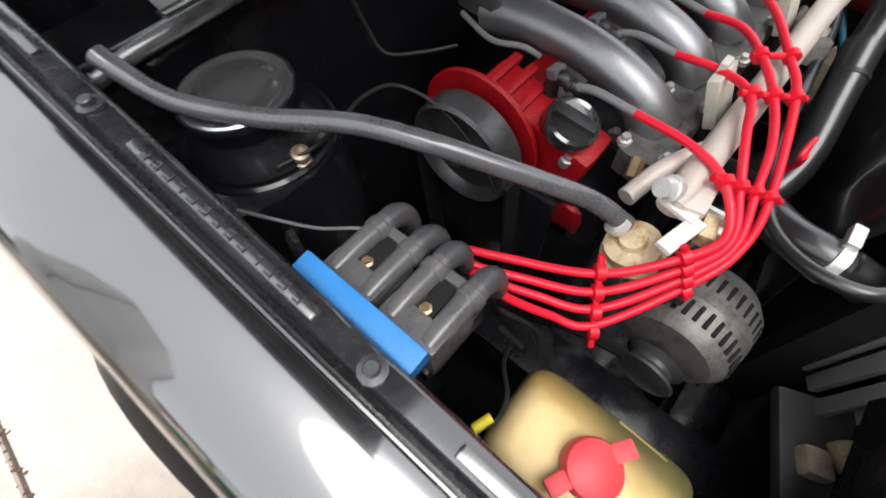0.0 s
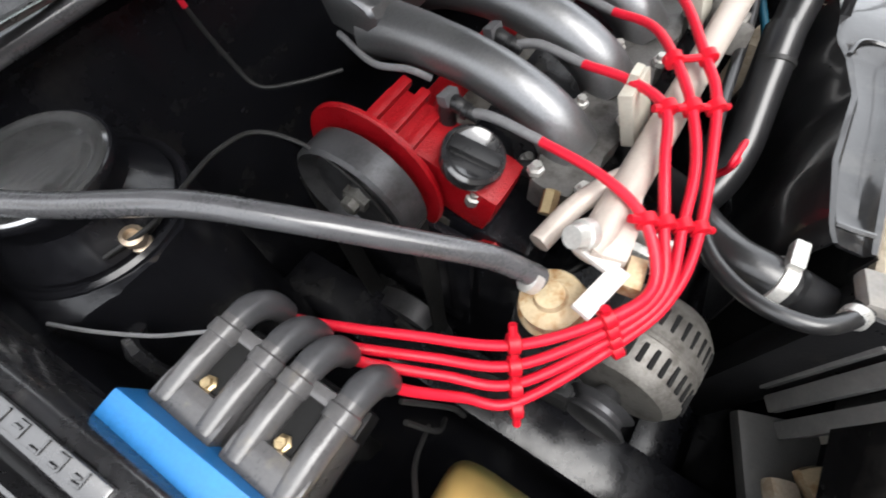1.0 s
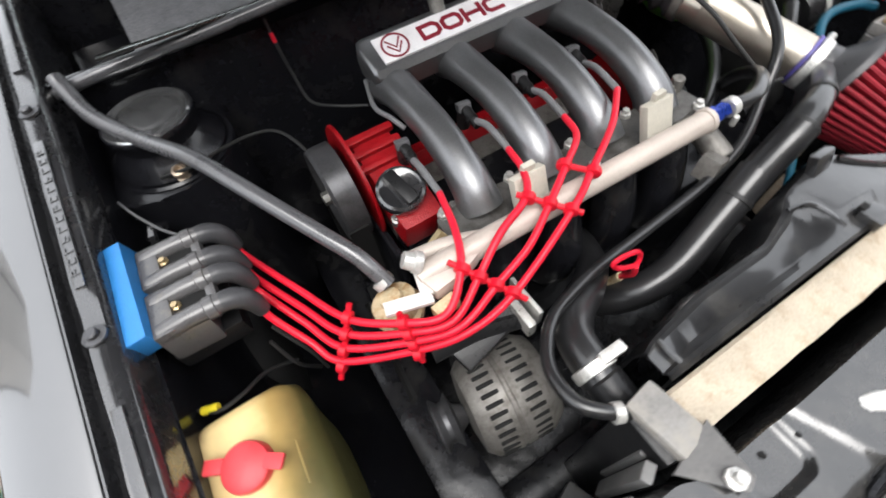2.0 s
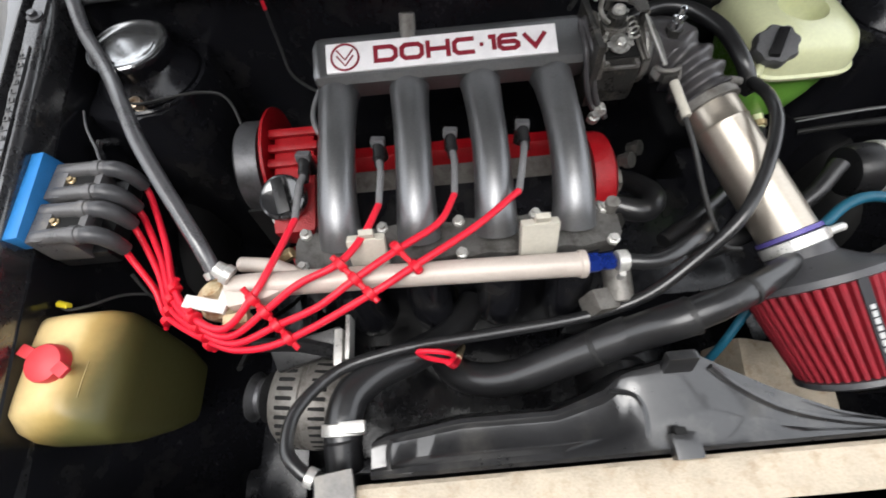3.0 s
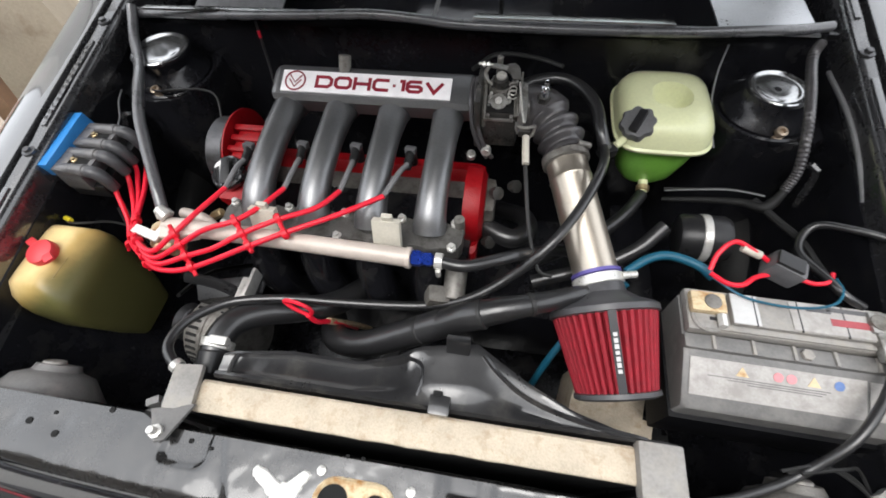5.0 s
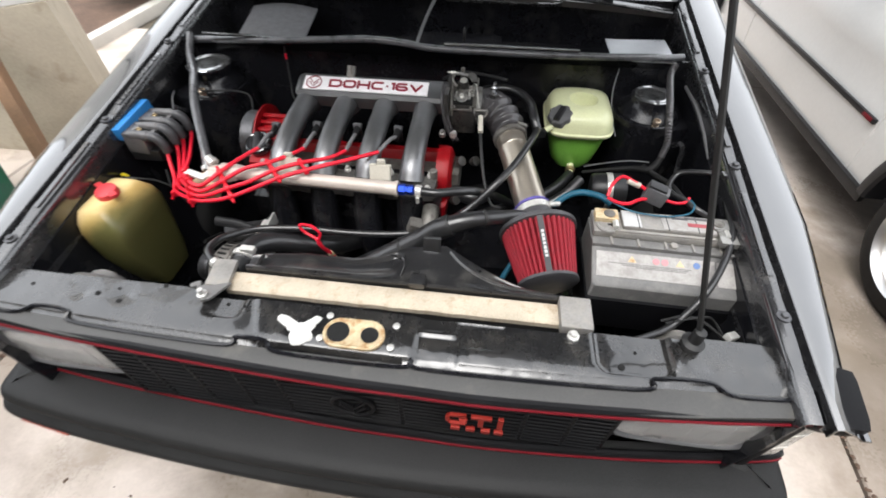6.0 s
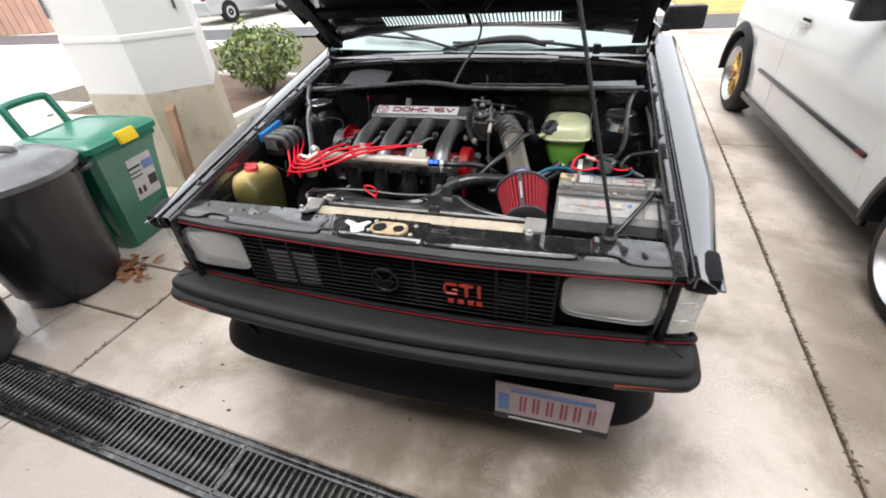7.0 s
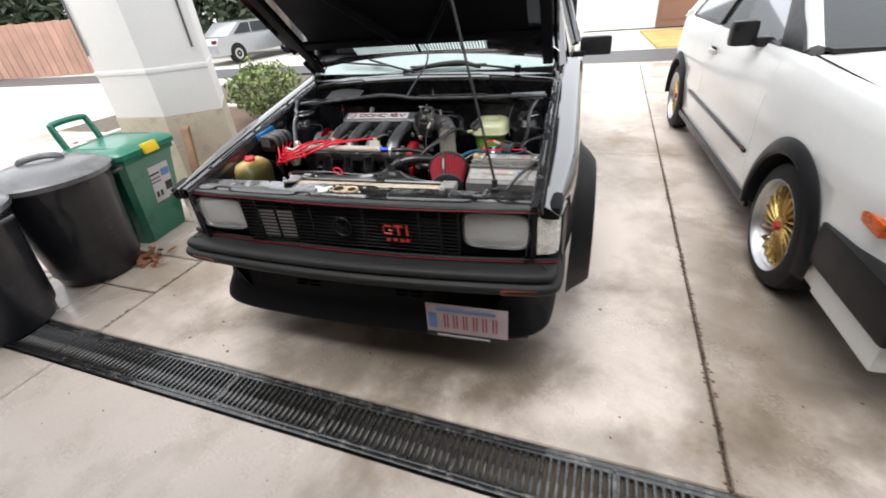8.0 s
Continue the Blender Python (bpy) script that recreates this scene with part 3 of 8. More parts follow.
STATIONS = [-0.005, 0.03, 0.1, 0.106, 0.2, 0.3, 0.36, 0.4, 0.42, 0.46, 0.5, 0.56, 0.64, 0.72, 0.8, 0.88, 0.94, 0.99, 1.02, 1.04, 1.08, 1.16, 1.3]
for s, side_name in ((-1, "passenger"), (1, "driver")):
    z_of_lamp = 0.722
    rows = []
    for y in STATIONS:
        z, w, low = lip(y), wide(y), (arch_bottom(y, 0.72) if y > 0.41 else 0.46 if y > 0.105 else z_of_lamp)
        top = [(0.702, -0.03), (0.702, 0.0), (0.71, 0.003), (w - 0.032, -0.006), (w - 0.017, -0.015), (w - 0.006, -0.034), (w, -0.075)]
        ring = [V(s * x, y, max(z + dz, low)) for x, dz in top]
        for f, bulge in ((0.25, 0.004), (0.5, 0.006), (0.75, 0.003), (1.0, -0.004)):
            ring.append(V(s * (w + bulge), y, max(low, z - 0.075) * (1 - f) + low * f))
        rows.append(ring)
    part("fender", sheet(rows, 0.003), "black_paint", car, "glossy black front fender")
    # inner rail with drip channel, seams and screws
    rail = []
    for y in lin(0.0, 1.12, 30):
        z = lip(y)
        wave = 0.0015 * math.sin(y * 60)
        prof = [(0.662, -0.10), (0.663, -0.02), (0.665, -0.006), (0.669, -0.002), (0.686, 0.0 + wave), (0.689, -0.003), (0.691, -0.016),
                (0.695, -0.018), (0.697, -0.012), (0.6985, 0.003), (0.7005, 0.003), (0.7012, -0.01)]
        rail.append([V(s * x, y, z + dz) for x, dz in prof])
    rl = part("inner_rail", sheet(rail, 0.002), "rail_black", car, "black inner fender rail, dusty and scuffed")
    for y in (0.16, 0.48, 0.78):
        z = lip(y)
        part("screw", lathe((s * 0.679, y, z - 0.002), (0, 0, 1), [(0.011, 0), (0.011, 0.003), (0.006, 0.004), (0.006, 0.008), (0.005, 0.009)], 10),
             "pulley_steel", rl, "dull grey screw")
    for y, ln in ((0.63, 0.2), (0.32, 0.18), (0.92, 0.14)):
        part("pressing", box((s * 0.678, y, lip(y) + 0.001), (0.010, ln, 0.004), 0.002, rot(10.3)), "rail_black", rl)
    if s < 0:
        for k in range(13):
            y = 0.545 + k * 0.0135
            for dx, dy, a, b in ((0.0, 0.0, 0.008, 0.0016), (0.003 if k % 2 else -0.003, 0.003, 0.0016, 0.005), (-0.003 if k % 3 else 0.0, 0.004, 0.0016, 0.005)):
                part("stamped_bar", box((s * 0.678 + dx, y + dy, lip(y + dy) + 0.0036), (a, b, 0.0012), 0.0003, rot(10.3), None, 1), "rail_black", rl)
    # inner fender wall
    wall = [[V(s * 0.664, y, lip(y) - 0.05), V(s * 0.668, y, 0.66), V(s * 0.65, y, 0.5), V(s * 0.57, y, 0.36), V(s * 0.5, y, 0.24)]
            for y in lin(0.0, 0.86, 8)]
    part("inner_fender", sheet(wall, 0.004), "bay_paint", car)
    # wheel
    wheel = part("wheel", lathe((s * 0.60, 0.72, 0.285), (s, 0, 0), [(0.19, 0), (0.255, 0.005), (0.278, 0.025), (0.285, 0.05), (0.285, 0.13),
                                                             (0.278, 0.155), (0.25, 0.172), (0.19, 0.178)], 40), "rubber", car, "black tyre")
    part("rim", lathe((s * 0.745, 0.72, 0.285), (s, 0, 0), [(0.19, 0.028), (0.185, 0.03), (0.17, 0.0), (0.06, 0.01), (0.05, 0.02), (0.01, 0.022)], 32),
         "gold", wheel, "gold alloy rim")
    part("wheel", lathe((s * 0.60, 3.12, 0.285), (s, 0, 0), [(0.05, 0.1), (0.19, 0.15), (0.19, 0), (0.255, 0.005), (0.278, 0.025), (0.285, 0.05), (0.285, 0.13),
                                                     (0.278, 0.155), (0.25, 0.172), (0.19, 0.178)], 40), "rubber", car)
    # plastic arch flare
    fl = []
    for k in range(27):
        a = math.pi * (-0.06 + 1.12 * k / 26)
        ring = []
        for rr, dx in ((0.315, 0.0), (0.318, 0.07), (0.332, 0.082), (0.365, 0.058), (0.40, 0.022), (0.43, 0.002)):
            y, z = 0.72 + rr * math.cos(a), 0.29 + rr * math.sin(a)
            ring.append(V(s * (wide(y) + dx), y, z))
        fl.append(ring)
    part("arch_flare", sheet(fl, 0.004), "grille_plastic", car, "matt black plastic wheel arch flare")
    # strut tower
    x, y = s * 0.578, 0.765 - 0.006 * (s > 0)
    g, dz = (1.1, 0.0) if s < 0 else (0.92, -0.012)
    turret = [V(s * a, b, 0.789) for a, b in ((0.672, 0.700), (0.645, 0.684), (0.615, 0.677), (0.580, 0.675), (0.548, 0.681), (0.525, 0.694), (0.508, 0.718), (0.498, 0.755), (0.497, 0.80), (0.505, 0.842), (0.672, 0.842))]
    tower = part("strut_tower", prism(turret, (0, 0, -0.42), 0.012), "bay_paint", car, "glossy black suspension strut tower")
    part("tower_ring", lathe((x, y, 0.784), (0, 0, 1), [(0.084, 0), (0.083, 0.007), (0.079, 0.0095), (0.076, 0.007), (0.074, 0.004)], 44), "bay_paint", tower)
    part("rubber_mount", lathe((x, y, 0.788), (0, 0, 1), [(0.073, 0), (0.0735, 0.006), (0.069, 0.012), (0.062, 0.020), (0.056, 0.028), (0.052, 0.036), (0.0505, 0.044)], 40),
         "bay_paint", tower)
    part("tower_cap", lathe((x, y, 0.81 + dz), (0, 0, 1), [(g * r, h) for r, h in ((0.048, 0), (0.049, 0.02), (0.052, 0.027), (0.0535, 0.032), (0.0525, 0.036), (0.049, 0.0355), (0.047, 0.0335), (0.02, 0.0335), (0.003, 0.0335))], 40),
         "bay_paint", tower, "black tower cap")
    part("cap_disc", lathe((x, y, 0.8435 + dz), (0, 0, 1), [(g * r, h) for r, h in ((0.0505, 0), (0.0505, 0.003), (0.0485, 0.0046), (0.0455, 0.0034), (0.042, 0.0014), (0.037, 0.0010), (0.0345, 0.0020), (0.032, 0.0022), (0.018, 0.0008), (0.003, 0.0004))], 48),
         "cap_steel", tower, "dull steel disc with turned rings")
    part("valve", lathe((x + (0.004 if s > 0 else 0.002), y - 0.069, 0.788), (0, -0.25, 1), [(0.009, 0), (0.009, 0.007), (0.0065, 0.008), (0.0065, 0.012), (0.0092, 0.013), (0.0092, 0.020), (0.0055, 0.021), (0.0055, 0.016), (0.002, 0.016)], 12), "valve_brass", tower, "brass threaded fitting")
    part("mount_bracket", tube([(x + s * 0.05, y - 0.10, 0.76), (x + s * 0.062, y - 0.125, 0.775), (x + s * 0.07, y - 0.14, 0.70)], 0.006, 6, 3), "rail_black", tower)

# firewall, scuttle tray and cowl
part("firewall", sheet([[V(x, 0.845, z) for z in (0.2, 0.5, 0.8, 0.885)] for x in lin(-0.668, 0.668, 9)], 0.006), "bay_paint", car)
part("scuttle_tray", sheet([[V(x, y, z) for y, z in ((0.835, 0.885), (0.85, 0.80), (0.98, 0.79), (1.07, 0.82), (1.085, 0.945))]
                            for x in lin(-0.66, 0.66, 9)], 0.004), "bay_paint", car)
STRIP = [(-0.66, 0.838, 0.872), (-0.60, 0.828, 0.882), (-0.45, 0.812, 0.892), (-0.25, 0.79, 0.912), (-0.13, 0.782, 0.922), (-0.04, 0.785, 0.915), (0.03, 0.79, 0.905), (0.2, 0.79, 0.903),
         (0.4, 0.795, 0.903), (0.55, 0.815, 0.90), (0.60, 0.83, 0.895), (0.645, 0.845, 0.893)]
part("weather_strip", tube(STRIP, 0.0085, 10, 5), "grey_hose", car, "grey-black rubber weather strip")
part("strip_flange", sheet([[V(x, y + 0.012, z - 0.004), V(x, y + 0.03, z - 0.03), V(x, 0.842, 0.86)] for x, y, z in [tuple(p) for p in spline(STRIP, 4)]], 0.002),
     "bay_paint", car)
# steel colour puts the bright highlight along this lip into the material
part("firewall_lip", box((0.22, 0.80, 0.915), (0.33, 0.022, 0.004), 0.002, rot(-12)), "cap_steel", car, "bulkhead lip in steel colour that paints in its highlight")
part("firewall_lip", box((-0.44, 0.818, 0.901), (0.3, 0.018, 0.004), 0.002, rot(-10, 3, 6)), "panel_paint", car)
part("scuttle_stud", lathe((0.097, 0.872, 0.80), (0, 0.1, 1), [(0.012, 0), (0.006, 0.02), (0.005, 0.11), (0.002, 0.125)], 10), "panel_paint", car)
part("blower_cover", box((0.06, 0.96, 0.825), (0.28, 0.16, 0.06), 0.02), "bay_paint", car)
part("foil_plate", sheet([[V(x, y, 0.885 + 0.012 * math.sin(x * 22) * (y - 0.82)) for y in (0.83, 0.88, 0.93, 0.965)] for x in lin(0.475, 0.63, 6)], 0.003),
     "silver_foil", car, "crumpled silver heat shield plate")
part("mesh_cover", sheet([[V(x, y, 0.83 + 0.03 * math.cos((x + 0.46) * 9) + 0.25 * (y - 0.86)) for y in (0.87, 0.92, 0.98, 1.05)] for x in lin(-0.56, -0.36, 7)], 0.004),
     "mesh_grey", car, "grey woven intake cover")
cowl = [[V(x, y, z - 0.03 * (x / 0.7) ** 2) for y, z in ((1.058, 0.936), (1.062, 0.950), (1.075, 0.957), (1.10, 0.963), (1.128, 0.967))] for x in lin(-0.70, 0.70, 15)]
part("cowl_panel", sheet(cowl, 0.003), "black_paint", car, "glossy black cowl panel below the windscreen")
part("cowl_seam", tube([(-0.69, 1.066, 0.918), (-0.5, 1.056, 0.942), (-0.36, 1.054, 0.95), (-0.33, 1.05, 0.934), (0.0, 1.05, 0.937), (0.33, 1.05, 0.934), (0.37, 1.054, 0.95), (0.69, 1.066, 0.918)], 0.0045, 8, 4),
     "panel_paint", car)
# lower bay
part("crossmember_end", box((0.35, 0.27, 0.49), (0.13, 0.11, 0.1), 0.012, rot(0, 8, -12)), "tan_foam", car, "dusty bare beige crossmember end")
part("crossmember_tab", box((0.41, 0.235, 0.50), (0.05, 0.05, 0.04), 0.006, rot(0, 0, -12)), "tan_foam", car)
ledge = part("lower_ledge", box((-0.395, 0.095, 0.53), (0.14, 0.10, 0.02), 0.006, rot(0, 0, 20)), "shelf_grey", car, "dusty grey lower ledge")
part("foam_scrap", box((-0.415, 0.108, 0.548), (0.035, 0.03, 0.022), 0.009, rot(5, 10, 20)), "tan_foam", ledge, "tan foam scrap")
part("foam_scrap", box((-0.385, 0.082, 0.55), (0.036, 0.03, 0.026), 0.011, rot(-8, 4, 40)), "rust_cream", ledge, "yellowed foam scrap")
part("bare_plate", box((-0.333, 0.075, 0.57), (0.05, 0.012, 0.07), 0.003, rot(0, 0, 25)), "cream_bracket", ledge, "pale bare plate")
for x, y, h in ((-0.300, 0.150, 0.17), (-0.322, 0.136, 0.19), (-0.346, 0.120, 0.16)):
    part("support_flange", box((x, y, 0.54 + h / 2), (0.019, 0.011, h), 0.003, rot(0, 0, 28)), "battery_grey", ledge, "dusty pressed flange")
part("bay_floor", box((0, 0.44, 0.2), (1.34, 0.86, 0.02), 0.004), "bay_paint", car)
part("subframe", box((0, 0.18, 0.33), (1.1, 0.07, 0.08), 0.02), "bay_paint", car)
for s in (-1, 1):
    part("chassis_rail", box((s * 0.46, 0.42, 0.36), (0.09, 0.8, 0.12), 0.02), "bay_paint", car)

# slam panel


def step(d, w=0.004):
    """1 inside, 0 outside, for a signed distance d."""
    f = min(1.0, max(0.0, 0.5 - d / w))
    return f * f * (3 - 2 * f)


def rect(x, y, x0, x1, y0, y1, r=0.012):
    """Signed distance to a rounded rectangle."""
    qx, qy = abs(x - (x0 + x1) / 2) - (x1 - x0) / 2 + r, abs(y - (y0 + y1) / 2) - (y1 - y0) / 2 + r
    return math.hypot(max(qx, 0), max(qy, 0)) + min(max(qx, qy), 0) - r


def pressed(x, y):
    """Height of the pressed front panel: latch platform, pockets and old dents."""
    z = 0.744 + 0.0035 * step(max(-0.165 - 0.4 * (y - 0.05) - x, x - 0.098, y - 0.112), 0.008)
    z -= 0.007 * step(rect(x, y, 0.386, 0.502, 0.046, 0.16, 0.02), 0.006)
    z -= 0.006 * step(rect(x, y, -0.268, -0.205, 0.066, 0.16, 0.014), 0.006)
    z -= 0.0025 * step(rect(x, y, 0.109, 0.146, 0.084, 0.110, 0.003))
    z -= 0.003 * step(min(rect(x, y, 0.165, 0.243, 0.060, 0.106, 0.003), rect(x, y, 0.105, 0.17, 0.03, 0.075, 0.003)))
    z += 0.0035 * step(abs(x - 0.505) - 0.004, 0.006) * step(0.06 - y, 0.01)
    for dx, dy, r, a in ((-0.50, 0.085, 0.016, -0.003), (-0.425, 0.09, 0.02, -0.004), (0.56, 0.075, 0.012, -0.003), (0.60, 0.06, 0.016, -0.003), (0.65, 0.085, 0.012, -0.002), (0.53, 0.06, 0.012, 0.002)):
        z += a * math.exp(-((x - dx) ** 2 + (y - dy) ** 2) / (r * r))
    return z + 0.0008 * noise.noise((x * 12, y * 14, 0)) + 0.0004 * noise.noise((x * 40, y * 40, 3))


rows = []
for x in lin(-0.705, 0.705, 354):
    bow = 0.024 * (abs(x) / 0.7) ** 2
    back = 0.118 - 0.012 * step(abs(x - 0.04) - 0.34, 0.04) + 0.006 * step(abs(x - 0.60) - 0.06, 0.05)
    y0 = 0.030 + bow
    row = [V(x, y + bow, z) for y, z in ((0.032, 0.70), (0.020, 0.715), (0.014, 0.728), (0.017, 0.7335), (0.023, 0.733))]
    row += [V(x, y0 + (back - y0) * f, pressed(x, y0 + (back - y0) * f) - 0.004 * (1 - f) ** 6) for f in lin(0, 1, 22)]
    rows.append(row + [V(x, back + 0.004, 0.73), V(x, back + 0.004, 0.62)])
slam = part("slam_panel", sheet(rows, 0.003), "panel_paint", car, "black radiator support panel, dusty with scuffs and bare spots", 60)
SEAM = [(-0.70, 0.0, 0), (-0.60, 0.0, 0), (-0.56, 0.016, 0.007), (-0.50, 0.016, 0.007), (-0.47, 0.0, 0), (-0.22, 0.0, 0), (-0.19, 0.014, 0.007), (-0.14, 0.014, 0.007), (-0.11, 0.0, 0), (0.08, 0.0, 0), (0.10, 0.012, 0.007),
        (0.13, 0.0, 0), (0.44, 0.0, 0), (0.47, 0.016, 0.007), (0.55, 0.016, 0.007), (0.59, 0.0, 0), (0.70, 0.0, 0)]
part("panel_seam", tube([(x, 0.017 + 0.024 * (abs(x) / 0.7) ** 2 + dy, 0.7355 + dz) for x, dy, dz in SEAM], 0.0038, 6, 6), "bay_paint", slam)
for x, y, r in ((-0.47, 0.085, 0.007), (-0.44, 0.10, 0.004), (-0.425, 0.075, 0.007), (-0.36, 0.115, 0.006), (-0.235, 0.095, 0.005), (-0.2, 0.09, 0.004),
                (0.405, 0.085, 0.004), (0.425, 0.06, 0.008), (0.45, 0.088, 0.004), (0.185, 0.05, 0.006), (-0.6, 0.09, 0.005), (-0.02, 0.108, 0.004), (0.0, 0.108, 0.004)):
    r *= 0.66
    # no opening here: a black disc paints the dark of the hole
    part("hole", lathe((x, y, pressed(x, y) + 0.0004), (0, 0, 1), [(r, 0), (r, 0.0008)], 12), "void_shade", slam)
latch = bmesh.new()


def oval(a, b, r, z, n=10):
    (xa, ya), (xb, yb) = a, b
    return [V(xa + r * math.cos(t), ya + r * math.sin(t), z) for t in lin(math.pi / 2, 1.5 * math.pi, n)] + \
           [V(xb + r * math.cos(t), yb + r * math.sin(t), z) for t in lin(-math.pi / 2, math.pi / 2, n)]


A, B = (-0.023, 0.058), (0.025, 0.058)
loft(latch, [oval(A, B, 0.027, 0.747), oval(A, B, 0.027, 0.752), oval(A, B, 0.024, 0.754), oval(A, B, 0.0205, 0.751), oval(A, B, 0.0195, 0.7505)])
latch_ob = part("hood_latch", latch, "rust_cream", slam, "cream and rusty hood latch plate with two holes")
part("latch_hole", lathe((-0.025, 0.058, 0.7515), (0, 0, 1), [(0.0185, 0), (0.0185, 0.001)], 20), "void_shade", latch_ob)
part("latch_hole", lathe((0.027, 0.058, 0.7515), (0, 0, 1), [(0.0145, 0), (0.0145, 0.001)], 20), "void_shade", latch_ob)
for x, y in ((-0.048, 0.088), (0.066, 0.082), (0.064, 0.042), (-0.052, 0.045)):
    part("screw", lathe((x, y, 0.747), (0, 0, 1), [(0.006, 0), (0.006, 0.003), (0.003, 0.004)], 8), "zinc", slam, "steel screw")
lumps = ((-0.136, 0.078, 0.008), (-0.122, 0.070, 0.011), (-0.106, 0.062, 0.012), (-0.09, 0.056, 0.015), (-0.074, 0.066, 0.012), (-0.064, 0.082, 0.009), (-0.088, 0.040, 0.018), (-0.072, 0.042, 0.012))
rows = []
for k in range(49):
    a = 2 * math.pi * (k % 48) / 48
    d = V(math.cos(a), math.sin(a), 0)
    reach = 0.012
    for x, y, r in lumps:
        rel = V(x + 0.09, y - 0.058, 0)
        off = abs(rel.x * d.y - rel.y * d.x)
        if off < r:
            reach = max(reach, rel.dot(d) + math.sqrt(r * r - off * off))
    reach *= 0.86 + 0.14 * noise.noise((math.cos(a) * 4, math.sin(a) * 4, 0))
    rows.append([V(-0.09, 0.058, 0.7465) + d * (reach * f) + V(0, 0, h + (0.0016 * noise.noise((math.cos(a) * 3 * f, math.sin(a) * 3 * f, 2)) if h > 0.002 else 0)) for f, h in ((0.02, 0.0065), (0.35, 0.006), (0.7, 0.005), (0.92, 0.0035), (1.0, 0.0))])
blob = sheet(rows)
bmesh.ops.remove_doubles(blob, verts=blob.verts, dist=0.0002)
part("putty_patch", blob, "white_putty", slam, "rough white putty patch")
part("stay_bracket", prism([V(-0.31, 0.125, 0.735), V(-0.275, 0.085, 0.75), V(-0.262, 0.09, 0.75), V(-0.25, 0.14, 0.735)], (0, 0, 0.006), 0.002), "battery_grey", slam, "bare grey strap")
part("bolt", lathe((-0.277, 0.098, 0.753), (0, 0, 1), [(0.009, 0), (0.009, 0.005), (0.005, 0.006), (0.005, 0.016)], 8), "zinc", slam, "steel bolt")
part("bolt", lathe((0.352, 0.10, 0.745), (0, 0, 1), [(0.010, 0), (0.010, 0.005), (0.006, 0.006), (0.006, 0.012)], 8), "zinc", slam, "steel bolt")

# headlamp shells behind the panel
for s in (-1, 1):
    lamp_back = part("headlamp_shell", lathe((s * 0.555, 0.085, 0.648), (0.0, 0.85, 0.2), [(0.086, 0), (0.086, 0.02), (0.080, 0.036), (0.055, 0.072), (0.034, 0.080), (0.030, 0.090), (0.01, 0.092)], 32),
                     "battery_grey" if s < 0 else "dirty_alu", car, "dusty grey headlamp shell")
    part("shell_cap", rod((s * 0.555, 0.160, 0.674), (s * 0.555, 0.176, 0.680), 0.016), "battery_top", lamp_back)

# nose: grille, stripes, lamps
NOSE = ((-0.755, 0.060), (-0.735, 0.038), (-0.5, 0.010), (-0.1, -0.014), (0.1, -0.018), (0.25, -0.018), (0.5, -0.004), (0.735, 0.024), (0.755, 0.048))
nose_y = lambda x: float(np.interp(x, [q[0] for q in NOSE], [q[1] for q in NOSE]))
part("grille_shelf", sheet([[V(x, f * (0.022 + 0.024 * (abs(x) / 0.7) ** 2) + (1 - f) * nose_y(x) + e, z) for f, e, z in ((1, 0.0, 0.735), (0.6, 0.0, 0.7345), (0.2, 0.0, 0.733), (0, -0.002, 0.731), (0, -0.004, 0.726), (0, -0.002, 0.718), (0, 0.02, 0.715))] for x in lin(-0.735, 0.735, 41)], 0.002),
     "shelf_grey", car, "grey plastic shelf above the grille")
grille = part("grille", box((0, 0.042, 0.63), (1.40, 0.02, 0.19), 0.004), "grille_plastic", car, "black slatted grille with red outline")
for k in range(12):
    z = 0.552 + k * 0.0142
    part("slat", box((0, 0.002, z), (0.86, 0.012, 0.0036), 0.0012, rot(-14), None, 1), "grille_plastic", grille)
for x in (-0.43, -0.365, -0.285, -0.205, -0.13, 0.08, 0.29, 0.365, 0.43):
    part("upright", box((x, 0.008, 0.633), (0.008, 0.022, 0.175), 0.002, None, None, 1), "grille_plastic", grille)
for x in (-0.325, -0.245):
    part("bare_panel", box((x, 0.0055, 0.618), (0.070, 0.003, 0.118), 0.001), "pale_panel", grille, "pale panel behind the slats")
part("bare_panel", box((0.327, 0.012, 0.623), (0.06, 0.003, 0.10), 0.001), "boot_grey", grille)
for z, y in ((0.727, 0.004), (0.537, 0.006)):
    pts = [(x, ny + y, z - 0.008 * (abs(x) / 0.75) ** 3 * (z > 0.6)) for x, ny in NOSE]
    strip = part("grille_surround", tube(pts, 0.008, 8, 6, None, 1.0), "grille_plastic", car)
    part("red_stripe", tube([(p[0] * 1.001, p[1] - 0.0085, p[2] - 0.003) for p in pts], 0.0024, 8, 6), "red_trim", strip, "thin red trim stripe")
emblem = bmesh.new()
ring = [(0.036 * math.cos(a), -0.012, 0.634 + 0.036 * math.sin(a)) for a in lin(0, 2 * math.pi, 25)]
tube(ring, 0.004, 6, 1, emblem)
round_emblem = part("round_emblem", emblem, "grille_plastic", grille, "round black emblem")
for z in (0.629, 0.611):
    part("chevron", tube([(-0.024, -0.012, z + 0.024), (0.0, -0.012, z - 0.006), (0.024, -0.012, z + 0.024)], 0.0035, 6, 1), "grille_plastic", round_emblem)
red_badge = part("red_badge", tube([(0.193, -0.012, 0.650), (0.166, -0.012, 0.650), (0.162, -0.012, 0.644), (0.162, -0.012, 0.626), (0.166, -0.012, 0.620), (0.193, -0.012, 0.620), (0.193, -0.012, 0.634), (0.182, -0.012, 0.634)], 0.0038, 4, 1), "red_emblem", grille,
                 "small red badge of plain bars")
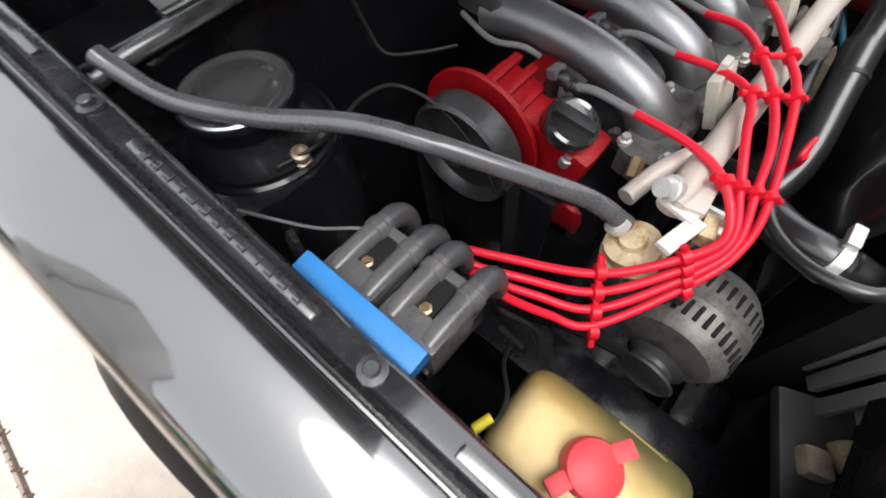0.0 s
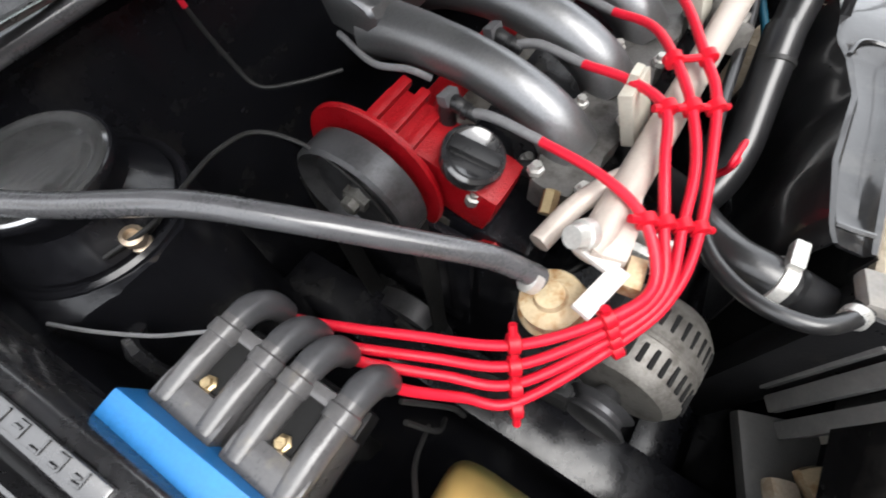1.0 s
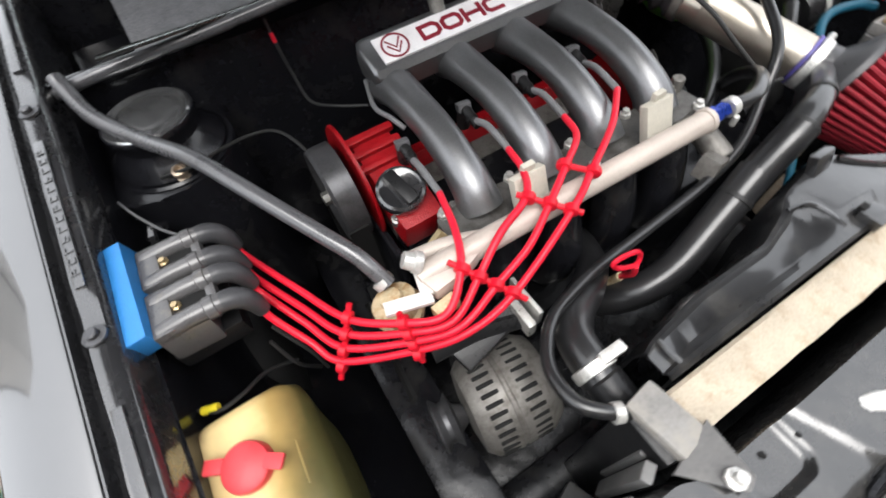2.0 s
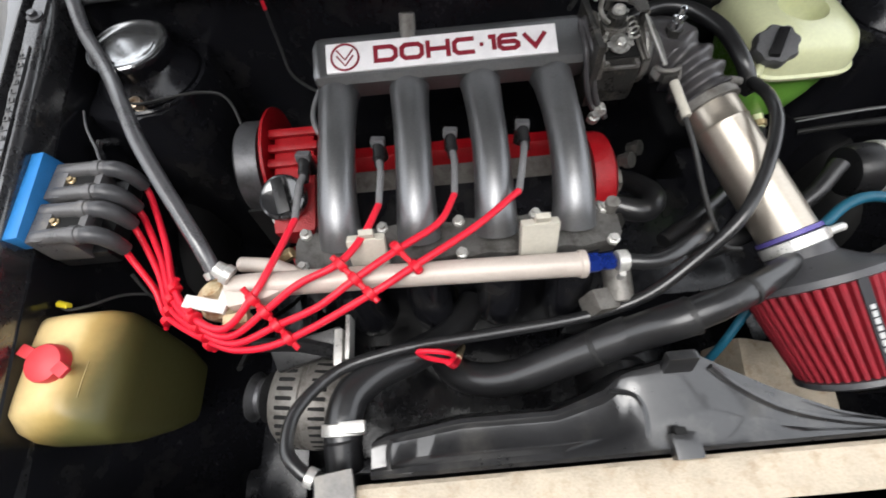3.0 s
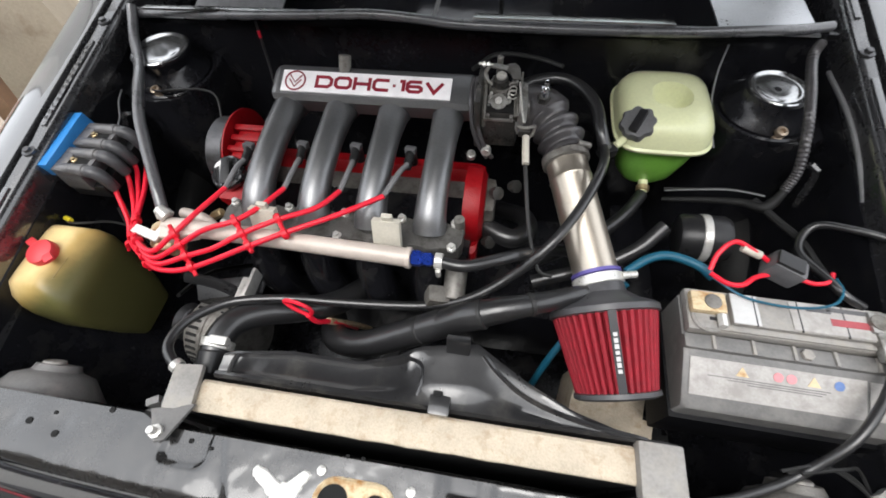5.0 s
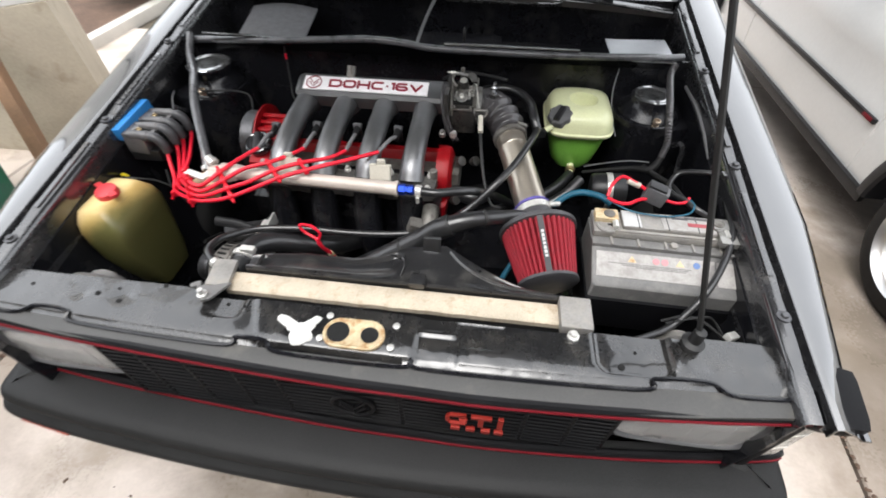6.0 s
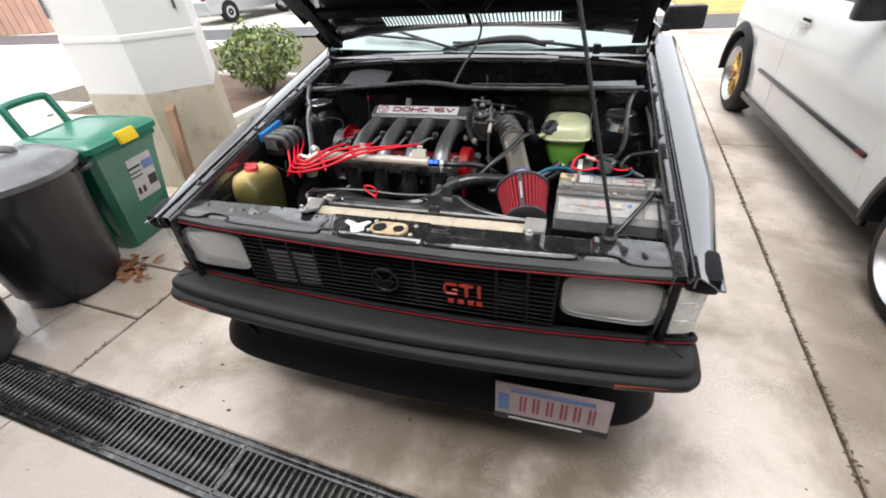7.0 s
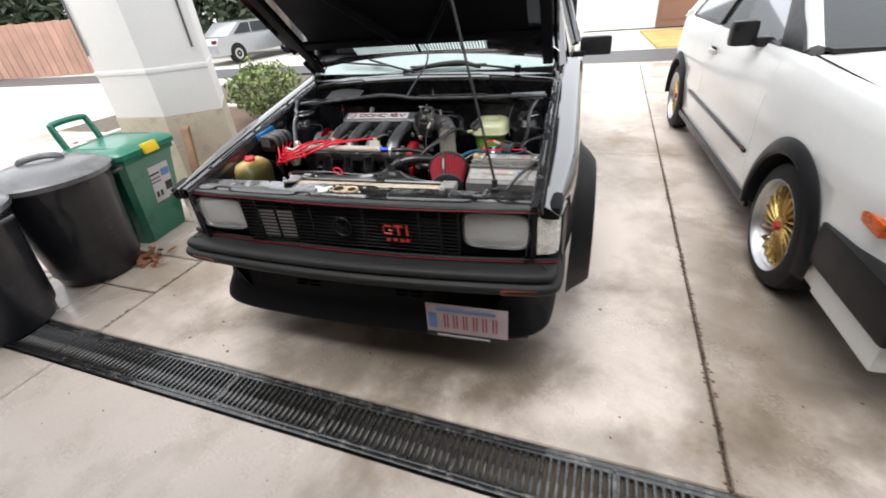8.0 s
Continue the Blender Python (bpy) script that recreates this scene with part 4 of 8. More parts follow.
for x, z, w, h in ((0.218, 0.650, 0.034, 0.008), (0.218, 0.631, 0.009, 0.032), (0.250, 0.635, 0.009, 0.038)):
    part("badge_bar", box((x, -0.012, z), (w, 0.006, h), 0.001), "red_emblem", red_badge)
for x in (0.176, 0.202, 0.228, 0.250):
    part("badge_bar", box((x, -0.012, 0.595), (0.016, 0.006, 0.012), 0.002), "red_emblem", red_badge)

for s in (-1, 1):
    xc, zc = s * 0.553, 0.640
    prof = lambda w, h, y: [V(xc + math.copysign(abs(math.cos(a)) ** 0.42, math.cos(a)) * w, y + 0.020, zc + math.copysign(abs(math.sin(a)) ** 0.42, math.sin(a)) * h) for a in lin(0, 2 * math.pi, 36, endpoint=False)]
    bm = bmesh.new()
    loft(bm, [prof(0.113, 0.068, 0.03), prof(0.113, 0.068, -0.003), prof(0.110, 0.065, -0.006), prof(0.107, 0.062, -0.002), prof(0.105, 0.060, 0.03)], caps=False)
    head = part("headlamp", bm, "boot_grey", car, "rectangular glass headlamp in a thin bezel")
    bm = bmesh.new()
    loft(bm, [prof(0.107, 0.062, 0.004), prof(0.098, 0.056, 0.014), prof(0.07, 0.042, 0.028), prof(0.03, 0.02, 0.036), prof(0.008, 0.006, 0.037)], caps=False)
    part("reflector", bm, "lamp_reflector", head)
    part("bulb", lathe((xc, 0.056, zc), (0, -1, 0), [(0.012, 0), (0.012, 0.010), (0.004, 0.014)], 12), "zinc", head)
    part("reflector_rim", tube(prof(0.078, 0.045, 0.022) + prof(0.078, 0.045, 0.022)[:1], 0.0025, 6, 1), "boot_grey", head)
    bm = bmesh.new()
    loft(bm, [prof(0.105, 0.060, 0.004), prof(0.105, 0.060, 0.0), prof(0.09, 0.050, -0.006), prof(0.03, 0.02, -0.009)])
    part("lens", bm, "lamp_glass", head, "clear ribbed glass").visible_shadow = False
    for k in range(5):
        part("lens_rib", box((xc - 0.06 + k * 0.03, 0.0132, zc), (0.0012, 0.002, 0.09), 0.0005, None, None, 1), "lamp_glass", head)
    turn = part("corner_lamp", prism([V(s * 0.688, 0.014, 0.562), V(s * 0.730, 0.024, 0.562), V(s * 0.748, 0.036, 0.562), V(s * 0.757, 0.06, 0.562), V(s * 0.759, 0.11, 0.562), V(s * 0.688, 0.11, 0.562)],
                                     (0, 0, 0.142), 0.004), "lens_clear", car, "clear weathered corner lamp")
    for k in range(2):
        part("lens_rib", box((s * 0.710, 0.0185, 0.605 + k * 0.055), (0.036, 0.002, 0.0015), 0.0006, rot(0, 0, s * 13), None, 1), "lens_clear", turn)
    part("lamp_pillar", box((s * 0.676, 0.030, 0.63), (0.014, 0.05, 0.175), 0.003), "grille_plastic", car)
    part("fender_tip", box((s * 0.7275, 0.050, 0.728), (0.066, 0.094, 0.052), 0.02, rot(10, 0, -s * 4)), "apron_black", car)

# bumper and spoiler
BUMP = [(-0.775, 0.36), (-0.782, 0.12), (-0.780, 0.02), (-0.764, -0.040), (-0.70, -0.066), (-0.5, -0.090), (-0.25, -0.108), (0, -0.116), (0.25, -0.112), (0.5, -0.098), (0.70, -0.078), (0.764, -0.052), (0.780, 0.01), (0.782, 0.12), (0.775, 0.36)]
bump_path = spline([(x, y, 0) for x, y in BUMP], 5)
rows = []
for i, p in enumerate(bump_path):
    way = (bump_path[min(i + 1, len(bump_path) - 1)] - bump_path[max(i - 1, 0)]).normalized()
    inn = V(-way.y, way.x, 0)
    rows.append([p + inn * d + V(0, 0, z) for d, z in ((0.125, 0.527), (0.05, 0.529), (0.028, 0.526), (0.020, 0.521), (0.016, 0.513), (0.016, 0.506), (0.021, 0.502), (0.028, 0.499), (0.022, 0.493), (0.006, 0.489), (0.001, 0.483), (0.0, 0.474),
                                                    (0.004, 0.462), (0.012, 0.453), (0.024, 0.449), (0.06, 0.446), (0.125, 0.446))])
bumper = part("bumper", sheet(rows, 0.004), "bumper_plastic", car, "matt black plastic front bumper")
for s in (-1, 1):
    part("amber_marker", prism([V(s * 0.585, -0.0845 - 0.01 * (s > 0), 0.480), V(s * 0.70, -0.0680 - 0.011 * (s > 0), 0.480), V(s * 0.70, -0.0575 - 0.011 * (s > 0), 0.454), V(s * 0.585, -0.074 - 0.01 * (s > 0), 0.454)], (0, 0.01, 0)), "amber_dark",
         bumper, "orange turn marker")
sp_path = spline([(-0.755, 0.36, 0), (-0.745, 0.16, 0), (-0.715, 0.05, 0), (-0.60, -0.02, 0), (-0.3, -0.05, 0), (0, -0.058, 0), (0.3, -0.05, 0), (0.60, -0.02, 0), (0.715, 0.05, 0), (0.745, 0.16, 0), (0.755, 0.36, 0)], 5)
rows = []
for i, p in enumerate(sp_path):
    way = (sp_path[min(i + 1, len(sp_path) - 1)] - sp_path[max(i - 1, 0)]).normalized()
    inn = V(-way.y, way.x, 0)
    rows.append([p + inn * d + V(0, 0, z) for d, z in ((0.075, 0.48), (0.055, 0.40), (0.045, 0.33), (0.038, 0.30), (0.02, 0.27), (0.0, 0.235), (-0.006, 0.215), (-0.002, 0.205), (0.04, 0.205))])
part("front_spoiler", sheet(rows, 0.004), "apron_black", car, "black front apron with a chin spoiler")
part("front_closure", box((0, 0.075, 0.40), (1.30, 0.01, 0.42), 0.003), "bay_paint", car)
for x in (-0.25, -0.19, 0.19, 0.25):
    for k in range(3):
        part("apron_slot", box((x, -0.012, 0.385 - k * 0.018), (0.045, 0.012, 0.006), 0.002), "apron_black", car)
plate = part("number_plate", box((0.453, -0.058, 0.300), (0.304, 0.004, 0.130), 0.002, rot(-2)), "plate_white", car, "white number plate with dark bars")
for x in (0.372, 0.384, 0.407, 0.419, 0.444, 0.456, 0.481, 0.493, 0.516, 0.528, 0.553, 0.565):
    part("plate_bar", box((x, -0.0625, 0.292), (0.006, 0.002, 0.062), 0.001, rot(-2)), "ink_red", plate)
part("plate_bar", box((0.325, -0.0625, 0.29), (0.03, 0.002, 0.07), 0.001), "ink_blue", plate)
part("plate_bar", box((0.453, -0.063, 0.345), (0.22, 0.002, 0.012), 0.001), "ink_blue", plate)
frame_bm = box((0.453, -0.060, 0.224), (0.31, 0.006, 0.026), 0.002)
part("plate_frame", frame_bm, "ink", plate)
part("frame_bar", box((0.44, -0.0645, 0.224), (0.20, 0.002, 0.007), 0.0005), "white_label", plate)

# hood, raised on its stay
HA = math.atan(0.86)


def hood_pt(x, d, out=0.0):
    """A point of the raised hood: across, distance from the hinge, height above its outer skin."""
    return V(x, 1.115 - d * math.cos(HA) + out * math.sin(HA), 0.992 + d * math.sin(HA) + out * math.cos(HA))


xs = [-0.685, -0.66, -0.5, -0.345, -0.15, -0.01, 0.01, 0.15, 0.345, 0.5, 0.66, 0.685]
rows = []
for f in (0.0, 0.15, 0.7, 1.0):
    rows.append([hood_pt(x, 0.12 * f + (1 - f) * (0.09 - 0.065 * (x / 0.66) ** 2), 0.02 * (1 - (x / 0.69) ** 2) - (0.02 if abs(x) > 0.67 else 0)) for x in xs])
part("hood_rear_edge", sheet(rows, 0.003), "black_paint", car)
rows = []
for d in (0.195, 0.3, 0.5, 0.7, 0.9, 1.04, 1.05):
    rows.append([hood_pt(x, d, 0.02 * (1 - (x / 0.69) ** 2) - (0.02 if abs(x) > 0.67 else 0) - (0.03 if d > 1.045 else 0)) for x in xs])
hood = part("hood", sheet(rows, 0.003), "black_paint", car, "black hood held open, dark underside")
rows = [[hood_pt(x, d, 0.008 - 0.01 * (d > 0.9)) for x in (-0.655, -0.4, -0.345)] for d in (0.12, 0.195)]
part("vent_side", sheet(rows, 0.003), "black_paint", hood)
rows = [[hood_pt(x, d, 0.008) for x in (0.345, 0.4, 0.655)] for d in (0.12, 0.195)]
part("vent_side", sheet(rows, 0.003), "black_paint", hood)
hm = Matrix.Rotation(-HA, 4, "X")
for k in range(46):
    x = -0.338 + k * 0.0150
    if abs(x) < 0.012:
        continue
    part("vent_slat", box(hood_pt(x, 0.1575, 0.012), (0.0055, 0.085, 0.006), 0.001, hm, None, 1), "black_paint", hood)
part("vent_slat", box(hood_pt(0, 0.1575, 0.012), (0.02, 0.085, 0.008), 0.001, hm, None, 1), "black_paint", hood)
# underside frame
for x in (-0.63, 0.63):
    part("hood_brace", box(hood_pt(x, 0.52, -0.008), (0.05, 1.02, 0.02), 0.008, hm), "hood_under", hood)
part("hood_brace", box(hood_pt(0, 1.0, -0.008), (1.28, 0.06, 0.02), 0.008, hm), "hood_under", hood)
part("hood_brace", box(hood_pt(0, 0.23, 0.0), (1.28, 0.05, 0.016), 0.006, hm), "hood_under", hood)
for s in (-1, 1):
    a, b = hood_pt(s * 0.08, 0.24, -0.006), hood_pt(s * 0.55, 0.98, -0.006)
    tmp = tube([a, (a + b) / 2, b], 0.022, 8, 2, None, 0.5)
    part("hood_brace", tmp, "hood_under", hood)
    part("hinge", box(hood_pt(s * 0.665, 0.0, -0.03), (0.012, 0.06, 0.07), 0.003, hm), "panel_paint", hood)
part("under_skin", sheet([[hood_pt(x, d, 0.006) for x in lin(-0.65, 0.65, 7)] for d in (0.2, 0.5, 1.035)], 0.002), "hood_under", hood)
stay = part("hood_stay", tube([(0.536, 0.108, 0.752), (0.533, 0.113, 0.79), (0.474, 0.168, 1.0), (0.335, 0.296, 1.5), (0.297, 0.331, 1.638)], 0.0045, 8, 4), "wire_black", car, "thin black hood stay rod")
part("stay_pivot", lathe((0.536, 0.108, 0.745), (0, 0, 1), [(0.016, 0), (0.018, 0.012), (0.010, 0.016), (0.009, 0.04), (0.006, 0.042)], 12), "wire_black", stay)
part("washer_hose", tube([(-0.02, 0.80, 0.90), (0.0, 0.88, 0.95), (0.04, 0.97, 1.02), (0.055, 0.98, 1.08), (0.03, 0.965, 1.13), hood_pt(0.0, 0.2, 0.0)], 0.0042, 8, 6), "wire_grey", car,
     "thin grey washer hose")

# windscreen, roof and body behind
glass_rows = [[V(x * w, y + 0.06 * (x / 0.62) ** 2, z) for x in lin(-0.62, 0.62, 9)] for y, z, w in ((1.115, 0.968, 1.08), (1.38, 1.14, 1.0), (1.66, 1.315, 0.93))]
ws = part("windscreen", sheet(glass_rows, 0.004), "glass", car, "slanted windscreen glass")
ws.visible_shadow = False
for s in (-1, 1):
    part("windscreen_pillar", tube([(s * 0.70, 1.2, 0.95), (s * 0.66, 1.45, 1.13), (s * 0.60, 1.73, 1.33)], 0.024, 8, 5), "black_paint", car)
    part("door_pillar", tube([(s * 0.755, 2.4, 0.92), (s * 0.62, 2.42, 1.34)], 0.03, 8, 2), "black_paint", car)
    part("rear_pillar", prism([V(s * 0.755, 3.2, 0.92), V(s * 0.755, 3.62, 0.92), V(s * 0.60, 3.35, 1.33), V(s * 0.60, 3.2, 1.35)], (s * -0.02, 0, 0), 0.004), "black_paint", car)
    pane = part("door_window", prism([V(s * 0.745, 1.35, 0.93), V(s * 0.745, 2.4, 0.93), V(s * 0.61, 2.4, 1.34), V(s * 0.61, 1.75, 1.34)], (s * -0.004, 0, 0)), "dark_glass", car)
    part("rear_window", prism([V(s * 0.745, 2.44, 0.93), V(s * 0.745, 3.2, 0.93), V(s * 0.61, 3.2, 1.34), V(s * 0.61, 2.44, 1.34)], (s * -0.004, 0, 0)), "dark_glass", car)
    side = [[V(s * x, y, zz) for x, zz in ((0.765, 0.945), (0.79, 0.93), (0.802, 0.85), (0.808, 0.6), (0.80, max(0.4, arch_bottom(y, 3.12))), (0.79, arch_bottom(y, 3.12, low=0.22)))]
            for y in [1.305, 1.6, 2.0, 2.4, 2.405, 2.6, 2.78, 2.80, 2.85, 2.95, 3.05, 3.12, 3.2, 3.3, 3.4, 3.44, 3.46, 3.6, 3.72]]
    part("body_side", sheet(side, 0.004), "black_paint", car, "glossy black body side")
    mirror = part("door_mirror", box((s * 0.86, 1.6, 1.0), (0.17, 0.06, 0.10), 0.022), "black_plastic", car, "black door mirror")
    part("mirror_arm", box((s * 0.77, 1.57, 0.965), (0.07, 0.05, 0.03), 0.01), "black_plastic", mirror)
    wip = part("wiper", tube([(-0.07, 1.10, 0.972), (-0.2, 1.135, 1.0), (-0.36, 1.18, 1.035)] if s < 0 else [(0.48, 1.085, 0.972), (0.30, 1.115, 0.99), (0.1, 1.13, 1.0)], 0.006, 8, 4), "wire_black", car, "black wiper arm")
    part("wiper_blade", tube([(-0.22, 1.14, 1.005), (-0.55, 1.2, 1.025)] if s < 0 else [(0.32, 1.118, 0.995), (-0.1, 1.13, 0.995)], 0.006, 6, 1), "wire_black", wip)
part("wiper_motor_cover", tube([(-0.14, 1.112, 0.972), (-0.02, 1.122, 0.992), (0.1, 1.125, 1.004), (0.2, 1.125, 1.004), (0.29, 1.118, 0.982)], [0.006, 0.011, 0.014, 0.014, 0.008], 8, 4), "wire_black", car)
part("roof", sheet([[V(x, y, z - 0.05 * (x / 0.6) ** 4) for x in lin(-0.62, 0.62, 9)] for y, z in ((1.70, 1.335), (1.85, 1.37), (2.4, 1.395), (3.0, 1.38), (3.35, 1.34))], 0.004), "black_paint", car)
part("tailgate", sheet([[V(x, y, z) for x in (-0.72, 0, 0.72)] for y, z in ((3.35, 1.34), (3.62, 0.95), (3.72, 0.9), (3.74, 0.4), (3.70, 0.25))], 0.004), "black_paint", car)
part("wiper_pivot", box((0.485, 1.085, 0.972), (0.03, 0.03, 0.035), 0.006), "wire_black", car)
part("dashboard", box((0, 1.42, 0.9), (1.3, 0.35, 0.16), 0.04), "black_plastic", car)
part("cabin_floor", box((0, 2.4, 0.25), (1.5, 2.6, 0.03), 0.01), "bay_paint", car)
for x in (-0.34, 0.34):
    part("front_seat", box((x, 2.25, 0.72), (0.45, 0.14, 0.62), 0.06, rot(-15)), "black_plastic", car)
part("cabin_back", box((0, 3.0, 0.6), (1.4, 0.05, 0.6), 0.02), "bay_paint", car)

# ---------------------------------------------------------------- engine
engine = thing("engine", "four-cylinder engine with dark intake runners and a red cam cover", "engine", (-0.13, 0.5, 0.25))
part("block", box((-0.14, 0.56, 0.48), (0.46, 0.24, 0.40), 0.02), "bay_paint", engine, "grimy dark engine block")
part("cylinder_head", box((-0.145, 0.56, 0.64), (0.45, 0.19, 0.07), 0.012, rot(10)), "dirty_alu", engine)
TILT = rot(14)
COVER = [(0.466, 0.620), (0.462, 0.652), (0.468, 0.666), (0.480, 0.672), (0.495, 0.667), (0.508, 0.640), (0.528, 0.625), (0.592, 0.625), (0.612, 0.645), (0.622, 0.690), (0.635, 0.706), (0.655, 0.705), (0.666, 0.69), (0.668, 0.630)]
bm = bmesh.new()
loft(bm, [[V(x, 0.565 + (y - 0.565) * g, 0.69 + (z - 0.69) * g) for y, z in COVER] for x, g in ((-0.376, 0.86), (-0.372, 0.95), (-0.364, 1.0), (0.072, 1.0), (0.088, 0.985), (0.097, 0.93), (0.100, 0.82))])
cover = part("cam_cover", bm, "red_crackle", engine, "red crackle-finish cam cover")
for x in (-0.2255, -0.125, -0.0255, 0.055):
    part("cover_bolt", lathe((x, 0.482, 0.670), (0, -0.3, 1), [(0.007, 0), (0.007, 0.007), (0.004, 0.008), (0.004, 0.011)], 8), "zinc", cover)
part("cover_hump", box((-0.345, 0.565, 0.738), (0.06, 0.16, 0.062), 0.014, TILT), "red_crackle", cover)
for k in range(3):
    part("cover_rib", box((-0.345, 0.578 + k * 0.022, 0.7755 + k * 0.0055), (0.07, 0.012, 0.010), 0.004, TILT), "red_crackle", cover)
part("cover_end", lathe((0.070, 0.562, 0.692), (1, 0, 0), [(0.072, 0), (0.072, 0.020), (0.069, 0.029), (0.058, 0.036), (0.02, 0.037)], 36), "red_crackle", cover)
for x, y, z in ((-0.372, 0.51, 0.735), (-0.30, 0.49, 0.728), (0.07, 0.49, 0.724), (0.075, 0.60, 0.78)):
    part("cover_bolt", lathe((x, y, z), (0, -0.24, 1), [(0.008, 0), (0.008, 0.01), (0.005, 0.011), (0.005, 0.016)], 8), "cast_alu", cover)
cap_axis = V(-0.05, -0.35, 1)
cap_o = V(-0.353, 0.525, 0.762)
cap = part("oil_cap", lathe(cap_o, cap_axis, [(0.027, 0), (0.027, 0.004), (0.031, 0.006), (0.032, 0.014), (0.0305, 0.019), (0.027, 0.021), (0.022, 0.0185), (0.004, 0.0185)], 28),
           "rail_black", engine, "glossy black oil filler cap")
part("cap_grip", box(cap_o + cap_axis.normalized() * 0.021, (0.017, 0.05, 0.012), 0.005, rot(19, -3, 12)), "black_plastic", cap, "black grip bar")
# timing drive
part("belt_shield", lathe((-0.386, 0.622, 0.722), (1, 0, 0), [(0.083, 0), (0.085, 0.002), (0.085, 0.005), (0.05, 0.007), (0.01, 0.007)], 40), "red_crackle", engine, "red round timing shield")
pul = part("cam_pulley", lathe((-0.430, 0.619, 0.720), (1, 0, 0), [(0.014, 0.012), (0.02, 0.016), (0.055, 0.014), (0.062, 0.004), (0.067, 0.0), (0.071, 0.004), (0.071, 0.034), (0.05, 0.036)], 40),
           "pulley_steel", engine, "dull grey cam pulley")
part("pulley_bolt", lathe((-0.432, 0.619, 0.720), (-1, 0, 0), [(0.016, -0.016), (0.016, -0.006), (0.010, -0.005), (0.010, 0.004), (0.008, 0.005)], 6), "cast_alu", pul, "hexagon bolt")
rows = []
for y, z in ((0.548, 0.715), (0.545, 0.66), (0.54, 0.55), (0.54, 0.45), (0.535, 0.36)):
    rows.append([V(-0.431, y, z), V(-0.402, y, z)])
part("timing_belt", sheet(rows, 0.004), "rubber", engine, "black toothed timing belt")
rows = [[V(-0.431, y, z), V(-0.402, y, z)] for y, z in ((0.690, 0.72), (0.688, 0.64), (0.68, 0.5), (0.66, 0.36))]
part("timing_belt", sheet(rows, 0.004), "rubber", engine)
part("crank_pulley", lathe((-0.44, 0.60, 0.36), (1, 0, 0), [(0.01, 0), (0.06, 0.002), (0.075, 0.006), (0.075, 0.04), (0.05, 0.042)], 32), "pulley_steel", engine)
part("belt_guard", box((-0.385, 0.60, 0.55), (0.012, 0.2, 0.26), 0.006), "bay_paint", engine)

# intake: plenum, four runners, flange
plenum = bmesh.new()
PT = rot(20)


def plenum_ring(x, g=0.0):
    pts = [(-0.030, -0.030), (0.024, -0.040), (0.040, -0.02), (0.040, 0.006), (0.030, 0.013), (-0.022, 0.013), (-0.030, 0.006)]
    return [V(x, 0.688, 0.835) + PT @ V(0, y * (1 - g), z * (1 - g)) for y, z in pts]


loft(plenum, [plenum_ring(-0.302, 0.25), plenum_ring(-0.298, 0.06), plenum_ring(-0.29), plenum_ring(0.06), plenum_ring(0.07, 0.06), plenum_ring(0.073, 0.2)])
plen = part("intake_plenum", plenum, "plenum_paint", engine, "dark grey painted cast intake plenum")
bn = PT @ V(0, 0, 1)
bc = V(-0.1265, 0.686, 0.8495)
badge_plate = part("badge_plate", box(bc, (0.312, 0.042, 0.004), 0.0015, PT), "badge_silver", plen, "silver badge plate with dark red lettering")


def ribbon(pts, w, h, m, bm, closed=False):
    """A flat raised stroke along a polyline with mitred corners."""
    p = [Vector((x, y, 0)) for x, y in pts]
    n, edge = len(p), []
    for i in range(n):
        a = p[i] - p[i - 1] if i or closed else p[1] - p[0]
        b = p[(i + 1) % n] - p[i] if i < n - 1 or closed else p[-1] - p[-2]
        na, nb = V(-a.y, a.x, 0).normalized(), V(-b.y, b.x, 0).normalized()
        mid = (na + nb).normalized()
        mid *= 0.5 * w / max(0.45, mid.dot(na))
        edge.append((p[i] + mid, p[i] - mid))
    rings = [[m @ (a + V(0, 0, z)) if k == 0 else m @ (b + V(0, 0, z)) for k, z in ((0, 0), (0, h), (1, h), (1, 0))] for a, b in edge]
    loft(bm, rings + rings[:1] if closed else rings, caps=not closed)


GLYPHS = {"D": (((0, 0), (0.78, 0), (1, 0.25), (1, 0.75), (0.78, 1), (0, 1)), True), "O": (((0.18, 0), (0.82, 0), (1, 0.22), (1, 0.78), (0.82, 1), (0.18, 1), (0, 0.78), (0, 0.22)), True),
          "C": (((1, 0), (0.18, 0), (0, 0.22), (0, 0.78), (0.18, 1), (1, 1)), False), "1": (((0, 1), (1, 1), (1, 0)), False),
          "6": (((1, 1), (0.18, 1), (0, 0.78), (0, 0.22), (0.18, 0), (0.82, 0), (1, 0.16), (1, 0.36), (0.82, 0.52), (0, 0.52)), False), "V": (((0, 1), (0.5, 0), (1, 1)), False)}
word = bmesh.new()
x = -0.0885
for ch, w in (("D", 0.027), ("O", 0.027), ("H", 0.027), ("C", 0.027), (".", 0.005), ("1", 0.007), ("6", 0.025), ("V", 0.029)):
    wm = Matrix.Translation(bc + bn * 0.002 + PT @ V(x, -0.0095, 0)) @ PT
    if ch == "H":
        for px in (0, w):
            ribbon([(px, -0.003), (px, 0.022)], 0.006, 0.0008, wm, word)
        ribbon([(0.003, 0.0095), (w - 0.003, 0.0095)], 0.006, 0.0008, wm, word)
    elif ch == ".":
        ribbon([(0, 0.0095), (w, 0.0095)], 0.005, 0.0008, wm, word)
    else:
        pts, closed = GLYPHS[ch]
        ribbon([(px * w, py * 0.019) for px, py in pts], 0.006, 0.0008, wm, word, closed)
    x += w + (0.0085 if ch in "DOH6" else 0.0072)
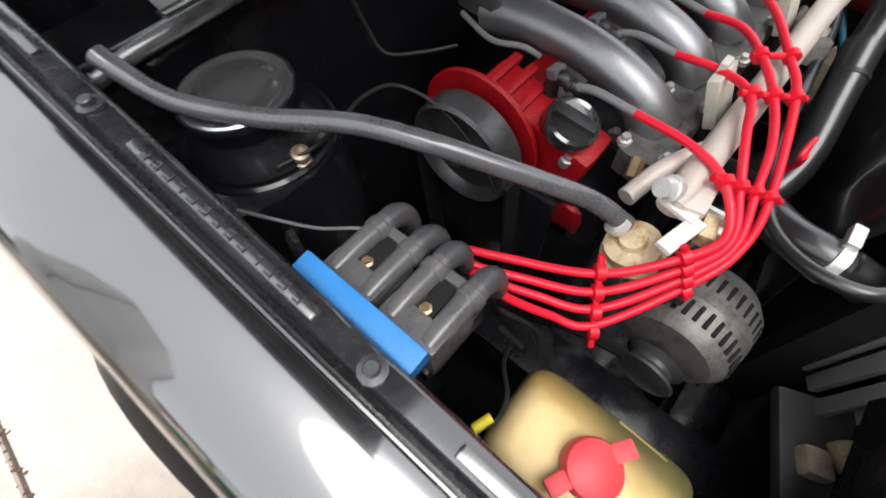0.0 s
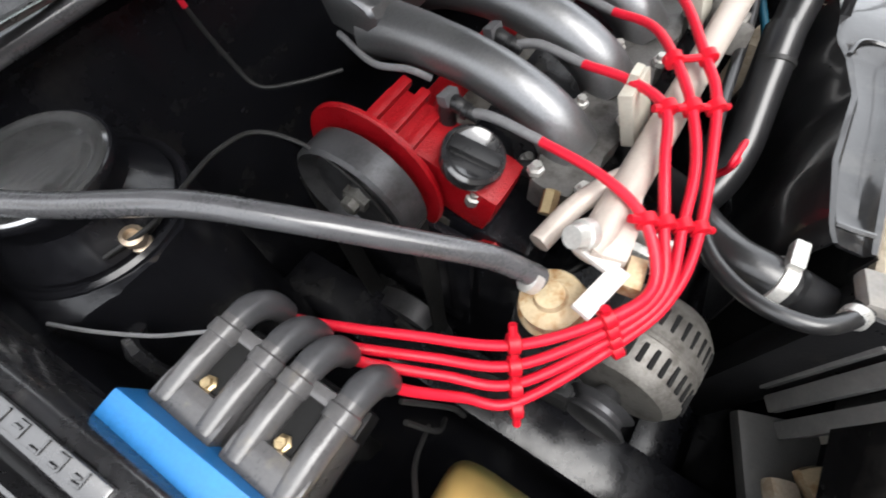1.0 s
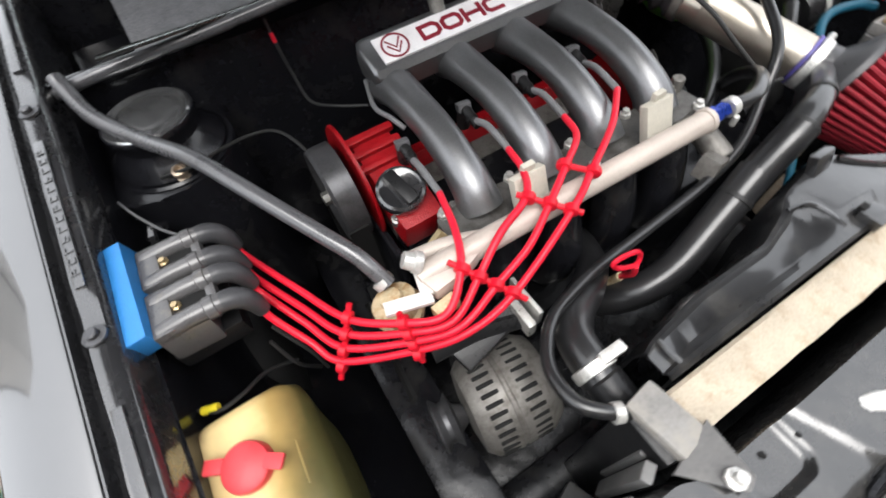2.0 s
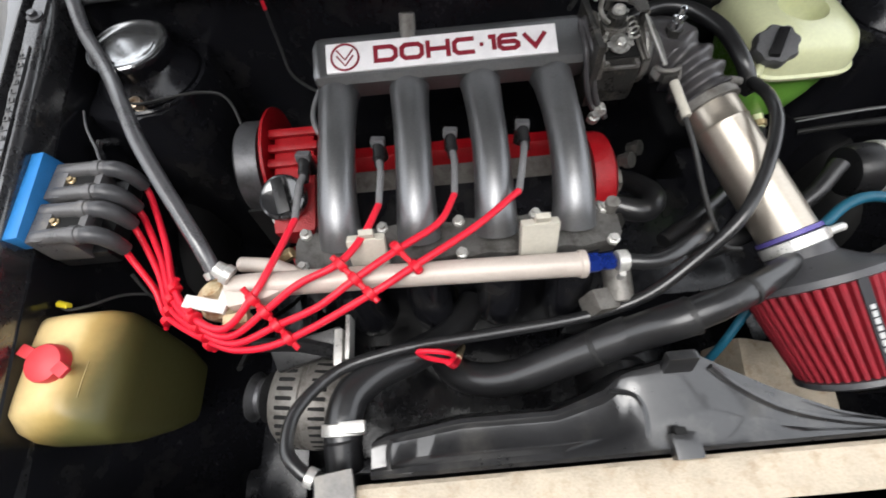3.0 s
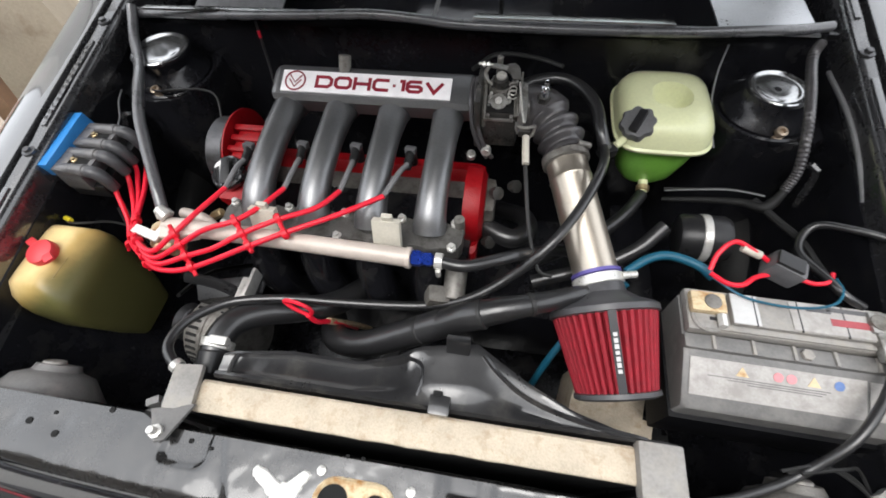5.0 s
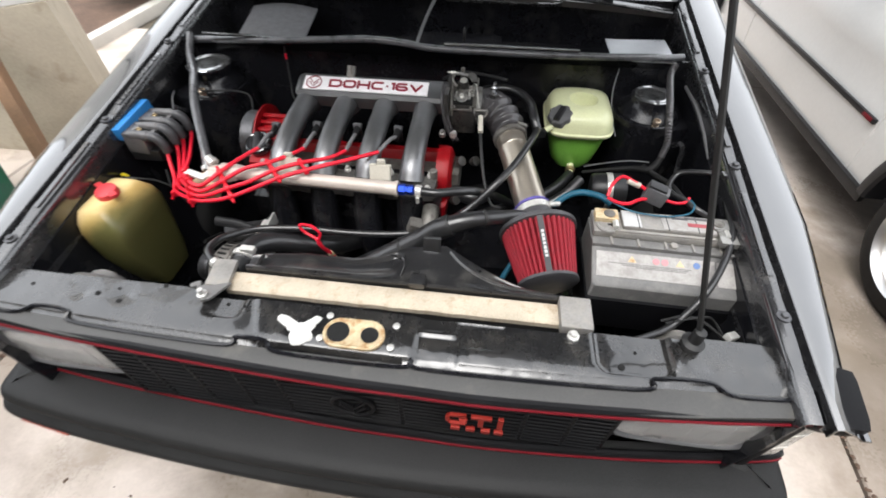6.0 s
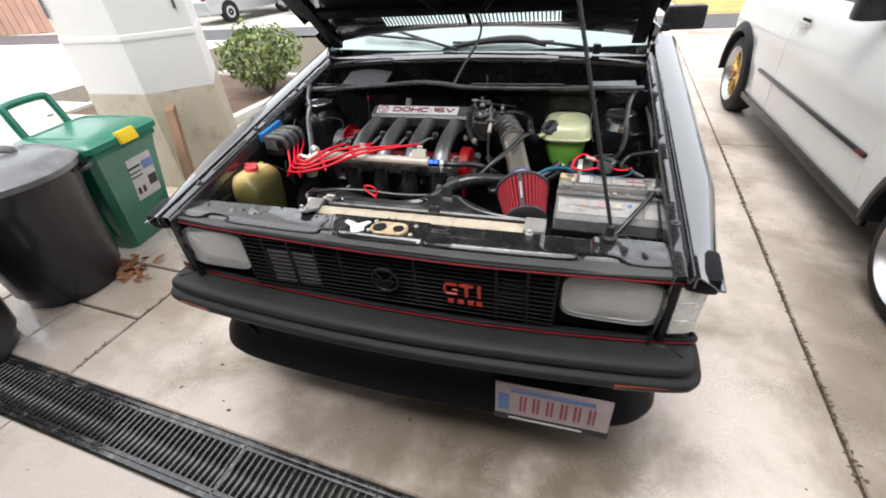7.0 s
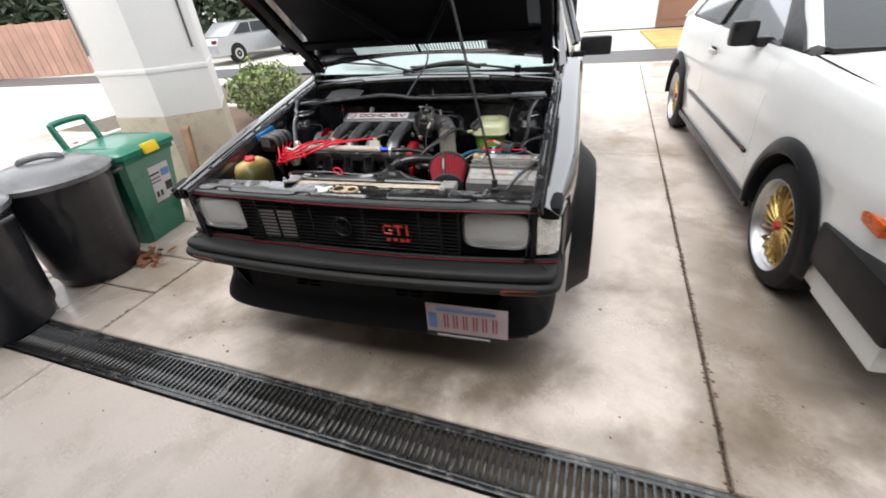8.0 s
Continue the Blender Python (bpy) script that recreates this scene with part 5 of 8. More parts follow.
part("badge_letters", word, "badge_ink", badge_plate, "dark red block lettering")
rg = bmesh.new()
cc = bc + PT @ V(-0.130, 0, 0) + bn * 0.0022
tube([cc + PT @ V(0.0185 * math.cos(a), 0.0185 * math.sin(a), 0) for a in lin(0, 2 * math.pi, 25)], 0.0016, 6, 1, rg)
badge_ring = part("badge_ring", rg, "badge_ink", badge_plate, "small round emblem")
for dy in (0.0, -0.0085):
    part("chevron", tube([cc + PT @ V(-0.011, 0.0105 + dy, 0), cc + PT @ V(0.0, -0.004 + dy, 0), cc + PT @ V(0.011, 0.0105 + dy, 0)], 0.0014, 6, 1), "badge_ink", badge_ring)
part("vacuum_stub", rod((-0.17, 0.712, 0.85), (-0.168, 0.728, 0.878), 0.011), "dirty_alu", plen, "short grey pipe stub")
for k in range(4):
    x = -0.276 + k * 0.1005
    part("runner", tube([(x, 0.685, 0.802), (x, 0.655, 0.807), (x, 0.605, 0.808), (x, 0.555, 0.803), (x - 0.001, 0.510, 0.791), (x - 0.002, 0.474, 0.772), (x - 0.002, 0.455, 0.750)],
                        [0.031, 0.0275, 0.0245, 0.0240, 0.0245, 0.0265, 0.029], 24, 6), "plenum_paint", engine, "dark grey intake runner")
    part("lower_runner", tube([(x, 0.435, 0.73), (x, 0.415, 0.68), (x + 0.004, 0.405, 0.61), (x + 0.008, 0.43, 0.54), (x + 0.01, 0.5, 0.5)], 0.032, 14, 5), "bay_paint", engine)
fl = bmesh.new()
loft(fl, [[V(x, 0.446 + dy * w, z) for x, dy in zip([-0.338, -0.335] + [-0.325 + i * 0.0235 for i in range(17)] + [0.075, 0.08], [0.5, 0.9] + [1.0 + 0.18 * (i % 2) for i in range(17)] + [0.9, 0.5])] +
          [V(x, 0.446 - dy * w, z) for x, dy in zip([0.08, 0.075] + [0.051 - i * 0.0235 for i in range(17)] + [-0.335, -0.338], [0.5, 0.9] + [1.0 + 0.18 * (i % 2) for i in range(17)] + [0.9, 0.5])]
          for z, w in ((0.724, 0.025), (0.752, 0.026), (0.756, 0.024))])
flange = part("manifold_flange", fl, "flange_grey", engine, "cast grey manifold flange")
for x in (-0.325, -0.225, -0.125, -0.025, 0.065):
    for y in (0.422, 0.469):
        part("flange_bolt", lathe((x, y, 0.755), (0, 0, 1), [(0.008, 0), (0.008, 0.006), (0.005, 0.007), (0.005, 0.012)], 6), "zinc", flange)
part("flange_lug", rod((0.072, 0.468, 0.73), (0.072, 0.468, 0.775), 0.009), "dirty_alu", flange)
# dipstick
dip = part("dipstick", tube([(-0.135, 0.36, 0.50), (-0.14, 0.325, 0.62), (-0.148, 0.303, 0.672), (-0.155, 0.302, 0.70)], 0.0045, 8, 5), "red_wire", engine, "red dipstick")
part("dipstick_loop", tube([(-0.152, 0.302, 0.695), (-0.147, 0.306, 0.712), (-0.160, 0.308, 0.728), (-0.183, 0.311, 0.729), (-0.190, 0.311, 0.722), (-0.178, 0.307, 0.709), (-0.152, 0.302, 0.698)], 0.0033, 8, 5),
     "red_wire", dip, "red pull loop")
part("dipstick_tube", tube([(-0.13, 0.39, 0.42), (-0.135, 0.36, 0.52), (-0.143, 0.318, 0.64)], 0.006, 8, 4), "rust_cream", engine)
# throttle body: dark casting, linkage on top, alloy ring towards the elbow
tb = part("throttle_body", box((0.117, 0.70, 0.793), (0.066, 0.09, 0.078), 0.012), "tb_dark", engine, "cast throttle body with linkage")
part("tb_flange", box((0.079, 0.695, 0.812), (0.01, 0.105, 0.10), 0.006), "tb_dark", tb)
part("tb_ring", lathe((0.147, 0.697, 0.81), (1, 0, 0), [(0.034, 0), (0.0435, 0.001), (0.0445, 0.003), (0.0445, 0.009), (0.0425, 0.011), (0.036, 0.012)], 32), "cast_alu", tb, "pale alloy ring before the elbow")
part("tb_post", tube([(0.0865, 0.724, 0.83), (0.0865, 0.724, 0.85), (0.087, 0.716, 0.855), (0.0885, 0.68, 0.842), (0.0895, 0.655, 0.828), (0.090, 0.652, 0.805)], 0.0042, 6, 4), "dirty_alu", tb, "grey bent frame")
part("tb_bar", box((0.116, 0.6495, 0.8225), (0.05, 0.004, 0.005), 0.0015), "cast_alu", tb)
part("tb_bar", box((0.137, 0.664, 0.826), (0.006, 0.032, 0.006), 0.0015), "cast_alu", tb, "pale angle bracket")
part("tb_bar", box((0.097, 0.66, 0.826), (0.005, 0.02, 0.006), 0.0015), "cast_alu", tb)
part("tb_plate", box((0.117, 0.653, 0.80), (0.056, 0.004, 0.04), 0.002), "tb_dark", tb)
# black plate on top, painting in the shade of a recess
part("tb_recess", box((0.117, 0.69, 0.8325), (0.05, 0.066, 0.003), 0.001), "void_shade", tb)
dial = part("tb_dial", lathe((0.113, 0.671, 0.842), (0, -0.4, 1), [(0.010, -0.012), (0.010, 0), (0.0142, 0.0008), (0.0146, 0.0025), (0.0136, 0.0036), (0.0085, 0.0036), (0.0075, 0.0026)], 24), "cast_alu", tb, "pale round dial washer")
part("dial_nut", lathe((0.113, 0.670, 0.845), (0, -0.4, 1), [(0.0062, 0), (0.0062, 0.004), (0.0045, 0.005), (0.0045, 0.0075), (0.0015, 0.0075)], 6), "zinc", dial)
for sx in (-1, 1):
    part("dial_lug", box((0.113 + sx * 0.0145, 0.669, 0.8445), (0.007, 0.008, 0.003), 0.001, rot(22)), "cast_alu", dial)
boss = part("tb_boss", lathe((0.113, 0.705, 0.83), (0, 0, 1), [(0.019, 0), (0.019, 0.018), (0.016, 0.021), (0.013, 0.022), (0.013, 0.034), (0.010, 0.036)], 20), "tb_dark", tb, "greasy dark spindle boss")
part("boss_ring", lathe((0.114, 0.706, 0.866), (0, -0.25, 1), [(0.0045, 0.001), (0.0055, 0.004), (0.0085, 0.0045), (0.0092, 0.002), (0.0092, 0), (0.006, -0.001)], 16), "zinc", boss, "bright nut with a hollow centre")
for k in range(5):
    part("boss_coil", tube([(0.113 + 0.0185 * math.cos(a), 0.705 + 0.0185 * math.sin(a), 0.836 + 0.0034 * k + 0.0005 * a) for a in lin(0, 2 * math.pi, 20)], 0.0012, 5, 1), "dirty_alu", boss)
arm = part("tb_arm", prism([V(0.092, 0.7125, 0.878), V(0.122, 0.706, 0.878), V(0.124, 0.715, 0.878), V(0.110, 0.721, 0.878), V(0.092, 0.7205, 0.878)], (0, 0, 0.003), 0.0008), "cast_alu", tb, "pale linkage arm")
part("arm_stud", rod((0.0735, 0.7195, 0.880), (0.098, 0.7165, 0.880), 0.0024), "zinc", arm)
for x in (0.083, 0.090):
    part("arm_nut", rod((x - 0.0022, 0.7185, 0.880), (x + 0.0022, 0.718, 0.880), 0.0048, None, 6), "zinc", arm)
part("arm_hook", tube([(0.091, 0.715, 0.878), (0.087, 0.704, 0.874), (0.091, 0.695, 0.866), (0.099, 0.692, 0.860)], 0.0034, 8, 5), "dirty_alu", arm)
part("arm_pin", rod((0.1085, 0.7285, 0.855), (0.109, 0.7295, 0.888), 0.0052), "dirty_alu", arm)
part("tb_lever", prism([V(0.117, 0.717, 0.876), V(0.125, 0.7235, 0.877), V(0.134, 0.7255, 0.877), V(0.141, 0.719, 0.877), V(0.1445, 0.710, 0.876), V(0.1475, 0.692, 0.872), V(0.1345, 0.690, 0.872), V(0.129, 0.701, 0.875), V(0.122, 0.706, 0.876)], (0, 0, 0.003), 0.0008),
     "flange_grey", tb, "grey fan-shaped throttle lever")
part("lever_tab", prism([V(0.1475, 0.692, 0.872), V(0.1475, 0.712, 0.874), V(0.1475, 0.712, 0.850), V(0.1475, 0.69, 0.845)], (0.003, 0, 0), 0.0008), "dirty_alu", tb)
part("tb_link", prism([V(0.150, 0.706, 0.852), V(0.160, 0.706, 0.852), V(0.1625, 0.66, 0.848), V(0.1615, 0.622, 0.842), V(0.1565, 0.622, 0.842), V(0.153, 0.66, 0.848)], (0, 0, 0.003), 0.0008), "cast_alu", tb, "pale tapering cable lever")
part("tb_link", rod((0.1455, 0.692, 0.868), (0.158, 0.622, 0.844), 0.0016), "zinc", tb)
part("tb_link", rod((0.141, 0.688, 0.84), (0.143, 0.648, 0.832), 0.0022), "dirty_alu", tb)
part("tb_link", rod((0.1455, 0.690, 0.845), (0.147, 0.645, 0.835), 0.0022), "dirty_alu", tb)
part("tb_clip", tube([(0.147, 0.622, 0.842), (0.150, 0.610, 0.846), (0.160, 0.606, 0.848), (0.171, 0.611, 0.846), (0.176, 0.618, 0.842), (0.174, 0.607, 0.836), (0.168, 0.600, 0.834)], 0.003, 8, 5), "dirty_alu", tb, "bent wire clip")
part("tb_clip", box((0.160, 0.609, 0.838), (0.02, 0.016, 0.012), 0.004), "tb_dark", tb)
part("tb_clip", box((0.149, 0.618, 0.835), (0.006, 0.016, 0.012), 0.002, rot(0, 0, 15)), "cast_alu", tb)
part("tb_spring", tube([(0.135 + 0.007 * math.cos(k), 0.70 - 0.0016 * k + 0.01, 0.848 + 0.007 * math.sin(k)) for k in np.arange(0, 19, 0.6)], 0.0014, 5, 1), "zinc", tb)
for tx, ty, tz, tr, th in ((0.098, 0.690, 0.834, 0.0045, 0.014), (0.129, 0.682, 0.834, 0.005, 0.012), (0.137, 0.735, 0.832, 0.006, 0.016), (0.100, 0.735, 0.832, 0.006, 0.014), (0.096, 0.672, 0.828, 0.004, 0.010)):
    part("tb_screw", lathe((tx, ty, tz), (0.1, -0.15, 1), [(tr, 0), (tr, th * 0.4), (tr * 0.6, th * 0.45), (tr * 0.6, th), (tr * 0.3, th)], 8), "zinc", tb)
part("tb_bolt", rod((0.098, 0.625, 0.765), (0.098, 0.64, 0.765), 0.009, None, 6), "zinc", tb)
for dx in (0.0, 0.0095):
    part("vacuum_line", tube([(0.072 + dx, 0.724, 0.835), (0.066 + dx * 0.8, 0.717, 0.853), (0.0655 + dx * 0.6, 0.69, 0.852), (0.067 + dx, 0.662, 0.842), (0.072 + dx, 0.645, 0.805), (0.083 + dx, 0.637, 0.775), (0.100 + dx, 0.63, 0.75)], 0.0042, 8, 6), "elbow_rubber", tb)
part("vacuum_line", tube([(0.06, 0.745, 0.85), (0.10, 0.80, 0.845), (0.17, 0.81, 0.835), (0.22, 0.78, 0.84)], 0.004, 8, 6), "wire_black", tb)
# right end of the head
part("coolant_outlet", box((0.10, 0.57, 0.69), (0.05, 0.08, 0.06), 0.015), "dirty_alu", engine)
for x, y, z in ((0.118, 0.56, 0.735), (0.15, 0.60, 0.71), (0.112, 0.505, 0.66)):
    part("fitting", lathe((x, y, z), (0.6, -0.5, 0.6), [(0.009, 0), (0.009, 0.008), (0.012, 0.009), (0.012, 0.018), (0.007, 0.019)], 8), "tb_dark", engine, "dark sensor fitting")
part("outlet_hose", tube([(0.11, 0.53, 0.67), (0.16, 0.51, 0.67), (0.19, 0.54, 0.66), (0.18, 0.6, 0.62), (0.12, 0.66, 0.56)], 0.018, 12, 6), "hose_rubber", engine)
part("idle_valve", rod((0.075, 0.36, 0.70), (0.075, 0.41, 0.72), 0.018), "dirty_alu", engine)
part("sensor_block", box((0.05, 0.36, 0.70), (0.04, 0.03, 0.035), 0.006, rot(0, 20, 10)), "dirty_alu", engine)
part("gearbox", box((0.25, 0.55, 0.40), (0.34, 0.26, 0.24), 0.05), "bay_paint", engine)

# ---------------------------------------------------------------- alternator
alt = thing("alternator", "dusty cast alternator with slotted housing below the plug leads", "alternator", (-0.36, 0.29, 0.49))
AX = V(1, -0.12, 0.02).normalized()
ao = V(-0.41, 0.300, 0.568)
part("housing", lathe(ao, AX, [(0.03, -0.004), (0.056, 0.0), (0.067, 0.012), (0.071, 0.046), (0.069, 0.048), (0.069, 0.052), (0.071, 0.054), (0.069, 0.092), (0.058, 0.11), (0.02, 0.113)], 36), "dirty_alu", alt,
     "dusty cast aluminium housing")
for k in range(34):
    a = 2 * math.pi * k / 34
    side = AX.orthogonal().normalized()
    d = side * math.cos(a) + AX.cross(side) * math.sin(a)
    m4 = Matrix((AX, AX.cross(d), d)).transposed().to_4x4()
    for h in (0.028, 0.075):
        # slots are black bars on the housing, their shade put into the colour
        part("slot", box(ao + AX * h + d * 0.0690, (0.024, 0.0055, 0.003), 0.001, m4, None, 1), "void_shade", alt)
part("alt_pulley", lathe(ao - AX * 0.05, AX, [(0.02, 0), (0.035, 0.003), (0.037, 0.006), (0.028, 0.014), (0.028, 0.02), (0.037, 0.028), (0.02, 0.032), (0.012, 0.046)], 28), "pulley_steel", alt)
part("bracket", prism([V(-0.40, 0.35, 0.665), V(-0.30, 0.37, 0.675), V(-0.29, 0.34, 0.665), V(-0.39, 0.32, 0.650)], (0, 0, -0.012), 0.003), "black_plastic", alt)
part("adjuster", tube([(-0.42, 0.355, 0.67), (-0.36, 0.35, 0.668), (-0.30, 0.335, 0.66)], 0.011, 8, 4, None, 0.5), "black_plastic", alt)
part("mount_ear", box((-0.30, 0.340, 0.665), (0.012, 0.05, 0.03), 0.004), "zinc", alt)
part("mount_ear", box((-0.285, 0.350, 0.675), (0.006, 0.06, 0.03), 0.002), "zinc", alt)

# ---------------------------------------------------------------- fuel rail
rail = thing("fuel_rail", "beige fuel rail clipped across the intake flange with a blue fitting", "fuel rail", (-0.19, 0.385, 0.77))
part("rail_tube", tube([(-0.40, 0.392, 0.785), (-0.36, 0.39, 0.788), (-0.19, 0.385, 0.789), (0.006, 0.379, 0.789)], [0.0135, 0.0145, 0.014, 0.0145], 18, 4), "rail_paint", rail, "beige painted tube")
part("rail_end", rod((0.004, 0.379, 0.789), (0.012, 0.379, 0.789), 0.0165), "rail_paint", rail)
part("fitting", lathe((0.012, 0.379, 0.789), (1, 0, 0), [(0.009, 0), (0.012, 0.002), (0.012, 0.014), (0.010, 0.016), (0.011, 0.03), (0.007, 0.034)], 6), "blue_fitting", rail, "blue anodised fitting")
part("hose_clamp", lathe((0.048, 0.379, 0.788), (1, 0, 0), [(0.0115, 0), (0.0125, 0.001), (0.0125, 0.011), (0.0115, 0.012)], 16), "zinc", rail)
part("clamp_screw", rod((0.054, 0.366, 0.782), (0.054, 0.366, 0.768), 0.004), "zinc", rail)
for x, w in ((-0.034, 0.044), (-0.236, 0.044)):
    br = part("rail_bracket", prism([V(x - w / 2, 0.401, 0.762), V(x + w / 2, 0.401, 0.762), V(x + w / 2, 0.421, 0.814), V(x - w / 2, 0.421, 0.814)], (0, 0.012, -0.005), 0.002), "cream_bracket", rail, "cream injector bracket")
    part("bracket_tab", box((x + 0.002, 0.428, 0.816), (0.017, 0.008, 0.012), 0.002), "cream_bracket", br)
part("regulator", lathe((-0.43, 0.395, 0.735), (-0.15, 0.25, 1), [(0.014, -0.03), (0.024, -0.01), (0.029, 0), (0.03, 0.006), (0.026, 0.009), (0.026, 0.022), (0.014, 0.026), (0.012, 0.032), (0.004, 0.033)], 24), "rust_cream", rail,
     "zinc-yellow pressure regulator")
part("rail_block", prism([V(-0.404, 0.391, 0.797), V(-0.370, 0.402, 0.799), V(-0.340, 0.400, 0.799), V(-0.335, 0.376, 0.797), V(-0.362, 0.367, 0.795), V(-0.396, 0.364, 0.793)], (0, 0, -0.02), 0.005),
     "rail_paint", rail, "pale tapered end block of the rail")
for cx, cy, sx, sy in ((0.004, -0.024, 0.050, 0.015), (0.024, -0.004, 0.013, 0.036)):
    part("angle_plate", box(V(-0.422, 0.396, 0.788) + rot(0, 0, -14) @ V(cx, cy, 0), (sx, sy, 0.005), 0.001, rot(0, 4, -14)), "bracket_white", rail, "pale bare metal angle plate")
part("hose_stub", lathe((-0.392, 0.398, 0.80), (-0.6, 0.35, 0.35), [(0.010, 0), (0.012, 0.001), (0.012, 0.009), (0.010, 0.010), (0.009, 0.02)], 14), "zinc", rail)
part("zinc_bracket", box((-0.392, 0.355, 0.772), (0.028, 0.014, 0.016), 0.002, rot(0, 0, 8)), "rust_cream", rail, "yellow zinc bracket")
part("feed_pipe", tube([(-0.40, 0.43, 0.768), (-0.36, 0.42, 0.775), (-0.33, 0.405, 0.782), (-0.31, 0.39, 0.788)], 0.0095, 12, 5), "rail_paint", rail)
part("small_fitting", rod((-0.36, 0.44, 0.75), (-0.34, 0.445, 0.76), 0.008, None, 6), "brass", rail)

# ---------------------------------------------------------------- ignition coil pack and plug leads
coil = thing("coil_pack", "ignition coil pack with blue bracket and grey twin towers", "ignition coil", (-0.61, 0.525, 0.75))
part("coil_bracket", box((-0.657, 0.525, 0.812), (0.026, 0.122, 0.03), 0.003, rot(5, -6)), "blue_plastic", coil, "bright blue plastic bracket")
for y0 in (0.552, 0.489):
    body = part("coil_body", box((-0.622, y0, 0.784), (0.050, 0.056, 0.042), 0.005, rot(0, 4)), "coil_plastic", coil, "grey moulded coil")
    part("coil_head", box((-0.634, y0, 0.806), (0.022, 0.056, 0.016), 0.004), "coil_plastic", body)
    # the recess is a black strip that paints its shade
    part("recess", box((-0.606, y0, 0.806), (0.036, 0.015, 0.004), 0.001, rot(0, 4)), "void_shade", body)
    part("coil_bolt", lathe((-0.6195, y0 + 0.001, 0.8065), (0, 0, 1), [(0.0055, 0), (0.0055, 0.004), (0.0035, 0.005), (0.0035, 0.008)], 6), "brass", body, "brass bolt head")
    part("coil_bridge", box((-0.586, y0, 0.803), (0.010, 0.046, 0.012), 0.003), "coil_plastic", body)
    for dy in (0.0185, -0.0185):
        y = y0 + dy
        part("tower", tube([(-0.640, y, 0.806), (-0.612, y, 0.808), (-0.580, y, 0.806)], [0.0098, 0.0100, 0.0105], 16, 3), "coil_plastic", body)
        part("tower_collar", lathe((-0.596, y, 0.8065), (1, 0, -0.05), [(0.0105, 0), (0.0122, 0.0015), (0.0122, 0.010), (0.0105, 0.0115)], 16), "coil_plastic", body)
        part("lead_boot", tube([(-0.584, y, 0.806), (-0.572, y, 0.804), (-0.563, y - 0.001, 0.797), (-0.558, y - 0.002, 0.785), (-0.556, y - 0.003, 0.768)], [0.0105, 0.0112, 0.0112, 0.0105, 0.009], 14, 5), "filter_rubber", body, "dark rubber lead boot")
part("coil_base", box((-0.615, 0.522, 0.755), (0.075, 0.115, 0.03), 0.006), "black_plastic", coil)
part("tower_mark", letters("2", 0.013, 0.0004, pose(-0.5585, 0.51, 0.795, 60, 0, 62)), "white_label", coil, "white number two")
part("tower_mark", letters("3", 0.013, 0.0004, pose(-0.556, 0.474, 0.785, 60, 0, 62)), "white_label", coil, "white number three")

SEP = {1: ((-0.479, 0.411, 0.768), (-0.518, 0.381, 0.712)), 2: ((-0.438, 0.362, 0.788), (-0.438, 0.338, 0.735)), 3: ((-0.367, 0.372, 0.806), (-0.324, 0.322, 0.774)),
       4: ((-0.266, 0.396, 0.819), (-0.227, 0.354, 0.808)), 5: ((-0.202, 0.410, 0.816), (-0.177, 0.379, 0.814))}


def at(sep, f):
    a, b = V(*SEP[sep][0]), V(*SEP[sep][1])
    return a.lerp(b, f)


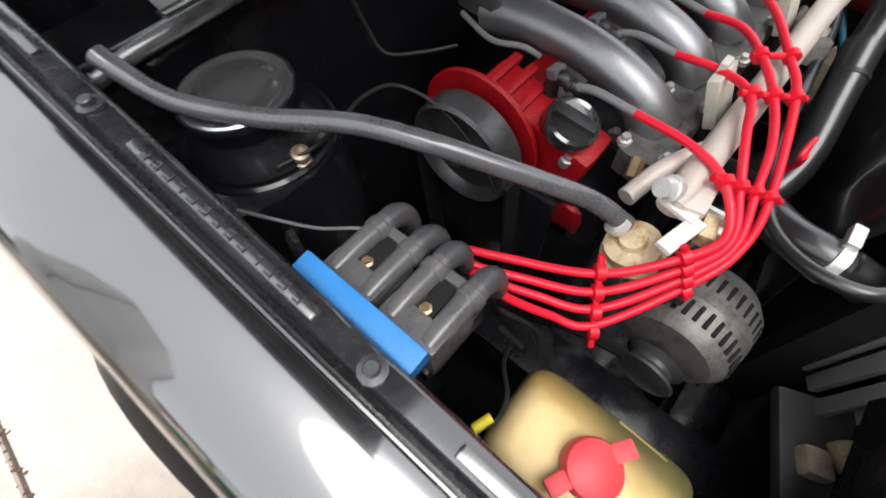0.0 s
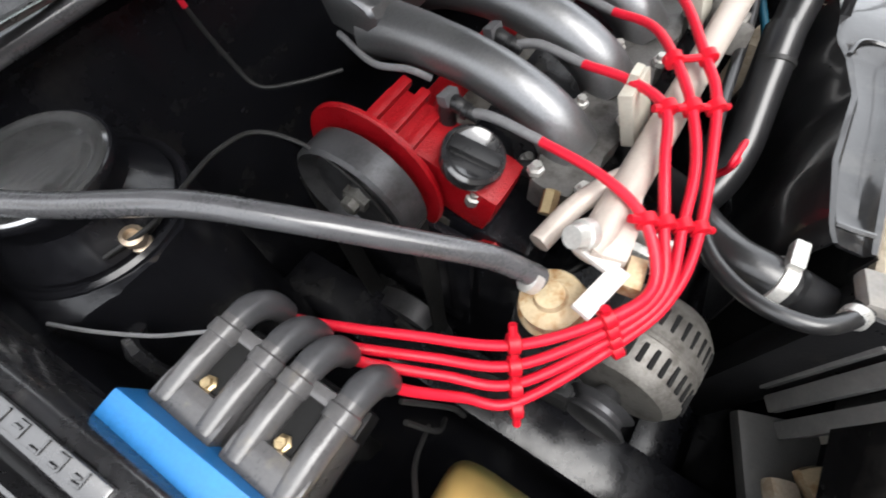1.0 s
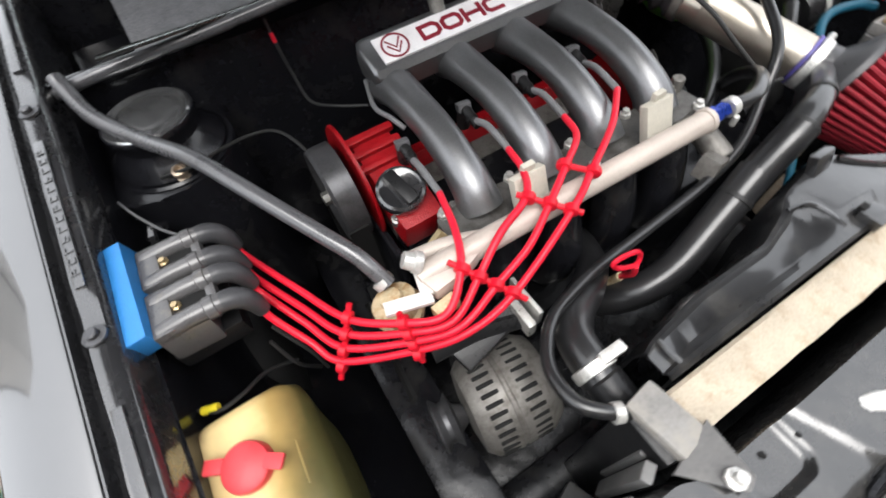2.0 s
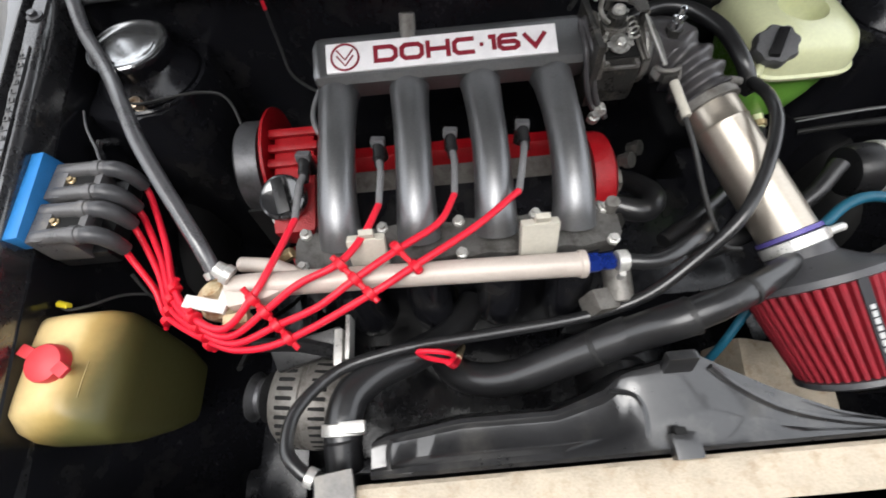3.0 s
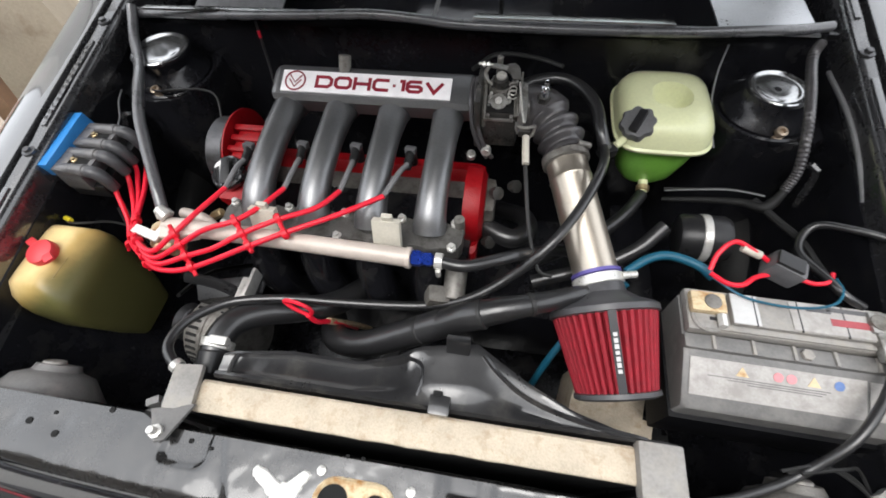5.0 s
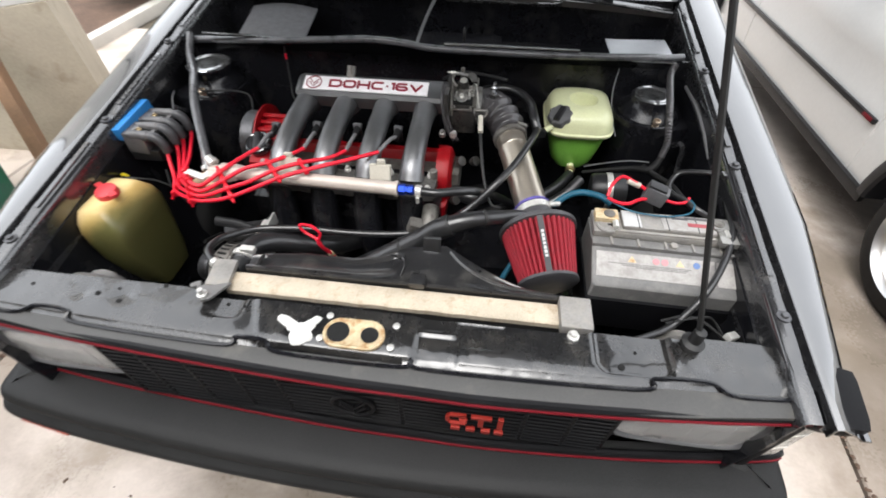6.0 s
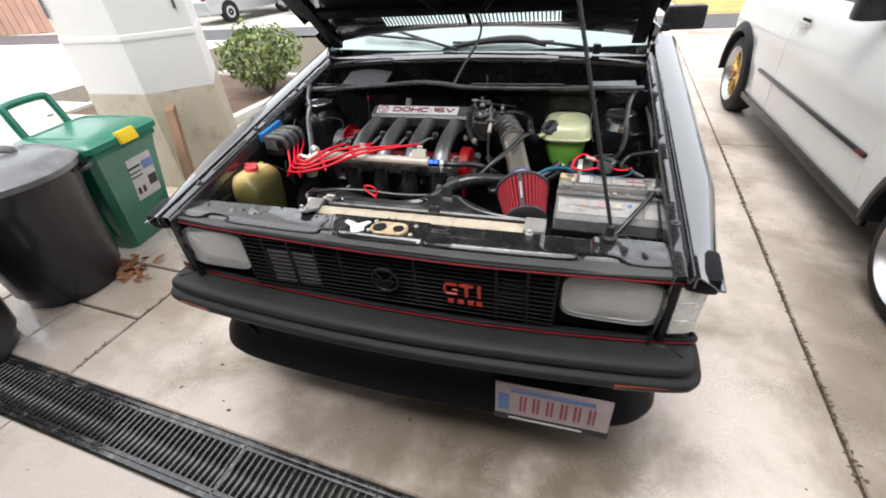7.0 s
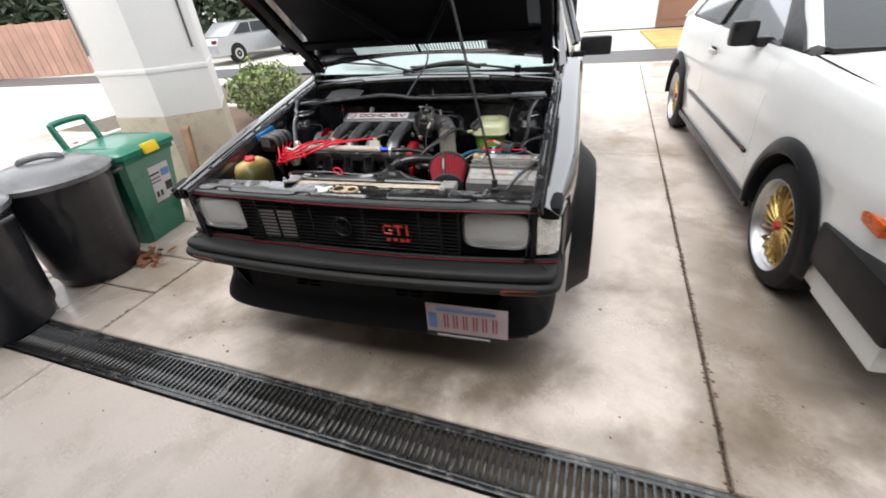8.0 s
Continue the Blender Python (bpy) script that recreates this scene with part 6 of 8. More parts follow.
TOWERS = [(-0.557, 0.568, 0.772), (-0.557, 0.531, 0.772), (-0.557, 0.505, 0.772), (-0.557, 0.468, 0.772)]
BOOTS = [(-0.322, 0.562, 0.795), (-0.222, 0.572, 0.798), (-0.125, 0.577, 0.798), (-0.028, 0.580, 0.797)]
for k in range(4):
    f = (0.12, 0.36, 0.59, 0.82)[k]
    s3 = (0.08, 0.36, 0.64, 0.92)[k]
    pts = [V(*TOWERS[k]), V(-0.552, TOWERS[k][1] - 0.012, 0.756), at(1, f).lerp(V(*TOWERS[k]), 0.45) + V(0, 0, -0.014), at(1, f), at(2, f), V(-0.40, 0.345, 0.79).lerp(V(-0.385, 0.318, 0.755), f), at(3, s3)]
    if k == 0:
        pts += [V(-0.343, 0.41, 0.806), V(-0.326, 0.47, 0.797)]
    elif k == 1:
        pts += [V(-0.31, 0.375, 0.812), at(4, 0.06), V(-0.238, 0.43, 0.812), V(-0.222, 0.478, 0.80)]
    elif k == 2:
        pts += [V(-0.29, 0.352, 0.80), at(4, 0.5), at(5, 0.15), V(-0.15, 0.44, 0.808), V(-0.128, 0.485, 0.797)]
    else:
        pts += [at(4, 0.92), at(5, 0.85), V(-0.11, 0.425, 0.815), V(-0.05, 0.475, 0.807)]
    end = pts[-1]
    lead = thing("plug_lead", ("red silicone plug lead curving from coil to first cylinder", "red silicone plug lead to the second cylinder",
                               "red silicone plug lead to the third cylinder", "longest red silicone plug lead to the fourth cylinder")[k], "plug lead", pts[0], "plug leads")
    part("lead", tube(pts, 0.0043, 10, 8), "red_wire", lead)
    b = V(*BOOTS[k])
    part("sleeve", tube([end, end.lerp(b, 0.5) + V(0.003 if k else 0, 0, 0.003), b + V(0, -0.02, -0.004)], [0.0044, 0.0046, 0.005], 10, 5), "wire_grey", lead, "grey heat sleeve")
    boot = part("plug_boot", tube([b + V(0, -0.03, -0.006), b + V(0, -0.012, -0.002), b + V(0, 0.0, 0.0), b + V(0, 0.006, -0.012), b + V(0, 0.006, -0.03)], [0.006, 0.0075, 0.0085, 0.009, 0.009], 12, 4), "black_plastic", lead,
                "black rubber plug boot")
    part("boot_cap", box(b + V(0, 0.004, 0.004), (0.019, 0.013, 0.012), 0.003, rot(-18, 0, -8), None, 2), "boot_grey", lead, "grey moulded boot top")
    part("boot_collar", lathe(b + V(0, -0.012, -0.003), (0, -1, -0.2), [(0.0065, 0), (0.0085, 0.001), (0.0085, 0.006), (0.0065, 0.007)], 12), "black_plastic", lead)
for n, (a, b) in SEP.items():
    a, b = V(*a), V(*b)
    cnt = 4 if n < 4 else (3 if n == 4 else 2)
    bm = tube([a.lerp(b, -0.12), b.lerp(a, -0.12)], 0.0034, 8, 1, None, 1.0)
    for j in range(cnt):
        f = 0.1 + 0.8 * j / (cnt - 1)
        p = a.lerp(b, f)
        way = (b - a).normalized()
        d = V(0.8, -0.5, 0.3) if n < 3 else V(0.7, 0.65, 0.1)
        d = (d - way * d.dot(way)).normalized()
        lathe(p - d * 0.005, d, [(0.0062, 0), (0.0082, 0.001), (0.0082, 0.009), (0.0062, 0.01)], 12, bm)
    solo("lead_separator", bm, "red_clip", "red plastic separator clip holding the plug leads apart", "cable clip", "lead separators")

# ---------------------------------------------------------------- intake pipe and cone filter
intake = thing("intake_pipe", "brushed aluminium intake pipe with a black ribbed rubber elbow", "intake pipe", (0.27, 0.5, 0.72))
part("elbow_neck", tube([(0.155, 0.705, 0.81), (0.185, 0.70, 0.812), (0.21, 0.68, 0.808)], [0.036, 0.037, 0.038], 20, 4), "elbow_rubber", intake)
EL = spline([(0.160, 0.698, 0.81), (0.186, 0.693, 0.81), (0.210, 0.668, 0.803), (0.227, 0.637, 0.793), (0.241, 0.60, 0.782)], 8)
EL = spline(EL, 3)
bulge = lambda f: 0.0385 + (0.0048 * math.cos(2 * math.pi * (f - 0.40) / 0.165) if 0.36 < f < 0.90 else -0.001) - 0.002 * f
part("rubber_elbow", tube(EL, [bulge(i / len(EL)) for i in range(len(EL))], 28, 1), "elbow_rubber", intake, "black corrugated rubber elbow")
P0, P1 = V(0.231, 0.622, 0.788), V(0.294, 0.405, 0.738)
pd = (P1 - P0).normalized()
part("clamp_band", lathe(P0 + pd * 0.012, pd, [(0.038, 0), (0.0395, 0.001), (0.0395, 0.013), (0.038, 0.014)], 28), "dirty_alu", intake, "dull steel band")
pipe = part("alloy_pipe", lathe(P0 + pd * 0.01, pd, [(0.0335, 0), (0.034, 0.03), (0.0342, 0.044), (0.0355, 0.047), (0.0342, 0.05), (0.034, (P1 - P0).length - 0.02)], 32), "brushed_alu", intake, "brushed aluminium pipe")
part("clamp_screw", rod(P0 + pd * 0.019 + V(0.012, 0.004, 0.038), P0 + pd * 0.019 + V(0.034, 0.012, 0.026), 0.0058), "dirty_alu", intake)
sensor = part("sensor_boss", lathe((0.188, 0.681, 0.838), (0.05, 0.1, 1), [(0.026, -0.024), (0.024, 0.0), (0.0215, 0.006), (0.0185, 0.007), (0.0165, 0.002), (0.012, 0.002)], 24), "elbow_rubber", intake, "round rubber sensor boss")
part("sensor_hex", lathe((0.188, 0.682, 0.840), (0.05, 0.1, 1), [(0.0115, 0), (0.0115, 0.010), (0.009, 0.011)], 6), "tb_dark", sensor, "dark hexagon sensor base")
part("sensor_stem", lathe((0.1885, 0.683, 0.851), (0.05, 0.1, 1), [(0.0075, 0), (0.0075, 0.008), (0.005, 0.009), (0.005, 0.012), (0.0085, 0.013), (0.0085, 0.016), (0.0045, 0.017), (0.0045, 0.026), (0.002, 0.028)], 12), "chrome", sensor, "bright threaded sensor stem")
part("blue_band", lathe(P1 - pd * 0.012, pd, [(0.0345, 0), (0.0375, 0.001), (0.0375, 0.006), (0.0345, 0.007)], 30), "purple_band", intake, "violet silicone band")
band = part("hose_clamp", lathe(P1 - pd * 0.004, pd, [(0.0365, 0), (0.038, 0.001), (0.038, 0.014), (0.0365, 0.015)], 30), "zinc", intake, "steel band clamp")
part("clamp_screw", rod(P1 + V(0.03, 0.0, 0.022), P1 + V(0.052, 0.006, 0.02), 0.0055), "zinc", band)

filt = thing("cone_filter", "red pleated cone air filter with grey rubber ends", "air filter", P1)
F0, F1 = P1 + pd * 0.01, V(0.330, 0.243, 0.692)
fd = (F1 - V(0.302, 0.375, 0.732)).normalized()
fside = fd.orthogonal().normalized()
fup = fd.cross(fside)
part("filter_neck", lathe(F0, fd, [(0.034, -0.01), (0.036, 0.0), (0.038, 0.012), (0.055, 0.024), (0.074, 0.032), (0.079, 0.036), (0.079, 0.044), (0.074, 0.046)], 40), "filter_rubber", filt, "grey moulded rubber flange")
L0 = F0 + fd * 0.042
LEN = (F1 - L0).length - 0.006
pleats = bmesh.new()
NP = 40
rings = []
ridge = (0.86, 0.985, 1.0, 0.985)
for h in lin(0, 1, 8):
    r = 0.0755 * (1 - h) + 0.056 * h
    rings.append([L0 + fd * (LEN * h) + (r * ridge[i % 4]) * (fside * math.cos(a) + fup * math.sin(a)) for i, a in enumerate(lin(0, 2 * math.pi, NP * 4, endpoint=False))])
loft(pleats, rings)
part("pleated_media", pleats, "filter_red", filt, "dark red pleated cotton", 15)
part("filter_end", lathe(L0 + fd * (LEN - 0.004), fd, [(0.056, 0), (0.0595, 0.001), (0.060, 0.007), (0.055, 0.010), (0.01, 0.010)], 40), "filter_rubber", filt, "grey rubber end cap")
vn = None
for a in lin(0, 2 * math.pi, 72):
    d = fside * math.cos(a) + fup * math.sin(a)
    sc = d.dot(V(-0.05, -0.62, 0.78))
    if vn is None or sc > vn[0]:
        vn = (sc, d)
vn = vn[1]
strap = bmesh.new()
wdir = fd.cross(vn)
loft(strap, [[L0 + fd * (LEN * h) + vn * (0.0755 * (1 - h) + 0.056 * h + o) + wdir * w for w, o in ((-0.0055, 0.0), (-0.0055, 0.002), (0.0055, 0.002), (0.0055, 0.0))] for h in (0, 0.5, 1)])
part("label_strip", strap, "ink", filt, "black label strip")
bars = bmesh.new()
for k in range(7):
    h = 0.30 + 0.07 * k
    box(L0 + fd * (LEN * h) + vn * (0.0755 * (1 - h) + 0.056 * h + 0.0025), (0.0062 if k % 3 else 0.0048, 0.0052, 0.001), 0, Matrix((fd * LEN - vn * 0.0195, wdir, vn)).transposed().to_4x4() @ Matrix.Diagonal((1 / LEN, 1, 1, 1)), bars)
part("label_bars", bars, "white_label", filt, "pale unreadable print")

# ---------------------------------------------------------------- coolant reservoir
tank = thing("coolant_reservoir", "translucent coolant reservoir half full of green coolant with a dark cap", "coolant tank", (0.415, 0.735, 0.66))


def tank_ring(z, hx, hy, e=0.62, dx=0.0, dy=0.0):
    return [V(0.408 + dx + 0.95 * hx * math.copysign(abs(math.cos(a)) ** e, math.cos(a)), 0.748 + dy + hy * math.copysign(abs(math.sin(a)) ** e, math.sin(a)), z) for a in lin(0, 2 * math.pi, 40, endpoint=False)]


bm = bmesh.new()
loft(bm, [tank_ring(0.652, 0.028, 0.03, 0.7, 0.0, -0.02), tank_ring(0.656, 0.042, 0.045, 0.65, 0.0, -0.018), tank_ring(0.675, 0.058, 0.06, 0.6, 0.0, -0.012), tank_ring(0.715, 0.070, 0.072, 0.55, 0.0, -0.006), tank_ring(0.752, 0.077, 0.080, 0.5)])
part("lower_shell", bm, "tank_green", tank, "bright green coolant behind clear plastic")
bm = bmesh.new()
top = [tank_ring(0.752, 0.077, 0.080, 0.5), tank_ring(0.762, 0.082, 0.085, 0.48), tank_ring(0.764, 0.090, 0.094, 0.46), tank_ring(0.769, 0.091, 0.095, 0.46), tank_ring(0.772, 0.087, 0.091, 0.46), tank_ring(0.793, 0.084, 0.087, 0.48), tank_ring(0.808, 0.076, 0.079, 0.5), tank_ring(0.815, 0.062, 0.066, 0.55), tank_ring(0.8175, 0.045, 0.05, 0.6), tank_ring(0.819, 0.015, 0.02, 0.8)]
loft(bm, top)
shell = part("upper_shell", bm, "tank_pale", tank, "pale yellow-green upper shell")
# deep round recess pressed into the top
cutter = bpy.data.objects.new("cutter", finish(lathe((0.413, 0.748, 0.786), (0, 0, 1), [(0.006, -0.006), (0.020, -0.004), (0.027, 0.004), (0.031, 0.018), (0.035, 0.03), (0.042, 0.05)], 36), "cutter", "tank_pale"))
scene.collection.objects.link(cutter)
bite = shell.modifiers.new("recess", "BOOLEAN")
bite.object, bite.operation, bite.solver = cutter, "DIFFERENCE", "EXACT"
cut_mesh = bpy.data.meshes.new_from_object(shell.evaluated_get(bpy.context.evaluated_depsgraph_get()))
shell.modifiers.clear()
shell.data = cut_mesh
cut_mesh.polygons.foreach_set("use_smooth", [True] * len(cut_mesh.polygons))
cut_mesh.set_sharp_from_angle(angle=radians(40))
bpy.data.objects.remove(cutter)
part("cap_ridge", box(V(0.357, 0.690, 0.792) + V(-0.25, -0.45, 1).normalized() * 0.024, (0.014, 0.042, 0.009), 0.003, rot(24, -14, -35)), "black_plastic", tank)
capb = bmesh.new()
ca = V(-0.25, -0.45, 1).normalized()
cs = ca.orthogonal().normalized()
cu_ = ca.cross(cs)
rr = lambda r, h, lob: [V(0.357, 0.690, 0.792) + ca * h + (r * (1 + lob * math.cos(8 * a))) * (cs * math.cos(a) + cu_ * math.sin(a)) for a in lin(0, 2 * math.pi, 48, endpoint=False)]
loft(capb, [rr(0.026, 0, 0), rr(0.029, 0.004, 0.05), rr(0.029, 0.016, 0.07), rr(0.026, 0.021, 0.06), rr(0.015, 0.022, 0.02), rr(0.004, 0.022, 0)])
part("filler_cap", capb, "boot_grey", tank, "dark grey lobed screw cap")
outlet = part("outlet", rod((0.408, 0.69, 0.672), (0.405, 0.655, 0.66), 0.009), "tank_pale", tank)
part("outlet_clamp", lathe((0.4065, 0.668, 0.665), (-0.1, -1, -0.3), [(0.010, 0), (0.0125, 0.001), (0.0125, 0.010), (0.010, 0.011)], 14), "brass", outlet, "brass hose clamp")
part("inlet", rod((0.336, 0.668, 0.782), (0.318, 0.645, 0.785), 0.007), "tank_pale", tank)
solo("hose_clip", box((0.305, 0.632, 0.785), (0.03, 0.02, 0.018), 0.004, rot(0, 10, 30)), "black_plastic", "black clip joining the small coolant hoses", "hose clip")

# ---------------------------------------------------------------- washer tank
wash = thing("washer_tank", "yellowed plastic washer tank with a red cap in the bay corner", "washer tank", (-0.60, 0.32, 0.5))


def wash_ring(z, x0, x1, y0, y1, c=0.03):
    cx, cy, hx, hy = (x0 + x1) / 2, (y0 + y1) / 2, (x1 - x0) / 2, (y1 - y0) / 2
    return [V(cx + hx * math.copysign(abs(math.cos(a)) ** 0.3, math.cos(a)), cy + hy * math.copysign(abs(math.sin(a)) ** 0.3, math.sin(a)), z) for a in lin(0, 2 * math.pi, 40, endpoint=False)]


bm = bmesh.new()
loft(bm, [wash_ring(0.50, -0.655, -0.578, 0.285, 0.385), wash_ring(0.55, -0.66, -0.573, 0.268, 0.398), wash_ring(0.62, -0.665, -0.570, 0.250, 0.406), wash_ring(0.675, -0.667, -0.564, 0.246, 0.408),
          wash_ring(0.70, -0.668, -0.562, 0.248, 0.408), wash_ring(0.722, -0.668, -0.570, 0.256, 0.404), wash_ring(0.741, -0.664, -0.594, 0.272, 0.394), wash_ring(0.746, -0.654, -0.602, 0.284, 0.384)])
part("tank_body", bm, "washer_plastic", wash, "yellowed plastic, blending through amber to olive on the lower inner side", 50)
wc = part("filler_cap", lathe((-0.622, 0.332, 0.744), (0, -0.15, 1), [(0.021, 0), (0.0225, 0.003), (0.0225, 0.014), (0.021, 0.017), (0.016, 0.019), (0.003, 0.0205)], 28), "red_cap", wash, "faded red flip cap")
part("cap_tab", box((-0.598, 0.320, 0.759), (0.018, 0.014, 0.006), 0.003, rot(0, 0, -35)), "red_cap", wc)
part("cap_tab", box((-0.647, 0.345, 0.759), (0.018, 0.014, 0.006), 0.003, rot(0, 0, -25)), "red_cap", wc)
part("tank_seam", tube([(-0.58, 0.29, 0.746), (-0.579, 0.31, 0.747), (-0.578, 0.33, 0.747)], 0.001, 6, 3), "washer_plastic", wash)

# ---------------------------------------------------------------- battery
bat = thing("battery", "dusty grey car battery with pale stickers held by a clamp bar", "battery", (0.53, 0.34, 0.62))
BR = rot(0, 0, -1)
bo = V(0.540, 0.320, 0)


def bp(x, y, z):
    p = BR @ V(x, y, 0)
    return V(bo.x + p.x, bo.y + p.y, z)


bx = lambda x, y, z, s, bv=0.004: box(bp(x, y, z), s, bv, BR)
prof = [(-0.085, 0.60), (-0.085, 0.714), (-0.081, 0.719), (-0.022, 0.744), (-0.016, 0.746), (0.0, 0.747), (0.070, 0.748), (0.070, 0.60)]
bm = bmesh.new()
loft(bm, [[bp(x, 0.001 + (y - 0.001) * g, 0.68 + (z - 0.68) * g) for y, z in prof] for x, g in ((-0.135, 0.965), (-0.132, 0.99), (-0.127, 1.0), (0.127, 1.0), (0.132, 0.99), (0.135, 0.965))])
part("case", bm, "battery_grey", bat, "grey plastic case with a sloped front shoulder")
# covers the lower part of the case in black
part("battery_tray", bx(0, -0.008, 0.638, (0.278, 0.168, 0.088), 0.005), "apron_black", bat, "black box round the lower case")
lid = part("case_lid", bx(0, 0.040, 0.757, (0.268, 0.062, 0.018), 0.005), "battery_top", bat, "dirty grey lid")
part("lid_ridge", bx(0.01, 0.043, 0.769, (0.18, 0.046, 0.010), 0.004), "battery_top", lid)
for k in range(3):
    part("lid_seam", bx(-0.05 + k * 0.055, 0.043, 0.7745, (0.002, 0.046, 0.002), 0.0005), "ink", lid)
part("sticker", bx(-0.062, 0.043, 0.7748, (0.034, 0.044, 0.001), 0.0003), "white_label", lid, "pale sticker")
part("sticker", bx(0.045, 0.043, 0.7748, (0.10, 0.042, 0.001), 0.0003), "battery_sticker", lid, "faded dusty sticker")
part("sticker_bar", bx(0.065, 0.040, 0.7757, (0.045, 0.010, 0.0006), 0.0002), "ink_red", lid)
part("sticker_bar", bx(0.030, 0.055, 0.7757, (0.030, 0.006, 0.0006), 0.0002), "boot_grey", lid)
part("sticker_bar", bx(0.065, 0.058, 0.7757, (0.05, 0.006, 0.0006), 0.0002), "boot_grey", lid)
holder = part("clamp_bar", bx(0, -0.003, 0.7495, (0.272, 0.020, 0.010), 0.003), "battery_grey", bat, "recessed grey hold-down rail")
for k in range(5):
    part("clamp_rib", bx(-0.10 + k * 0.05, -0.003, 0.756, (0.004, 0.020, 0.004), 0.001), "battery_top", holder)
part("clamp_nut", rod(bp(0.015, -0.003, 0.754), bp(0.015, -0.003, 0.760), 0.008, None, 6), "battery_top", holder)
SL = V(0, -0.9205, -0.3907)          # down the sloped shoulder
SM = BR @ Matrix((V(1, 0, 0), -SL, V(1, 0, 0).cross(-SL))).transposed().to_4x4()
slope = lambda x, d, s3, bv=0.0003: box(bp(x, -0.021 + SL.y * d, 0.7442 + SL.z * d) + SM @ V(0, 0, 0.0012), s3, bv, SM)
lab = part("front_label", slope(-0.020, 0.026, (0.215, 0.050, 0.0016)), "battery_sticker", bat, "faded dusty warning label")
part("front_label", slope(0.110, 0.026, (0.038, 0.048, 0.0016)), "battery_sticker", bat)
for x, m in ((-0.062, "rust_cream"), (0.025, "rust_cream")):
    q = [bp(x + dx, -0.021 + SL.y * d, 0.7442 + SL.z * d) + SM @ V(0, 0, 0.0022) for dx, d in ((-0.008, 0.019), (0.008, 0.019), (0, 0.006))]
    part("label_mark", prism(q, SM @ V(0, 0, 0.0008)), m, lab)
for x, m in ((-0.018, "pink_ink"), (0.055, "ink_blue"), (-0.002, "pink_ink")):
    part("label_mark", lathe(bp(x, -0.021 + SL.y * 0.013, 0.7442 + SL.z * 0.013) + SM @ V(0, 0, 0.002), SM @ V(0, 0, 1), [(0.0062, 0), (0.0062, 0.0008)], 14), m, lab)
for k in range(3):
    part("label_line", slope(-0.03 + 0.01 * k, 0.023 + 0.003 * k, (0.15 - 0.03 * k, 0.0014, 0.0026)), "battery_grey", lab)
part("lid_rim", bx(0.012, 0.0135, 0.767, (0.235, 0.006, 0.006), 0.002), "battery_top", lid, "pale front ridge of the lid")
plug = part("cell_plug", lathe(bp(-0.108, 0.028, 0.764), (0, 0, 1), [(0.022, 0), (0.022, 0.005), (0.0195, 0.007), (0.0175, 0.0055), (0.0155, 0.0065), (0.004, 0.0065)], 28), "battery_top", lid, "round grey cell plug")
part("plug_slot", bx(-0.102, 0.025, 0.7708, (0.012, 0.005, 0.001), 0.0003), "ink", plug)
for x, nm in ((-0.105, "positive"), (0.098, "negative")):
    post = part("terminal", lathe(bp(x, 0.046, 0.762), (0, 0, 1), [(0.013, 0), (0.011, 0.02), (0.006, 0.021)], 16), "dirty_alu", bat)
    part("terminal_clamp", bx(x + (0.012 if x > 0 else -0.005), 0.046, 0.774, (0.045, 0.03, 0.013), 0.004), "rust_cream" if x < 0 else "cast_alu", bat, "corroded terminal clamp")
    part("clamp_bolt", rod(bp(x + 0.01, 0.03, 0.776), bp(x + 0.01, 0.012, 0.776), 0.006, None, 6), "zinc", bat)
part("terminal_lug", bx(0.112, 0.02, 0.772, (0.04, 0.05, 0.014), 0.005), "cast_alu", bat)
fuse = thing("fuse_holder", "small black inline fuse holder with red leads above the battery", "fuse", (0.53, 0.42, 0.77))
part("fuse_body", box((0.53, 0.424, 0.792), (0.044, 0.028, 0.034), 0.005, rot(0, 10, -20)), "boot_grey", fuse)
part("fuse_lid", box((0.53, 0.424, 0.811), (0.036, 0.022, 0.006), 0.002, rot(0, 10, -20)), "black_plastic", fuse)
part("lead", tube([(0.515, 0.43, 0.795), (0.49, 0.44, 0.805), (0.465, 0.45, 0.81), (0.445, 0.435, 0.80), (0.437, 0.415, 0.785)], 0.0035, 8, 6), "red_wire", fuse)
part("lead", tube([(0.437, 0.41, 0.785), (0.455, 0.395, 0.787), (0.475, 0.395, 0.787), (0.495, 0.41, 0.785), (0.515, 0.418, 0.785)], 0.0035, 8, 6), "red_wire", fuse)
part("lead", tube([(0.545, 0.418, 0.785), (0.57, 0.41, 0.785), (0.59, 0.415, 0.786), (0.60, 0.43, 0.784)], 0.003, 8, 6), "red_wire", fuse)
part("splice", rod((0.50, 0.437, 0.80), (0.475, 0.445, 0.805), 0.006), "cream_bracket", fuse)
part("green_lead", tube([(0.44, 0.405, 0.782), (0.48, 0.378, 0.782), (0.54, 0.372, 0.781), (0.585, 0.38, 0.785), (0.60, 0.40, 0.79), (0.598, 0.42, 0.788)], 0.0018, 6, 6), "blue_hose", fuse)

# ---------------------------------------------------------------- radiator with shroud
rad = thing("radiator", "radiator with a tan foam strip on top behind the front panel", "radiator", (0.05, 0.15, 0.35))
part("core", box((0.04, 0.155, 0.53), (0.62, 0.042, 0.38), 0.004), "void_shade", rad, "dark finned core")
rows = []
for x in lin(-0.262, 0.337, 30):
    w = 0.0015 * noise.noise((x * 30, 0, 0))
    rows.append([V(x, 0.132 + w, 0.716), V(x, 0.132 + w, 0.727 + w), V(x, 0.136, 0.7295 + w), V(x, 0.172, 0.7285 + w), V(x, 0.176, 0.725), V(x, 0.176, 0.716)])
